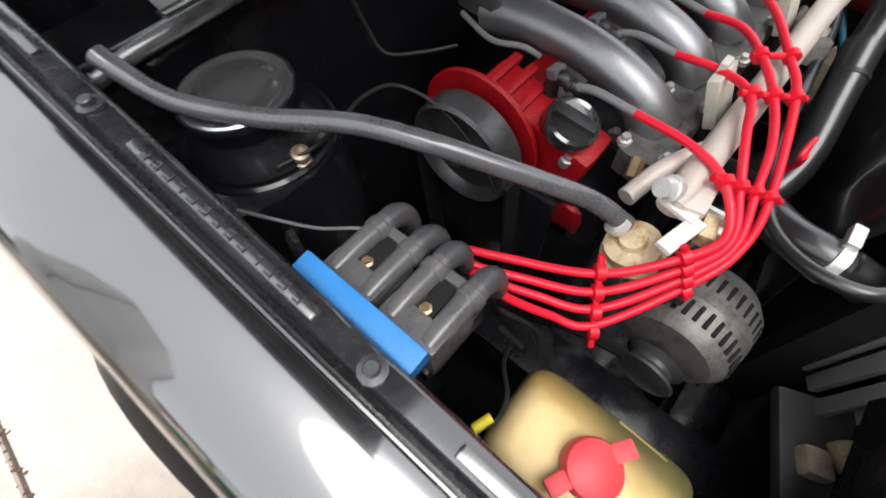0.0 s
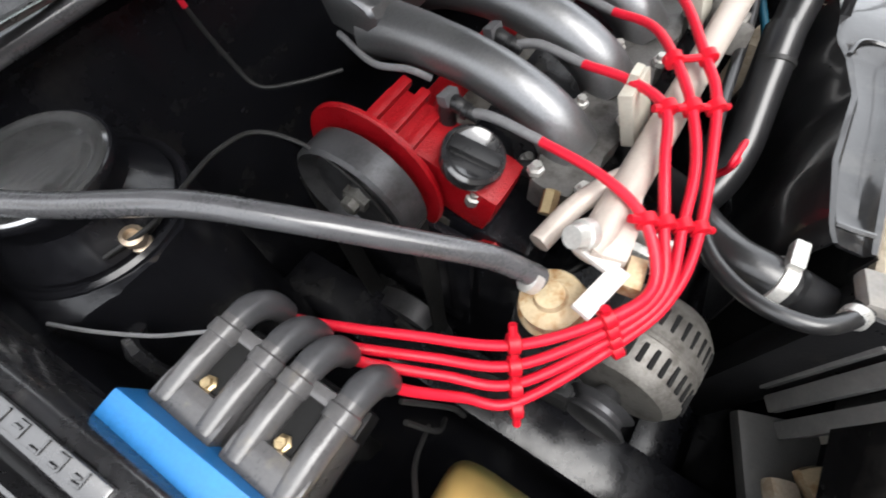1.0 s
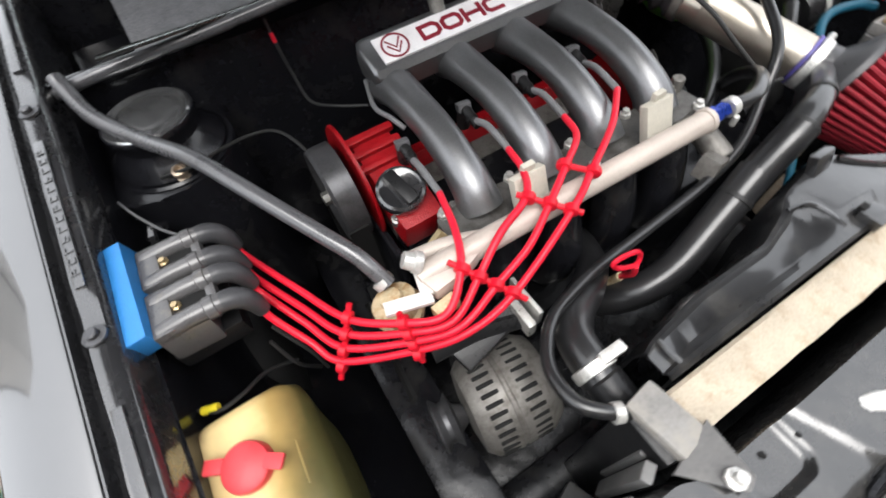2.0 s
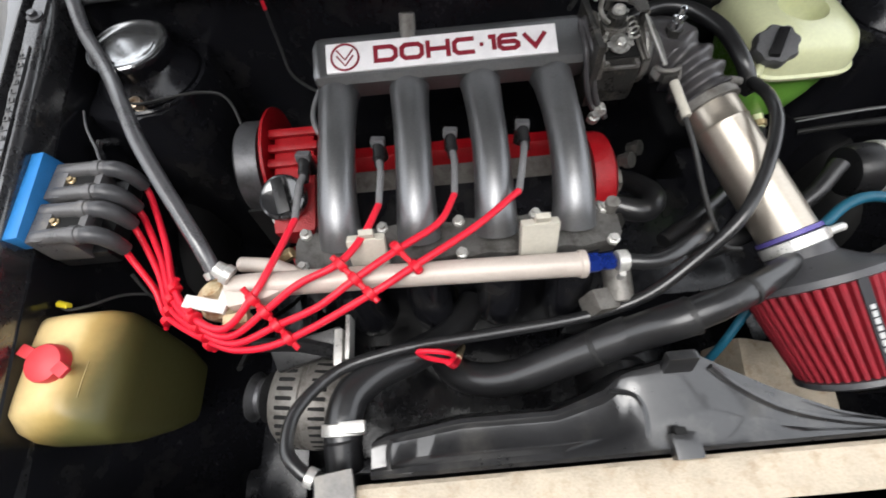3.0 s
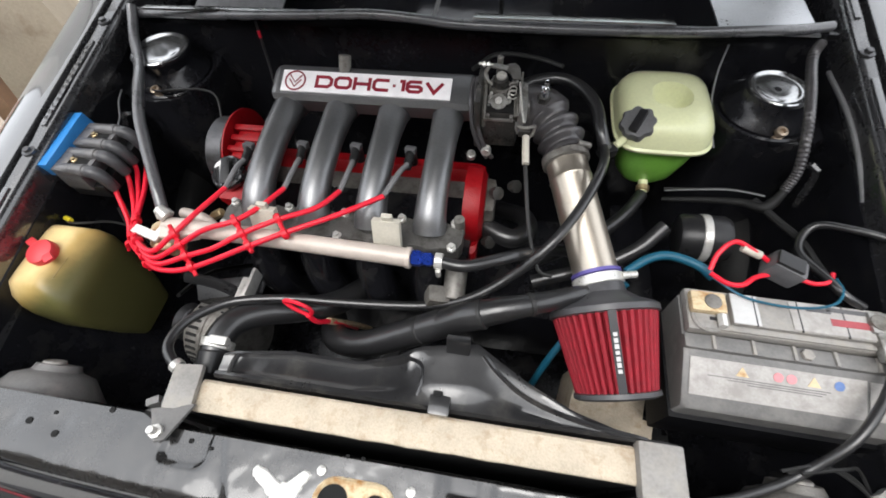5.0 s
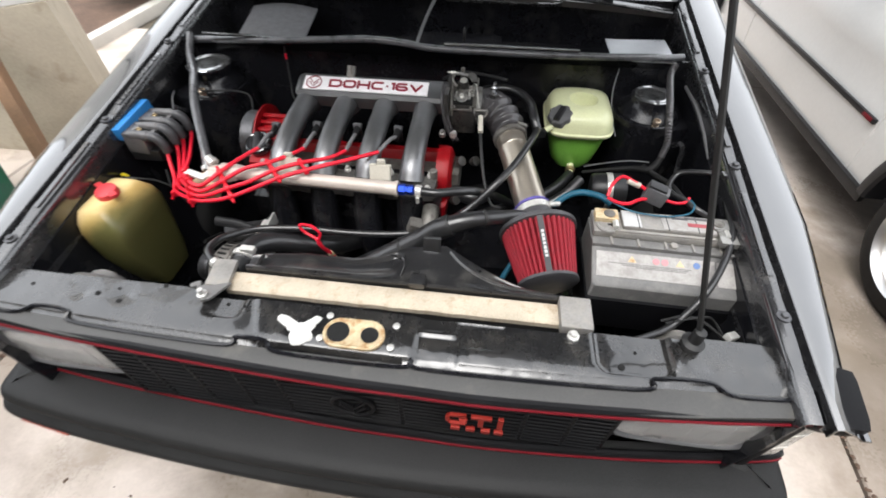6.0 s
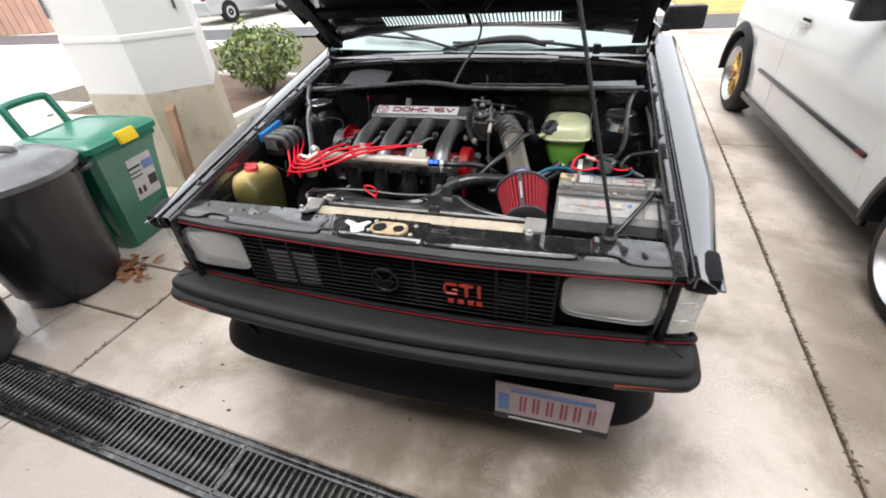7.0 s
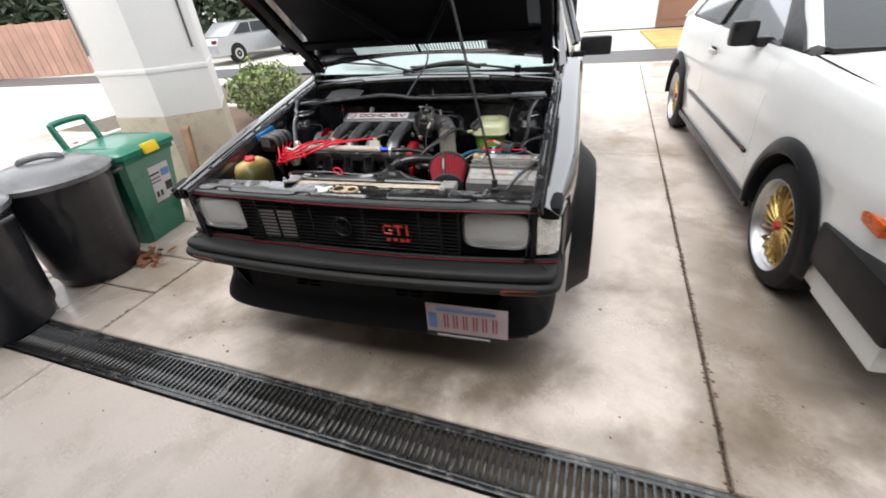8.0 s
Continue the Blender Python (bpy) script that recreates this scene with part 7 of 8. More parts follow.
part("foam_strip", sheet(rows, 0.002), "tan_foam", rad, "tan weathered foam strip")
for x, s in ((-0.285, -1), (0.362, 1)):
    part("side_tank", box((x, 0.158, 0.54), (0.045, 0.06, 0.39), 0.012), "black_plastic", rad)
part("tank_top", box((-0.280, 0.160, 0.736), (0.040, 0.062, 0.014), 0.005, rot(0, 8, 8)), "battery_top", rad, "dusty grey tank end")
part("tank_top", box((0.362, 0.150, 0.733), (0.054, 0.064, 0.024), 0.005), "battery_top", rad, "dusty grey tank end")
part("neck", rod((-0.283, 0.19, 0.69), (-0.285, 0.225, 0.70), 0.022), "black_plastic", rad)
part("bleed_nipple", rod((-0.29, 0.178, 0.728), (-0.306, 0.186, 0.733), 0.009), "black_plastic", rad)
shr = thing("fan_shroud", "glossy dark plastic fan shroud behind the radiator, dusty on top", "fan shroud", (0.06, 0.22, 0.5))
BACK = ((-0.245, 0.216), (-0.23, 0.222), (-0.145, 0.234), (-0.04, 0.233), (0.015, 0.250), (0.04, 0.266), (0.08, 0.272), (0.125, 0.280), (0.155, 0.262), (0.20, 0.236), (0.26, 0.208), (0.32, 0.192), (0.385, 0.184))
rows = []
for x in lin(-0.245, 0.385, 64):
    yb = float(np.interp(x, [b[0] for b in BACK], [b[1] for b in BACK]))
    d = yb - 0.179
    fall = max(0.0, (x - 0.2) / 0.185)
    hump = math.exp(-((x - 0.10) / 0.07) ** 2)
    pan = 0.005 * min(1.0, max(0.0, (x + 0.228) / 0.02)) * min(1.0, max(0.0, (0.052 - x) / 0.02))
    zt = 0.731 + 0.010 * hump - 0.006 * fall
    rows.append([V(x, 0.179, 0.70), V(x, 0.180, 0.733), V(x, 0.184, 0.737), V(x, 0.179 + 0.13 * d + 0.004, 0.736), V(x, 0.179 + 0.30 * d, zt - 0.001), V(x, 0.179 + 0.40 * d, zt - pan), V(x, 0.179 + 0.78 * d, zt - pan),
                 V(x, 0.179 + 0.88 * d, zt + 0.002), V(x, 0.179 + 0.97 * d, zt + 0.001), V(x, yb, zt - 0.006), V(x, yb + 0.006, zt - 0.03), V(x, yb + 0.01, 0.62 - 0.06 * fall), V(x, yb, 0.5)])
part("shroud_shell", sheet(rows, 0.003), "shroud_plastic", shr, "glossy dark moulded plastic")
for x, w in ((0.083, 0.036),):
    c = part("shroud_clip", box((x, 0.186, 0.739), (w * 0.8, 0.026, 0.016), 0.004), "shroud_plastic", shr)
    part("clip_notch", box((x - 0.004, 0.2, 0.745), (0.012, 0.008, 0.008), 0.002), "void_shade", shr)
part("shroud_tab", box((0.098, 0.268, 0.752), (0.034, 0.012, 0.03), 0.004, rot(-20)), "shroud_plastic", shr)
part("shroud_rib", tube([(0.05, 0.196, 0.735), (0.053, 0.222, 0.737), (0.045, 0.240, 0.738), (0.02, 0.246, 0.736)], 0.003, 6, 5), "shroud_plastic", shr)
part("shroud_rib", tube([(-0.225, 0.188, 0.736), (-0.226, 0.205, 0.735), (-0.224, 0.216, 0.733)], 0.003, 6, 4), "shroud_plastic", shr)
part("shroud_rib", tube([(0.135, 0.262, 0.742), (0.16, 0.238, 0.737), (0.2, 0.213, 0.734), (0.26, 0.196, 0.733), (0.35, 0.184, 0.733)], 0.004, 6, 5), "shroud_plastic", shr)
part("fan_motor", rod((0.09, 0.24, 0.55), (0.09, 0.31, 0.55), 0.055), "black_plastic", shr)

# ---------------------------------------------------------------- hoses, cables


def hose(label, pts, r, m="hose_rubber", cat="hose", seg=12, n=7, name="hose"):
    return solo(name, tube(pts, r, seg, n), m, label, cat)


BIG = [(-0.428, 0.414, 0.768), (-0.443, 0.449, 0.793), (-0.466, 0.489, 0.811), (-0.490, 0.530, 0.828), (-0.515, 0.575, 0.844), (-0.545, 0.635, 0.853), (-0.590, 0.711, 0.850), (-0.628, 0.772, 0.862), (-0.642, 0.815, 0.882), (-0.646, 0.832, 0.893)]
big_hose = hose("thick grey rubber hose from fuel rail to bulkhead corner", BIG, 0.0095, "grey_hose", seg=14)
part("clamp", lathe((-0.430, 0.417, 0.766), (-0.3, 0.6, 0.5), [(0.0105, 0), (0.0125, 0.001), (0.0125, 0.009), (0.0105, 0.010)], 16), "zinc", big_hose, "steel clamp on the thick grey hose")
hose("black fuel hose from the blue fitting towards the gearbox", [(0.052, 0.379, 0.788), (0.092, 0.374, 0.79), (0.134, 0.392, 0.785), (0.175, 0.42, 0.765), (0.22, 0.46, 0.72), (0.27, 0.50, 0.66)], 0.0092)
LONG = [(-0.300, 0.183, 0.730), (-0.318, 0.193, 0.735), (-0.336, 0.215, 0.735), (-0.335, 0.25, 0.728), (-0.315, 0.280, 0.718), (-0.283, 0.304, 0.710), (-0.235, 0.318, 0.705), (-0.182, 0.327, 0.700), (-0.079, 0.337, 0.690), (0.029, 0.346, 0.694), (0.10, 0.358, 0.715), (0.16, 0.388, 0.745),
        (0.208, 0.420, 0.785), (0.246, 0.470, 0.806), (0.276, 0.530, 0.822), (0.291, 0.580, 0.816), (0.297, 0.622, 0.800), (0.300, 0.632, 0.795)]
long_hose = hose("long thin black coolant hose looping over the engine front", LONG, 0.0076)
part("clamp", lathe((-0.304, 0.185, 0.731), (-1, 0.45, 0.1), [(0.0085, 0), (0.0105, 0.001), (0.0105, 0.010), (0.0085, 0.011)], 16), "zinc", long_hose, "small steel clamp on the coolant bleed hose")
hose("black breather hose arching from the elbow to the coolant tank", [(0.145, 0.742, 0.812), (0.165, 0.760, 0.818), (0.212, 0.770, 0.822), (0.252, 0.752, 0.822), (0.279, 0.708, 0.820), (0.289, 0.655, 0.812), (0.300, 0.628, 0.792)], 0.0108)
solo("throttle_cable", tube([(0.162, 0.603, 0.838), (0.166, 0.555, 0.828), (0.172, 0.51, 0.812), (0.18, 0.468, 0.786), (0.192, 0.43, 0.76), (0.205, 0.405, 0.745), (0.225, 0.40, 0.742)], 0.0032, 8, 7), "wire_black", "thin black throttle cable from the linkage", "cable")
solo("cable_ferrule", rod((0.1635, 0.597, 0.8385), (0.167, 0.546, 0.829), 0.0056), "cream_bracket", "pale cream ferrule on the throttle cable", "ferrule")
UP = [(-0.285, 0.222, 0.695), (-0.284, 0.245, 0.70), (-0.275, 0.275, 0.695), (-0.245, 0.302, 0.68), (-0.20, 0.325, 0.655), (-0.15, 0.36, 0.62), (-0.11, 0.42, 0.58)]
upper_hose = hose("thick black upper radiator hose", UP, 0.0225, seg=18)
part("clamp", lathe((-0.2845, 0.228, 0.697), (0.02, 1, 0.12), [(0.0235, 0), (0.0255, 0.001), (0.0255, 0.013), (0.0235, 0.014)], 22), "zinc", upper_hose, "bright worm clamp on the upper radiator hose")
part("clamp_housing", box((-0.268, 0.234, 0.724), (0.03, 0.013, 0.012), 0.003), "zinc", upper_hose, "steel screw housing of the radiator clamp")
LOW = [(-0.17, 0.36, 0.54), (-0.155, 0.325, 0.57), (-0.125, 0.297, 0.605), (-0.072, 0.288, 0.632), (0.003, 0.300, 0.675), (0.070, 0.312, 0.718)]
lower_hose = hose("thick black lower coolant hose bending under the engine", LOW, 0.0235, seg=18)
solo("coolant_pipe", tube([(0.055, 0.309, 0.707), (0.10, 0.313, 0.745), (0.126, 0.316, 0.76)], 0.022, 18, 5), "hose_rubber", "straight black coolant pipe between two clamps", "pipe")
crank_hose = hose("black crankcase hose leading to the cone filter neck", [(0.118, 0.315, 0.757), (0.15, 0.323, 0.765), (0.184, 0.333, 0.768), (0.225, 0.35, 0.762), (0.262, 0.368, 0.752), (0.285, 0.378, 0.742)], [0.0195, 0.019, 0.0165, 0.0145, 0.014, 0.014], seg=16)
for p, d, r in (((0.03, 0.304, 0.692), (0.8, 0.13, 0.58), 0.0245), ((0.122, 0.3155, 0.758), (0.85, 0.15, 0.35), 0.0225), ((0.19, 0.335, 0.768), (0.9, 0.35, -0.05), 0.0175)):
    part("clip_band", lathe(p, d, [(r - 0.001, 0), (r, 0.001), (r, 0.006), (r - 0.001, 0.007)], 20), "wire_black", lower_hose if p[0] < 0.1 else crank_hose, "dark clip band")
hose("black heater hose behind the aluminium pipe", [(0.405, 0.652, 0.658), (0.37, 0.60, 0.655), (0.32, 0.55, 0.655), (0.25, 0.50, 0.66), (0.18, 0.46, 0.66)], 0.0125)
hose("black hose end beside the battery", [(0.20, 0.42, 0.68), (0.30, 0.45, 0.70), (0.36, 0.475, 0.725), (0.40, 0.51, 0.75)], 0.0115)
hose("teal blue hose passing beside the filter clamp", [(0.335, 0.42, 0.745), (0.365, 0.44, 0.758), (0.395, 0.445, 0.765), (0.43, 0.43, 0.77), (0.45, 0.415, 0.765)], 0.0068, "blue_hose")
hose("teal hose hanging below the filter", [(0.34, 0.41, 0.73), (0.28, 0.36, 0.66), (0.24, 0.31, 0.60), (0.22, 0.28, 0.52)], 0.006, "blue_hose")
solo("vacuum_canister", lathe((0.425, 0.515, 0.72), (1, -0.05, 0.1), [(0.01, 0), (0.034, 0.004), (0.038, 0.012), (0.038, 0.07), (0.034, 0.078), (0.01, 0.08)], 28), "black_plastic", "black cylindrical canister behind the battery", "canister")
solo("canister_band", lathe((0.46, 0.513, 0.7235), (1, -0.05, 0.1), [(0.038, 0), (0.0395, 0.001), (0.0395, 0.012), (0.038, 0.013)], 28), "zinc", "bright steel strap round the canister", "strap")
CAB = [(0.628, 0.386, 0.778), (0.606, 0.395, 0.785), (0.592, 0.42, 0.783), (0.577, 0.476, 0.768), (0.598, 0.511, 0.784), (0.637, 0.492, 0.805), (0.678, 0.466, 0.818)]
solo("ground_cable", tube(CAB, 0.0058, 10, 7), "hose_rubber", "black battery cable looping to the fender rail", "cable")
solo("cable_clip", box((0.672, 0.467, 0.82), (0.03, 0.016, 0.01), 0.003), "panel_paint", "metal clip on the fender rail", "clip")
CON = [(0.618, 0.80, 0.892), (0.605, 0.774, 0.88), (0.592, 0.698, 0.865), (0.589, 0.644, 0.838), (0.590, 0.606, 0.80), (0.583, 0.588, 0.770)]
cond = spline(CON, 16)
solo("wiring_conduit", tube(cond, [0.0068 + 0.0014 * (i % 2) for i in range(len(cond))], 10, 1), "elbow_rubber", "ribbed grey-black wiring conduit beside the strut tower", "conduit")
solo("wiring_harness", tube([(0.585, 0.59, 0.772), (0.572, 0.575, 0.756), (0.557, 0.568, 0.748), (0.533, 0.584, 0.738), (0.483, 0.600, 0.718), (0.425, 0.612, 0.696)], [0.006, 0.0085, 0.009, 0.0065, 0.005, 0.004], 10, 6), "rubber", "taped black wiring harness across the inner fender", "wiring")
for dy, dz, m in ((0.012, 0.006, "wire_grey"), (0.018, 0.002, "wire_black")):
    solo("loose_wire", tube([(0.56, 0.572 + dy, 0.752 + dz), (0.52, 0.592 + dy, 0.738 + dz), (0.47, 0.606 + dy, 0.716 + dz), (0.43, 0.618 + dy, 0.70)], 0.0014, 6, 6), m, "thin loose wire along the harness", "wire", "harness wires")
solo("wiring_harness", tube([(0.55, 0.585, 0.745), (0.575, 0.54, 0.75), (0.59, 0.50, 0.76), (0.592, 0.44, 0.775), (0.60, 0.40, 0.785)], 0.006, 8, 6), "rubber", "black harness branch towards the battery", "wiring")
solo("side_cable", tube([(0.672, 0.48, 0.80), (0.668, 0.42, 0.785), (0.655, 0.33, 0.775), (0.599, 0.229, 0.75), (0.545, 0.178, 0.70), (0.48, 0.145, 0.69), (0.42, 0.125, 0.69)], 0.0062, 10, 7), "hose_rubber", "thin black cable hanging beside the battery", "cable")
for k, (dx, dz) in enumerate(((0.0, 0.0), (0.012, 0.008), (-0.01, 0.006))):
    solo("lamp_wire", tube([(0.53 + dx, 0.178, 0.70 + dz), (0.58 + dx, 0.19, 0.705 + dz), (0.62, 0.18 + dx, 0.69 + dz), (0.645, 0.15, 0.67), (0.64, 0.11, 0.66)], 0.0022, 6, 5), "wire_black", "thin black headlamp wire", "wire", "headlamp wires")
solo("wire_terminal", box((0.642, 0.168, 0.694), (0.028, 0.014, 0.012), 0.003, rot(0, 20, 30)), "zinc", "bare metal wire terminal", "terminal")
solo("fender_wire", tube([(0.662, 0.80, 0.84), (0.66, 0.70, 0.84), (0.662, 0.62, 0.825), (0.665, 0.55, 0.80)], 0.004, 8, 5), "wire_grey", "grey wire along the inner fender", "wire")
solo("tower_wire", tube([(0.50, 0.835, 0.86), (0.49, 0.80, 0.83), (0.487, 0.76, 0.80), (0.492, 0.72, 0.775), (0.50, 0.69, 0.755)], 0.0016, 6, 6), "wire_grey", "thin grey wire beside the strut tower", "wire")
solo("brake_line", tube([(-0.60, 0.70, 0.80), (-0.56, 0.682, 0.81), (-0.52, 0.69, 0.81), (-0.48, 0.70, 0.805), (-0.445, 0.69, 0.80), (-0.425, 0.65, 0.78), (-0.42, 0.60, 0.74), (-0.425, 0.56, 0.69)], 0.0022, 8, 6), "wire_black", "thin grey line round the strut tower", "wire")
solo("tower_wire", tube([(-0.655, 0.69, 0.80), (-0.64, 0.655, 0.80), (-0.62, 0.62, 0.795), (-0.60, 0.59, 0.80), (-0.585, 0.575, 0.79)], 0.0016, 6, 6), "wire_grey", "thin grey wire to the coil pack", "wire")
solo("bulkhead_wire", tube([(-0.385, 0.832, 0.885), (-0.384, 0.822, 0.84), (-0.380, 0.805, 0.79), (-0.374, 0.785, 0.758), (-0.345, 0.75, 0.757), (-0.305, 0.72, 0.757)], 0.0026, 8, 6), "wire_black", "thin black wire down the bulkhead", "wire")
solo("wire_splice", rod((-0.3845, 0.8255, 0.856), (-0.384, 0.8225, 0.842), 0.0032), "red_wire", "red splice on the bulkhead wire", "splice")
solo("injector_lead", tube([(-0.30, 0.715, 0.80), (-0.315, 0.66, 0.795), (-0.31, 0.62, 0.80), (-0.30, 0.60, 0.79)], 0.0035, 8, 5), "wire_grey", "grey lead behind the cam cover", "wire")
solo("plug_connector", tube([(-0.315, 0.50, 0.735), (-0.312, 0.475, 0.74), (-0.318, 0.455, 0.735), (-0.315, 0.44, 0.74)], [0.006, 0.009, 0.011, 0.008], 10, 5), "black_plastic", "black connector below the oil cap", "connector")
solo("washer_lead", tube([(-0.66, 0.42, 0.73), (-0.64, 0.405, 0.735), (-0.615, 0.41, 0.73), (-0.59, 0.43, 0.71), (-0.56, 0.44, 0.68)], 0.0022, 6, 6), "wire_black", "thin black lead beside the washer tank", "wire")
solo("lead_tip", rod((-0.655, 0.415, 0.733), (-0.638, 0.409, 0.735), 0.0045), "yellow_tip", "yellow wire connector beside the washer tank", "connector")
for pts in ([(-0.56, 0.46, 0.74), (-0.54, 0.43, 0.70), (-0.535, 0.42, 0.66)], [(-0.57, 0.45, 0.73), (-0.56, 0.43, 0.69), (-0.545, 0.435, 0.64)]):
    solo("coil_lead", tube(pts, 0.0025, 6, 5), "wire_black", "thin black lead under the coil pack", "wire", "coil leads")
solo("drive_belt", tube([(-0.465, 0.34, 0.61), (-0.46, 0.42, 0.56), (-0.45, 0.53, 0.42), (-0.448, 0.60, 0.44)], 0.008, 6, 3, None, 0.5), "rubber", "black alternator drive belt", "belt")

# ---------------------------------------------------------------- white hatchback beside it
wcar = thing("hatchback", "white hatchback with gold spoked wheels and black arch flares", "car", (2.53, 2.1, 0))
WX = 2.53
WST = [0.16, 0.3, 0.45, 0.51, 0.54, 0.58, 0.64, 0.72, 0.8, 0.86, 0.92, 1.0, 1.08, 1.14, 1.18, 1.21, 1.385, 1.39, 1.395, 1.8, 2.2, 2.66, 2.665, 2.67, 3.0, 3.17, 3.2, 3.24, 3.3, 3.38, 3.46, 3.53, 3.6, 3.68, 3.76, 3.82, 3.86, 3.9, 4.02]


def low_edge(y):
    for yc in (0.86, 3.53):
        d = abs(y - yc)
        if d < 0.345:
            return 0.29 + math.sqrt(0.345 ** 2 - d * d)
    return 0.24


for s in (-1, 1):
    X = lambda v: WX + s * v
    rows = []
    for y in WST:
        nose = 0.06 * max(0.0, (0.45 - y) / 0.3) ** 2 + 0.05 * max(0.0, (y - 3.7) / 0.3) ** 2
        gap = 0.006 if y in (1.39, 2.665) else 0.0
        lo = low_edge(y)
        zs = [0.93 + 0.035 * min(1, max(0, y - 0.2)), 0.90 + 0.03 * min(1, max(0, y - 0.2)), 0.82, 0.70, 0.63, 0.615, 0.50, 0.38, 0.24]
        xs_ = [0.79, 0.815, 0.83, 0.842, 0.848, 0.842, 0.845, 0.84, 0.825]
        rows.append([V(X(x - nose - gap), y, max(z, lo)) for x, z in zip(xs_, zs)])
    part("body_side", sheet(rows, 0.004), "white_paint", wcar, "glossy white body side with a door seam")
    for yc in (0.86, 3.53):
        fl = []
        for k in range(29):
            a = math.pi * (-0.03 + 1.06 * k / 28)
            fl.append([V(X(x), yc + r * math.cos(a), 0.29 + r * math.sin(a)) for r, x in ((0.325, 0.80), (0.328, 0.868), (0.338, 0.874), (0.37, 0.868), (0.395, 0.85))])
        part("arch_flare", sheet(fl, 0.004), "grille_plastic", wcar, "wide matt black arch flare")
        well = [[V(X(x), yc + 0.345 * math.cos(a), 0.29 + 0.345 * math.sin(a)) for x in (0.55, 0.82)] for a in lin(-0.1, math.pi + 0.1, 16)]
        part("wheel_well", sheet(well, 0.004), "rubber", wcar)
        whl = part("wheel", lathe((X(0.66), yc, 0.29), (s, 0, 0), [(0.19, 0), (0.25, 0.0), (0.278, 0.02), (0.29, 0.05), (0.29, 0.14), (0.28, 0.17), (0.25, 0.188), (0.212, 0.19), (0.205, 0.18)], 44, None, False), "rubber", wcar, "black low tyre")
        part("rim_lip", lathe((X(0.66), yc, 0.29), (s, 0, 0), [(0.19, 0.02), (0.165, 0.10), (0.185, 0.15), (0.205, 0.178), (0.214, 0.188), (0.210, 0.191), (0.203, 0.182), (0.193, 0.160), (0.190, 0.12)], 44, None, False), "rim_polish", whl, "polished rim lip")
        part("rim_back", lathe((X(0.66), yc, 0.29), (s, 0, 0), [(0.01, 0.03), (0.165, 0.035), (0.165, 0.05), (0.01, 0.05)], 30), "void_shade", whl)
        for k in range(22):
            a = 2 * math.pi * k / 22
            rings = []
            for r, h, w, lean in ((0.046, 0.152, 0.010, -0.16), (0.10, 0.156, 0.012, -0.03), (0.150, 0.158, 0.017, 0.05), (0.188, 0.150, 0.022, 0.09)):
                c, tn = V(X(0.66 + h), yc + r * math.cos(a + lean), 0.29 + r * math.sin(a + lean)), V(0, -math.sin(a + lean), math.cos(a + lean))
                rings.append([c + tn * (w * u) + V(s * v, 0, 0) for u, v in ((-0.42, -0.016), (-0.42, 0.0), (-0.1, 0.004), (0.3, -0.002), (0.3, -0.016))])
            part("spoke", loft(bmesh.new(), rings), "gold", whl)
        hub = part("hub", lathe((X(0.66), yc, 0.29), (s, 0, 0), [(0.055, 0.12), (0.055, 0.15), (0.045, 0.158), (0.03, 0.16), (0.005, 0.16)], 24), "gold", whl, "gold wheel hub")
        part("hub_nut", lathe((X(0.82), yc, 0.29), (s, 0, 0), [(0.024, 0), (0.022, 0.014), (0.016, 0.018), (0.004, 0.018)], 6), "red_emblem", whl, "red hexagon centre nut")
    strip = part("rub_strip", box((X(0.850), 2.18, 0.458), (0.014, 1.55, 0.02), 0.005), "black_plastic", wcar, "black rubbing strip")
    part("red_reflector", box((X(0.858), 1.45, 0.458), (0.004, 0.06, 0.014), 0.001), "red_trim", strip)
    part("sill", box((X(0.832), 2.2, 0.228), (0.026, 1.95, 0.045), 0.01), "black_plastic", wcar, "black plastic sill")
    hd = part("door_handle", box((X(0.846), 2.52, 0.815), (0.024, 0.13, 0.028), 0.008), "zinc", wcar, "chrome door handle")
    # flat black plate in place of the shade behind the handle
    part("handle_recess", box((X(0.838), 2.52, 0.822), (0.006, 0.11, 0.045), 0.003), "void_shade", hd)
    mir = part("door_mirror", box((X(0.90), 1.76, 1.005), (0.13, 0.09, 0.13), 0.03), "black_plastic", wcar, "black door mirror")
    part("mirror_foot", box((X(0.81), 1.72, 0.965), (0.08, 0.1, 0.05), 0.015), "black_plastic", mir)
    for (a, b, c, d2), nm in ((((1.50, 0.965), (2.62, 0.965), (2.60, 1.335), (2.06, 1.335)), "door_window"), (((2.70, 0.965), (3.60, 0.975), (3.40, 1.32), (2.68, 1.335)), "rear_window")):
        q = lambda p: V(X(0.785 - (p[1] - 0.965) * 0.48), p[0], p[1])
        w = part(nm, prism([q(a), q(b), q(c), q(d2)], (-s * 0.006, 0, 0)), "window_glass", wcar, "grey side window reflecting the sky")
        part("window_rubber", tube([q(a), q(b), q(c), q(d2), q(a)], 0.011, 6, 1), "black_plastic", w)
    part("pillar_panel", sheet([[V(X(0.745), 1.24, 0.99), V(X(0.79), 1.24, 0.968), V(X(0.788), 1.51, 0.968)], [V(X(0.69), 1.60, 1.185), V(X(0.722), 1.62, 1.155), V(X(0.70), 1.79, 1.152)],
                                [V(X(0.622), 2.03, 1.378), V(X(0.615), 2.06, 1.362), V(X(0.606), 2.08, 1.34)]], 0.006), "black_plastic", wcar, "dark windscreen pillar panel")
    part("shut_line", tube([(X(0.775), 0.2, 0.902), (X(0.775), 0.6, 0.934), (X(0.775), 1.16, 0.97)], 0.0035, 6, 4), "void_shade", wcar)
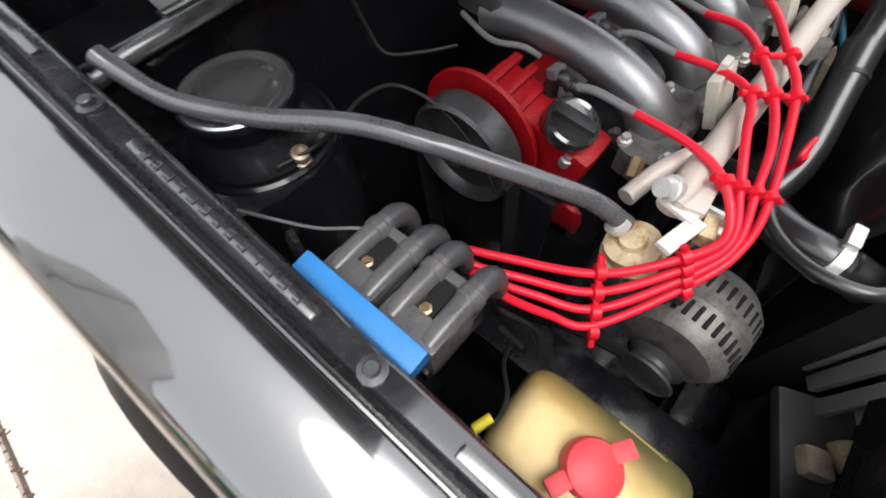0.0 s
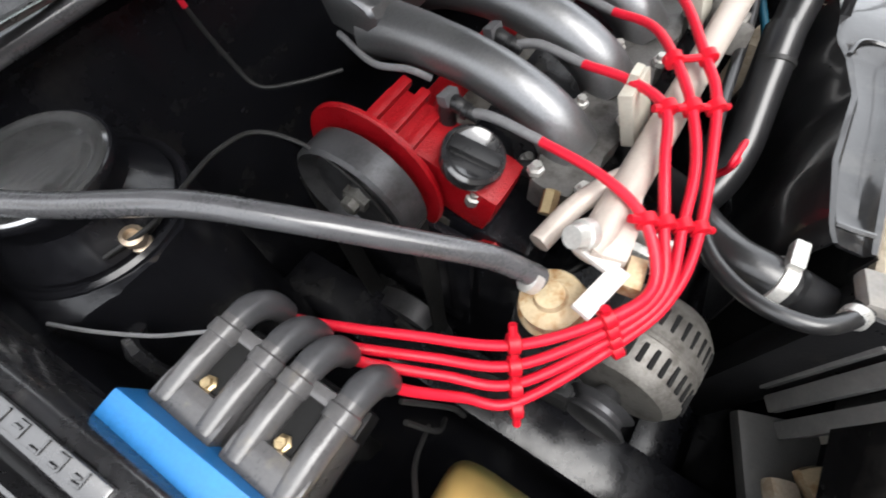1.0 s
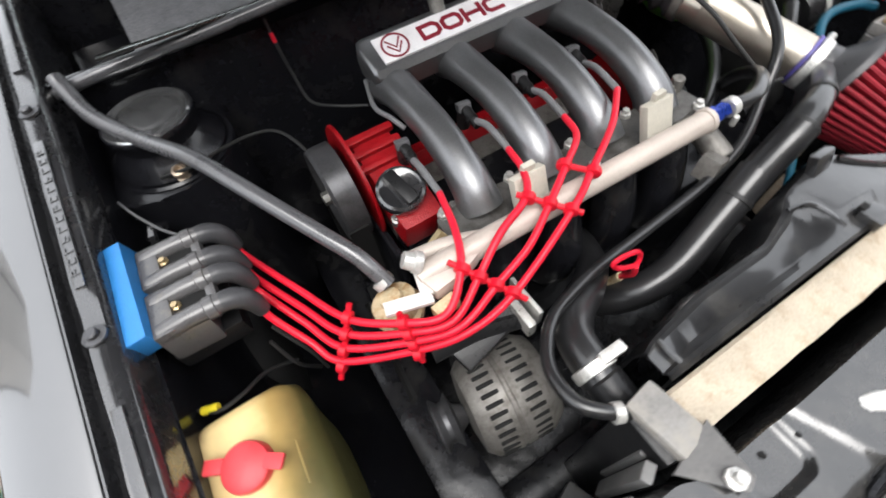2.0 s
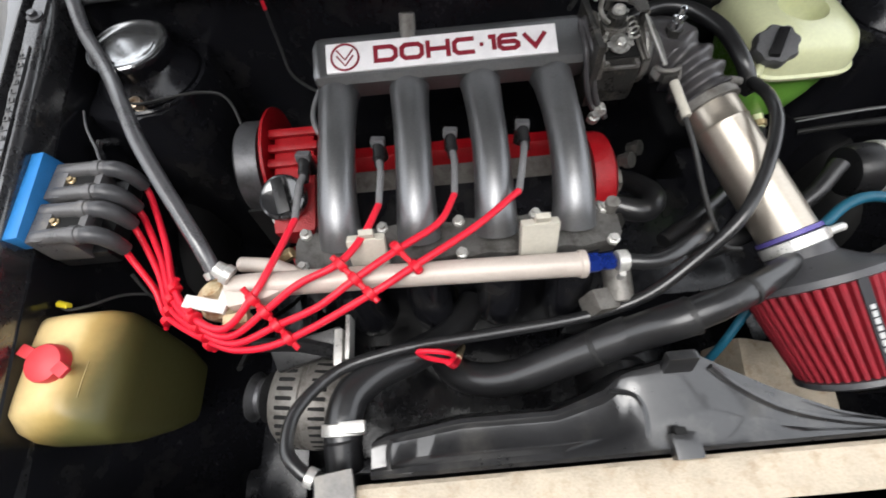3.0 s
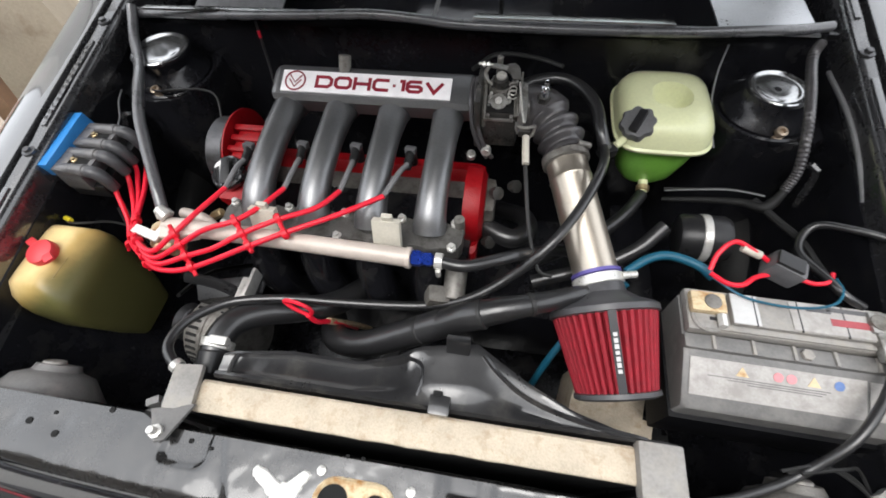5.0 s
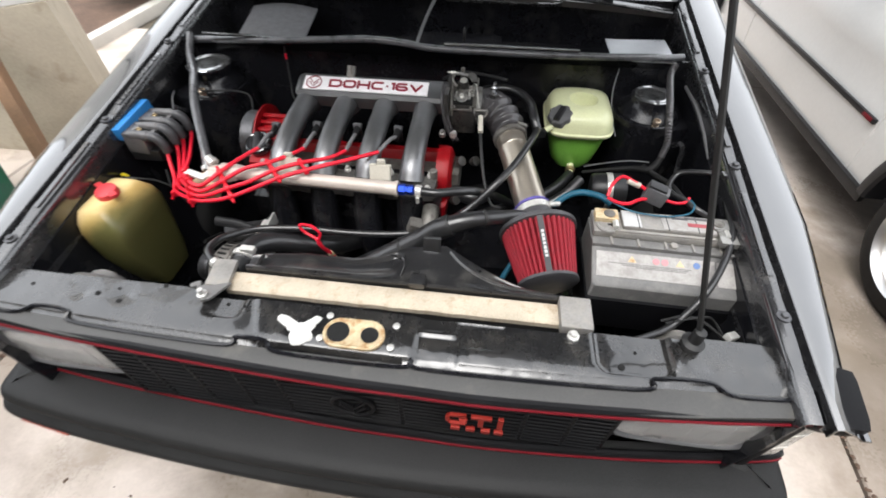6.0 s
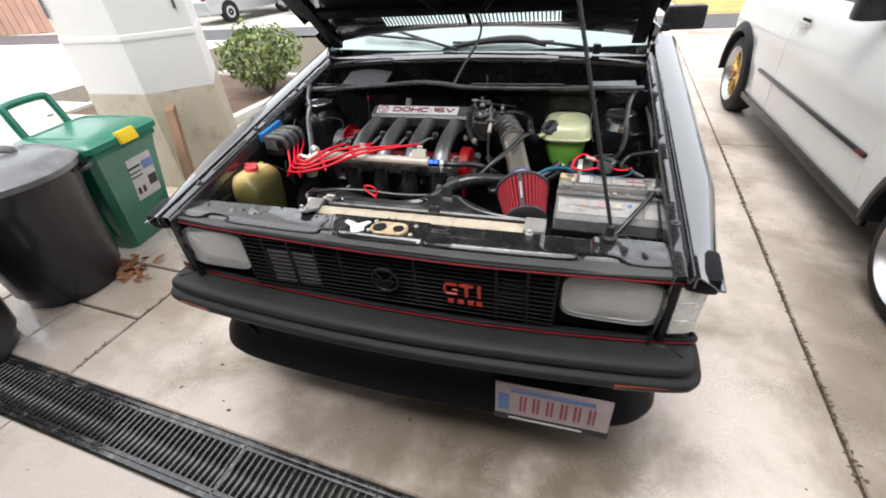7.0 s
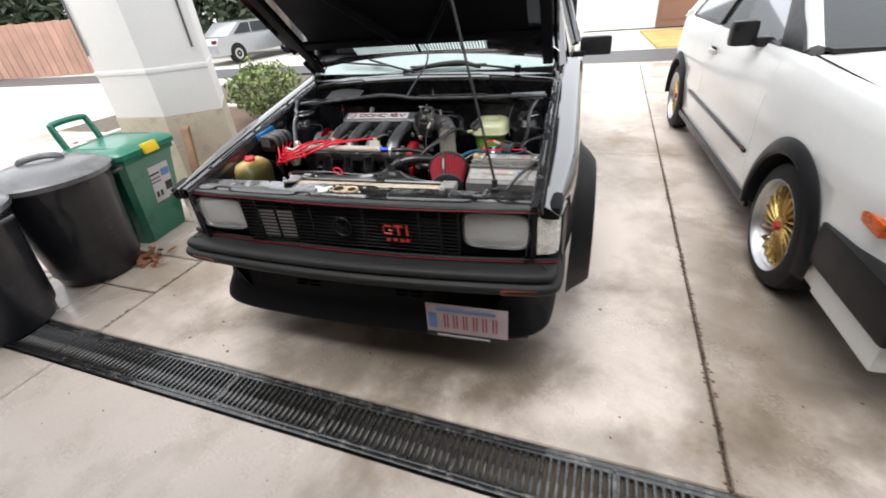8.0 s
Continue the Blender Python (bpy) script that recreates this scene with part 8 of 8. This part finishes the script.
    part("side_marker", box((X(0.826), 0.305, 0.607), (0.022, 0.16, 0.045), 0.005, rot(0, 0, s * 5)), "amber", wcar, "orange side marker")
    part("pillar", tube([(X(0.75), 1.24, 0.97), (X(0.68), 1.62, 1.18), (X(0.60), 2.0, 1.37)], 0.035, 8, 5), "white_paint", wcar)
    part("roof_rail", tube([(X(0.60), 2.0, 1.372), (X(0.60), 2.6, 1.39), (X(0.60), 3.38, 1.35), (X(0.70), 3.66, 1.05), (X(0.77), 3.85, 0.96)], 0.04, 8, 5), "white_paint", wcar)
    part("rear_quarter", prism([V(X(0.79), 3.58, 0.955), V(X(0.79), 3.98, 0.94), V(X(0.64), 3.55, 1.30), V(X(0.63), 3.38, 1.33)], (-s * 0.02, 0, 0)), "white_paint", wcar)
    part("bumper_end", box((X(0.815), 0.240, 0.427), (0.09, 0.50, 0.165), 0.022), "grille_plastic", wcar, "black bumper end")
    part("lower_panel", box((X(0.80), 0.24, 0.285), (0.05, 0.42, 0.13), 0.012), "white_paint", wcar)
part("hood", sheet([[V(WX + x, y, z - 0.03 * (x / 0.79) ** 2) for x in lin(-0.79, 0.79, 11)] for y, z in ((0.14, 0.85), (0.18, 0.90), (0.3, 0.925), (0.7, 0.965), (1.16, 0.995))], 0.004), "white_paint", wcar, "white hood")
part("windscreen", sheet([[V(WX + x * w, y + 0.05 * (x / 0.7) ** 2, z) for x in lin(-0.74, 0.74, 9)] for y, z, w in ((1.19, 0.985, 1.0), (1.55, 1.17, 0.93), (1.98, 1.37, 0.84))], 0.005), "dark_glass", wcar, "dark windscreen")
part("cowl", box((WX, 1.17, 0.985), (1.46, 0.07, 0.02), 0.006), "black_plastic", wcar)
part("roof", sheet([[V(WX + x, y, z - 0.04 * (x / 0.6) ** 4) for x in lin(-0.62, 0.62, 9)] for y, z in ((1.98, 1.385), (2.2, 1.41), (2.7, 1.42), (3.2, 1.40), (3.42, 1.36))], 0.005), "white_paint", wcar)
part("tailgate", sheet([[V(WX + x, y, z) for x in (-0.7, 0, 0.7)] for y, z in ((3.42, 1.36), (3.85, 0.98), (4.02, 0.9), (4.04, 0.4), (3.98, 0.25))], 0.005), "white_paint", wcar)
part("nose", box((WX, 0.13, 0.66), (1.5, 0.05, 0.36), 0.02), "black_plastic", wcar)
part("front_bumper", box((WX, 0.06, 0.427), (1.64, 0.14, 0.163), 0.03), "black_plastic", wcar, "black front bumper")
part("front_apron", box((WX, 0.12, 0.29), (1.5, 0.05, 0.14), 0.02), "white_paint", wcar)
# solid black boxes stand in for the shade beneath and inside the car
part("underbody", box((WX, 2.0, 0.24), (1.3, 3.4, 0.06), 0.02), "void_shade", wcar)
part("cabin", box((WX, 2.7, 0.6), (1.35, 1.9, 0.6), 0.05), "void_shade", wcar)

# ---------------------------------------------------------------- bins


def black_bin(x, y, turn, label):
    t = thing("trash_can", label, "trash can", (0, 0, 0), "black trash cans")
    bm = bmesh.new()
    rings = []
    for r, z in ((0.20, 0.0), (0.215, 0.012), (0.225, 0.06), (0.232, 0.08), (0.255, 0.40), (0.268, 0.52), (0.272, 0.53), (0.282, 0.60), (0.286, 0.615), (0.286, 0.635), (0.272, 0.636), (0.262, 0.52)):
        rings.append([V(r * (1 + (0.035 if (k // 4) % 2 and 0.07 < z < 0.55 else 0)) * math.cos(2 * math.pi * k / 48), r * (1 + (0.035 if (k // 4) % 2 and 0.07 < z < 0.55 else 0)) * math.sin(2 * math.pi * k / 48), z) for k in range(48)])
    loft(bm, rings)
    part("body", bm, "bin_black", t, "black ribbed plastic body")
    lid = part("lid", lathe((0, 0, 0.632), (0, 0, 1), [(0.29, -0.02), (0.302, -0.018), (0.305, 0.008), (0.295, 0.018), (0.27, 0.024), (0.25, 0.04), (0.19, 0.062), (0.10, 0.075), (0.01, 0.078)], 48), "bin_lid_lit", t, "domed lid in grey lightened to paint in the sky's reflection")
    part("lid_handle", tube([(-0.09, 0, 0.69), (-0.085, 0, 0.722), (0, 0, 0.735), (0.085, 0, 0.722), (0.09, 0, 0.69)], 0.012, 8, 5, None, 1.6), "bin_lid_lit", lid)
    part("lid_step", lathe((0, 0, 0.668), (0, 0, 1), [(0.235, 0), (0.225, 0.01), (0.215, 0.012), (0.205, 0.006)], 40), "bin_lid_lit", lid)
    for a in (0, math.pi):
        hm2 = Matrix.Rotation(a, 4, "Z")
        part("side_handle", tube([hm2 @ V(0.285, -0.07, 0.58), hm2 @ V(0.325, -0.06, 0.585), hm2 @ V(0.33, 0, 0.587), hm2 @ V(0.325, 0.06, 0.585), hm2 @ V(0.285, 0.07, 0.58)], 0.011, 8, 4), "bin_black", t)
        part("lid_latch", box(hm2 @ V(0.298, 0, 0.615), (0.02, 0.07, 0.05), 0.006, hm2), "bin_black", t)
    t.matrix_basis = pose(x, y, 0, 0, 0, turn)
    return t


black_bin(-2.03, 0.34, 50, "black plastic trash can with a domed lid beside the green cart")
black_bin(-2.02, -0.215, 20, "black plastic trash can at the end of the trench drain")

cart = thing("wheelie_bin", "green wheeled cart with a yellow latch and white sticker", "wheelie bin", (0, 0, 0))
bm = bmesh.new()
ring = lambda w, d0, d1, z, c=0.03: [V(x, y, z) for x, y in ((-w + c, d0), (w - c, d0), (w, d0 + c), (w, d1 - c), (w - c, d1), (-w + c, d1), (-w, d1 - c), (-w, d0 + c))]
loft(bm, [ring(0.175, 0.11, 0.40, 0.0), ring(0.18, 0.10, 0.41, 0.02), ring(0.215, 0.02, 0.455, 0.50), ring(0.222, 0.005, 0.47, 0.565), ring(0.23, -0.01, 0.48, 0.57), ring(0.23, -0.01, 0.48, 0.60), ring(0.21, 0.01, 0.46, 0.602)])
part("body", bm, "bin_green", cart, "green tapered plastic body")
bm = bmesh.new()
loft(bm, [ring(0.235, -0.02, 0.47, 0.603), ring(0.24, -0.028, 0.475, 0.608), ring(0.24, -0.028, 0.475, 0.635), ring(0.228, -0.01, 0.465, 0.652), ring(0.20, 0.04, 0.43, 0.668), ring(0.12, 0.1, 0.36, 0.672)])
lid = part("lid", bm, "bin_green", cart, "green domed lid")
part("lid_ridge", tube([(-0.16, 0.05, 0.662), (0.16, 0.05, 0.662), (0.17, 0.12, 0.668), (0.17, 0.38, 0.668), (-0.17, 0.38, 0.668), (-0.17, 0.12, 0.668), (-0.16, 0.05, 0.662)], 0.007, 6, 1), "bin_green", lid)
part("latch", box((0.0, -0.032, 0.628), (0.11, 0.03, 0.065), 0.008, rot(-12)), "yellow_sticker", cart, "yellow latch tab")
part("handle", tube([(-0.125, 0.45, 0.60), (-0.122, 0.50, 0.775), (-0.095, 0.51, 0.81), (0.095, 0.51, 0.81), (0.122, 0.50, 0.775), (0.125, 0.45, 0.60)], 0.02, 10, 4), "bin_green", cart, "green push bar")
for s in (-1, 1):
    part("cart_wheel", lathe((s * 0.2, 0.40, 0.09), (s, 0, 0), [(0.05, 0), (0.09, 0.004), (0.09, 0.045), (0.03, 0.05)], 24), "rubber", cart)
    part("flank_rib", box((s * 0.212, 0.2, 0.3), (0.012, 0.02, 0.44), 0.005, rot(0, s * 4)), "bin_green", cart)
lm = rot(9.4)
stk = part("sticker", box((0.045, 0.0405, 0.37), (0.17, 0.002, 0.25), 0.0005, lm), "white_label", cart, "white instruction sticker")
for x, z, w, h, m in ((0.06, 0.43, 0.07, 0.05, "ink_blue"), (0.065, 0.33, 0.06, 0.06, "ink"), (-0.03, 0.44, 0.08, 0.012, "ink"), (-0.03, 0.41, 0.08, 0.01, "boot_grey"), (-0.03, 0.385, 0.08, 0.01, "boot_grey"), (-0.045, 0.30, 0.02, 0.04, "ink"), (-0.01, 0.30, 0.02, 0.04, "ink")):
    part("sticker_bar", box((x + 0.03, 0.0385 - (z - 0.37) * 0.166, z), (w, 0.002, h), 0.0004, lm), m, stk)
cart.matrix_basis = pose(-1.87, 0.84, 0, 0, 0, 95)

# ---------------------------------------------------------------- leaves, bush, planter
rnd = random.Random(5)
bm = bmesh.new()
for k in range(70):
    a, r = rnd.uniform(0, 6.28), abs(rnd.gauss(0, 0.07))
    c = V(-1.81 + r * math.cos(a) * 1.3, 0.46 + r * math.sin(a), 0.004 + rnd.uniform(0, 0.02))
    m3 = Euler((rnd.uniform(-0.7, 0.7), rnd.uniform(-0.7, 0.7), rnd.uniform(0, 6.28))).to_matrix()
    L, W = rnd.uniform(0.02, 0.045), rnd.uniform(0.008, 0.018)
    pts = [V(-L, 0, 0), V(-L * 0.3, -W, 0.004), V(L * 0.5, -W * 0.8, 0.003), V(L, 0, 0), V(L * 0.5, W * 0.8, 0.003), V(-L * 0.3, W, 0.004)]
    bm.faces.new([bm.verts.new(c + m3 @ p) for p in pts])
solo("fallen_leaves", bm, "dry_leaf", "small heap of dry brown leaves on the concrete", "leaves", kind="stuff")
bm = bmesh.new()
for k in range(620):
    if k < 90:
        x, y, r = rnd.uniform(-1.3, 2.6), rnd.uniform(-1.4, 0.6), rnd.choice((0.002, 0.003, 0.004, 0.006, 0.009))
    else:
        p = env((UR if k % 3 else UL) + rnd.gauss(0, 0.007), rnd.uniform(-0.24, 2.7), 0)
        x, y, r = p.x, p.y, rnd.uniform(0.003, 0.009)
    a0 = rnd.uniform(0, 6.28)
    rim = [(r * rnd.uniform(0.45, 1.25), a0 + 2 * math.pi * i / 7) for i in range(7)]
    loft(bm, [[V(x + q * f * math.cos(a), y + q * f * math.sin(a) * 0.8, z) for q, a in rim] for f, z in ((1.0, 0.0005), (0.75, 0.002), (0.2, 0.0026))])
solo("grit", bm, "soil", "dark grit and crumbs scattered on the concrete", "grit", kind="stuff")

bed_pts = [V(-5.2, 2.55, 0), V(-2.88, 2.62, 0), V(-2.80, 4.35, 0), V(-5.2, 4.6, 0)]
solo("planter_soil", prism([p + V(0, 0, 0.0) for p in bed_pts], (0, 0, 0.04), 0.01), "soil", "dark mulch bed beside the driveway", "planter", kind="structure")
for a, b in zip(bed_pts, bed_pts[1:] + bed_pts[:1]):
    d = (b - a)
    solo("planter_kerb", box((a + b) / 2 + V(0, 0, 0.03), (d.length + 0.1, 0.1, 0.09), 0.012, rot(0, 0, math.degrees(math.atan2(d.y, d.x)))), "concrete_far", "pale concrete kerb round the mulch bed", "kerb", "planter kerbs", kind="structure")
bush = thing("bush", "dense green shrub with small glossy leaves in the bed", "bush", (-3.10, 3.68, 0.03))
stem = bmesh.new()
for k in range(9):
    a = 2 * math.pi * k / 9
    tube([(-3.10, 3.68, 0.0), (-3.10 + 0.14 * math.cos(a), 3.68 + 0.14 * math.sin(a), 0.25), (-3.10 + 0.33 * math.cos(a + 0.3), 3.68 + 0.33 * math.sin(a + 0.3), 0.6)], [0.022, 0.012, 0.005], 6, 3, stem)
part("stems", stem, "bark", bush)
verts, faces = [], []
for k in range(2000):
    while True:
        p = V(rnd.uniform(-1, 1), rnd.uniform(-1, 1), rnd.uniform(-1, 1))
        if 0.35 < p.length < 1:
            break
    p = p.normalized() * p.length ** 0.5
    lump = 0.8 + 0.32 * noise.noise(p * 2.3) + 0.12 * noise.noise(p * 6)
    c = V(-3.10 + 0.55 * p.x * lump, 3.68 + 0.5 * p.y * lump, 0.45 + 0.38 * p.z * lump)
    m3 = Euler((rnd.uniform(-1, 1), rnd.uniform(-1, 1), rnd.uniform(0, 6.28))).to_matrix()
    L, W = rnd.uniform(0.03, 0.055), rnd.uniform(0.011, 0.02)
    i = len(verts)
    verts += [c + m3 @ q for q in (V(-L, 0, 0), V(0, -W, 0.006), V(L, 0, 0), V(0, W, 0.006))]
    faces += [(i, i + 1, i + 2), (i, i + 2, i + 3)]
me = bpy.data.meshes.new("leaves")
me.from_pydata(verts, [], faces)
me.materials.append(M["leaf"])
tagged(part("leaves", me, "leaf", bush), kind="stuff")

# ---------------------------------------------------------------- house corner, fence, far street
corner = thing("house_corner", "white stucco house corner on a tan concrete base", "wall", (-2.4, 1.7, 0), kind="structure")
foot = [V(-2.735, 1.37, 0), V(-2.249, 1.382, 0), V(-1.925, 1.651, 0), V(-2.33, 2.15, 0), V(-2.735, 2.15, 0)]
part("base", prism(foot, (0, 0, 0.672), 0.006), "stone_base", corner, "tan stained concrete base")
mid = sum(foot, V(0, 0, 0)) / 5
up = [mid + (p - mid) * 0.985 + V(0, 0, 0.674) for p in foot]
part("column", prism(up, (0, 0, 2.2), 0.006), "stucco", corner, "white stucco column")
part("moulding", prism([mid + (p - mid) * 1.0 + V(0, 0, 0.985) for p in foot], (0, 0, 0.035), 0.006), "stucco", corner)
for p, q in ((V(-1.98, 1.607, 0), V(-1.968, 1.616, 0)), (V(-2.715, 1.372, 0), V(-2.70, 1.372, 0))):
    d = (q - p).normalized()
    nrm = V(d.y, -d.x, 0)
    part("dark_reveal", prism([p + nrm * 0.004 + V(0, 0, 1.13), q + nrm * 0.004 + V(0, 0, 1.13), q + nrm * 0.004 + V(0, 0, 2.8), p + nrm * 0.004 + V(0, 0, 2.8)], nrm * 0.006), "boot_grey", corner)
solo("leaning_board", prism([V(-1.98, 1.17, 0.0), V(-1.94, 1.20, 0.0), V(-2.11, 1.45, 0.60), V(-2.15, 1.42, 0.60)], (0.10, -0.12, 0.0), 0.003), "wood_brown", "brown wooden board leaning on the house base", "board")

fence = thing("fence", "reddish brown wooden fence across the street", "fence", (-17, 10, 0))
for k in range(70):
    x = -30 + k * 0.26
    y = 8.2 + (x + 22) * 0.2
    part("board", box((x, y, 0.75), (0.256, 0.03, 1.5 + 0.02 * (k % 3)), 0.01, rot(0, 0, 11), None, 1), "fence_wood", fence)
part("rail", box((-21, 8.47, 1.35), (18, 0.05, 0.09), 0.01, rot(0, 0, 11)), "fence_wood", fence)
verts, faces = [], []
for k in range(15000):
    x = rnd.uniform(-32, -9)
    top = 3.1 + 0.9 * noise.noise((x * 0.35, 0, 0)) + 0.3 * noise.noise((x * 1.4, 3, 0))
    c = V(x, 10.6 + 0.2 * (x + 22) + rnd.uniform(-0.9, 0.9), rnd.uniform(0.3, top))
    m3 = Euler((rnd.uniform(-1, 1), rnd.uniform(-1, 1), rnd.uniform(0, 6.28))).to_matrix()
    L, W = rnd.uniform(0.14, 0.28), rnd.uniform(0.07, 0.14)
    i = len(verts)
    verts += [c + m3 @ q for q in (V(-L, 0, 0), V(0, -W, 0.02), V(L, 0, 0), V(0, W, 0.02))]
    faces += [(i, i + 1, i + 2), (i, i + 2, i + 3)]
me = bpy.data.meshes.new("hedge")
me.from_pydata(verts, [], faces)
me.materials.append(M["far_wood"])
tagged(new("hedge", me), "dark green hedge behind the fence", "hedge", kind="stuff")
tagged(new("road", finish(sheet([[V(x, y, -0.022) for y in (7.7, 9.2)] for x in (-40, 0, 40)]), "road", "boot_grey")), "grey street running past the driveways", "road", kind="structure")
solo("grass_strip", box((3.4, 11.0, -0.01), (2.2, 3.4, 0.05), 0.02), "dry_grass", "dry yellow grass strip", "grass", kind="structure")


def far_house(x0, x1, y, h, label, doors):
    hs = thing("house", label, "house", ((x0 + x1) / 2, y + 3, 0), "houses across the street")
    part("wall", box(((x0 + x1) / 2, y + 3, h / 2), (x1 - x0, 6, h), 0.02), "stucco", hs)
    part("roof", prism([V(x0 - 0.4, y - 0.5, h), V(x0 - 0.4, y + 6.5, h), V(x0 - 0.4, y + 3, h + 1.6)], (x1 - x0 + 0.8, 0, 0)), "boot_grey", hs)
    for a, b, m in doors:
        d = part("garage_door", box(((a + b) / 2, y - 0.03, 1.1), (b - a, 0.05, 2.2), 0.01), m, hs)
        for k in range(3):
            part("door_panel", box(((a + b) / 2, y - 0.06, 0.4 + k * 0.55), (b - a - 0.2, 0.02, 0.42), 0.01), m, d)
    return hs


far_house(0.4, 12, 13.3, 3.4, "white stucco house with a brown garage door", ((2.75, 5.2, "door_brown"),))
far_house(-13.5, -2.5, 17.5, 3.4, "white stucco house with pale garage doors", ((-11.5, -9.2, "door_brown"), (-8.2, -5.6, "white_label")))

sedan = thing("sedan", "silver grey sedan parked across the street", "car", (-8.9, 11.3, 0))
prof = [(-2.2, 0.55), (-2.25, 0.75), (-2.1, 0.92), (-1.3, 0.98), (-0.75, 1.40), (0.55, 1.43), (1.25, 1.05), (2.05, 0.92), (2.25, 0.75), (2.22, 0.35), (-2.2, 0.3)]
for nm, z0, pp, w in (("body", 0, [p if p[1] < 1.06 else (p[0], 0.98) for p in prof], 0.88),):
    part("body", prism([V(-8.9 + x, 11.3 - w, z) for x, z in ((-2.22, 0.3), (-2.28, 0.7), (-2.1, 0.93), (-1.3, 0.97), (1.3, 0.97), (2.1, 0.9), (2.26, 0.7), (2.22, 0.3))], (0, 2 * w, 0), 0.06), "grey_paint", sedan, "silver grey body")
part("cabin", prism([V(-8.9 + x, 11.3 - 0.72, z) for x, z in ((-1.55, 0.95), (-0.85, 1.40), (0.45, 1.42), (1.35, 0.95))], (0, 1.44, 0), 0.06), "grey_paint", sedan)
for a, b, c, d2 in (((-1.22, 0.99), (-0.38, 0.99), (-0.38, 1.34), (-0.76, 1.34)), ((-0.3, 0.99), (0.95, 0.99), (0.42, 1.35), (-0.3, 1.35))):
    part("side_window", prism([V(-8.9 + p[0], 11.3 - 0.735, p[1]) for p in (a, b, c, d2)], (0, 0.02, 0)), "dark_glass", sedan)
for x in (-1.35, 1.35):
    whl = part("wheel", lathe((-8.9 + x, 11.3 - 0.90, 0.32), (0, 1, 0), [(0.19, 0), (0.3, 0.0), (0.32, 0.03), (0.32, 0.2), (0.1, 0.21)], 28), "rubber", sedan)
    part("rim", lathe((-8.9 + x, 11.3 - 0.895, 0.32), (0, -1, 0), [(0.2, 0), (0.19, 0.01), (0.05, 0.0), (0.01, 0.01)], 20), "rim_polish", whl)

part("tail_lamp", box((-8.9 - 2.2, 11.3 - 0.74, 0.8), (0.12, 0.2, 0.12), 0.02), "red_trim", sedan, "red tail lamp")
for x in (-1.35, 1.35):
    # black discs on the body paint the shaded wheel wells
    part("wheel_well", lathe((-8.9 + x, 11.3 - 0.885, 0.33), (0, 1, 0), [(0.37, 0), (0.37, 0.02)], 24), "void_shade", sedan)
other = copy_thing(sedan, pose(-7.3, 13.2, 0, 0, 0, 80) @ Matrix.Scale(0.76, 4))
tagged(other, "pale grey sedan with red tail lamps parked further along the street", "car")
sedan.matrix_basis = pose(-9.4, 11.5, 0, 0, 0, 80) @ Matrix.Scale(0.76, 4)

# garage round the camera
GV = -1.2
for nm, u0, u1, v0, v1, z0, z1 in (("wall_back", -3.6, 3.9, -5.6, -5.45, 0, 2.6), ("wall_left", -3.6, -3.45, -5.45, GV, 0, 2.6), ("wall_right", 3.75, 3.9, -5.45, GV, 0, 2.6)):
    solo(nm, box(env((u0 + u1) / 2, (v0 + v1) / 2, (z0 + z1) / 2), (u1 - u0, v1 - v0, z1 - z0), 0.01, ENV), "garage_wall", "plain white garage wall behind the camera", "wall", kind="structure")
solo("ceiling", box(env(0.15, (GV - 5.6) / 2, 2.68), (7.5, GV + 5.6, 0.16), 0.01, ENV), "garage_wall", "plain white garage ceiling", "ceiling", kind="structure")
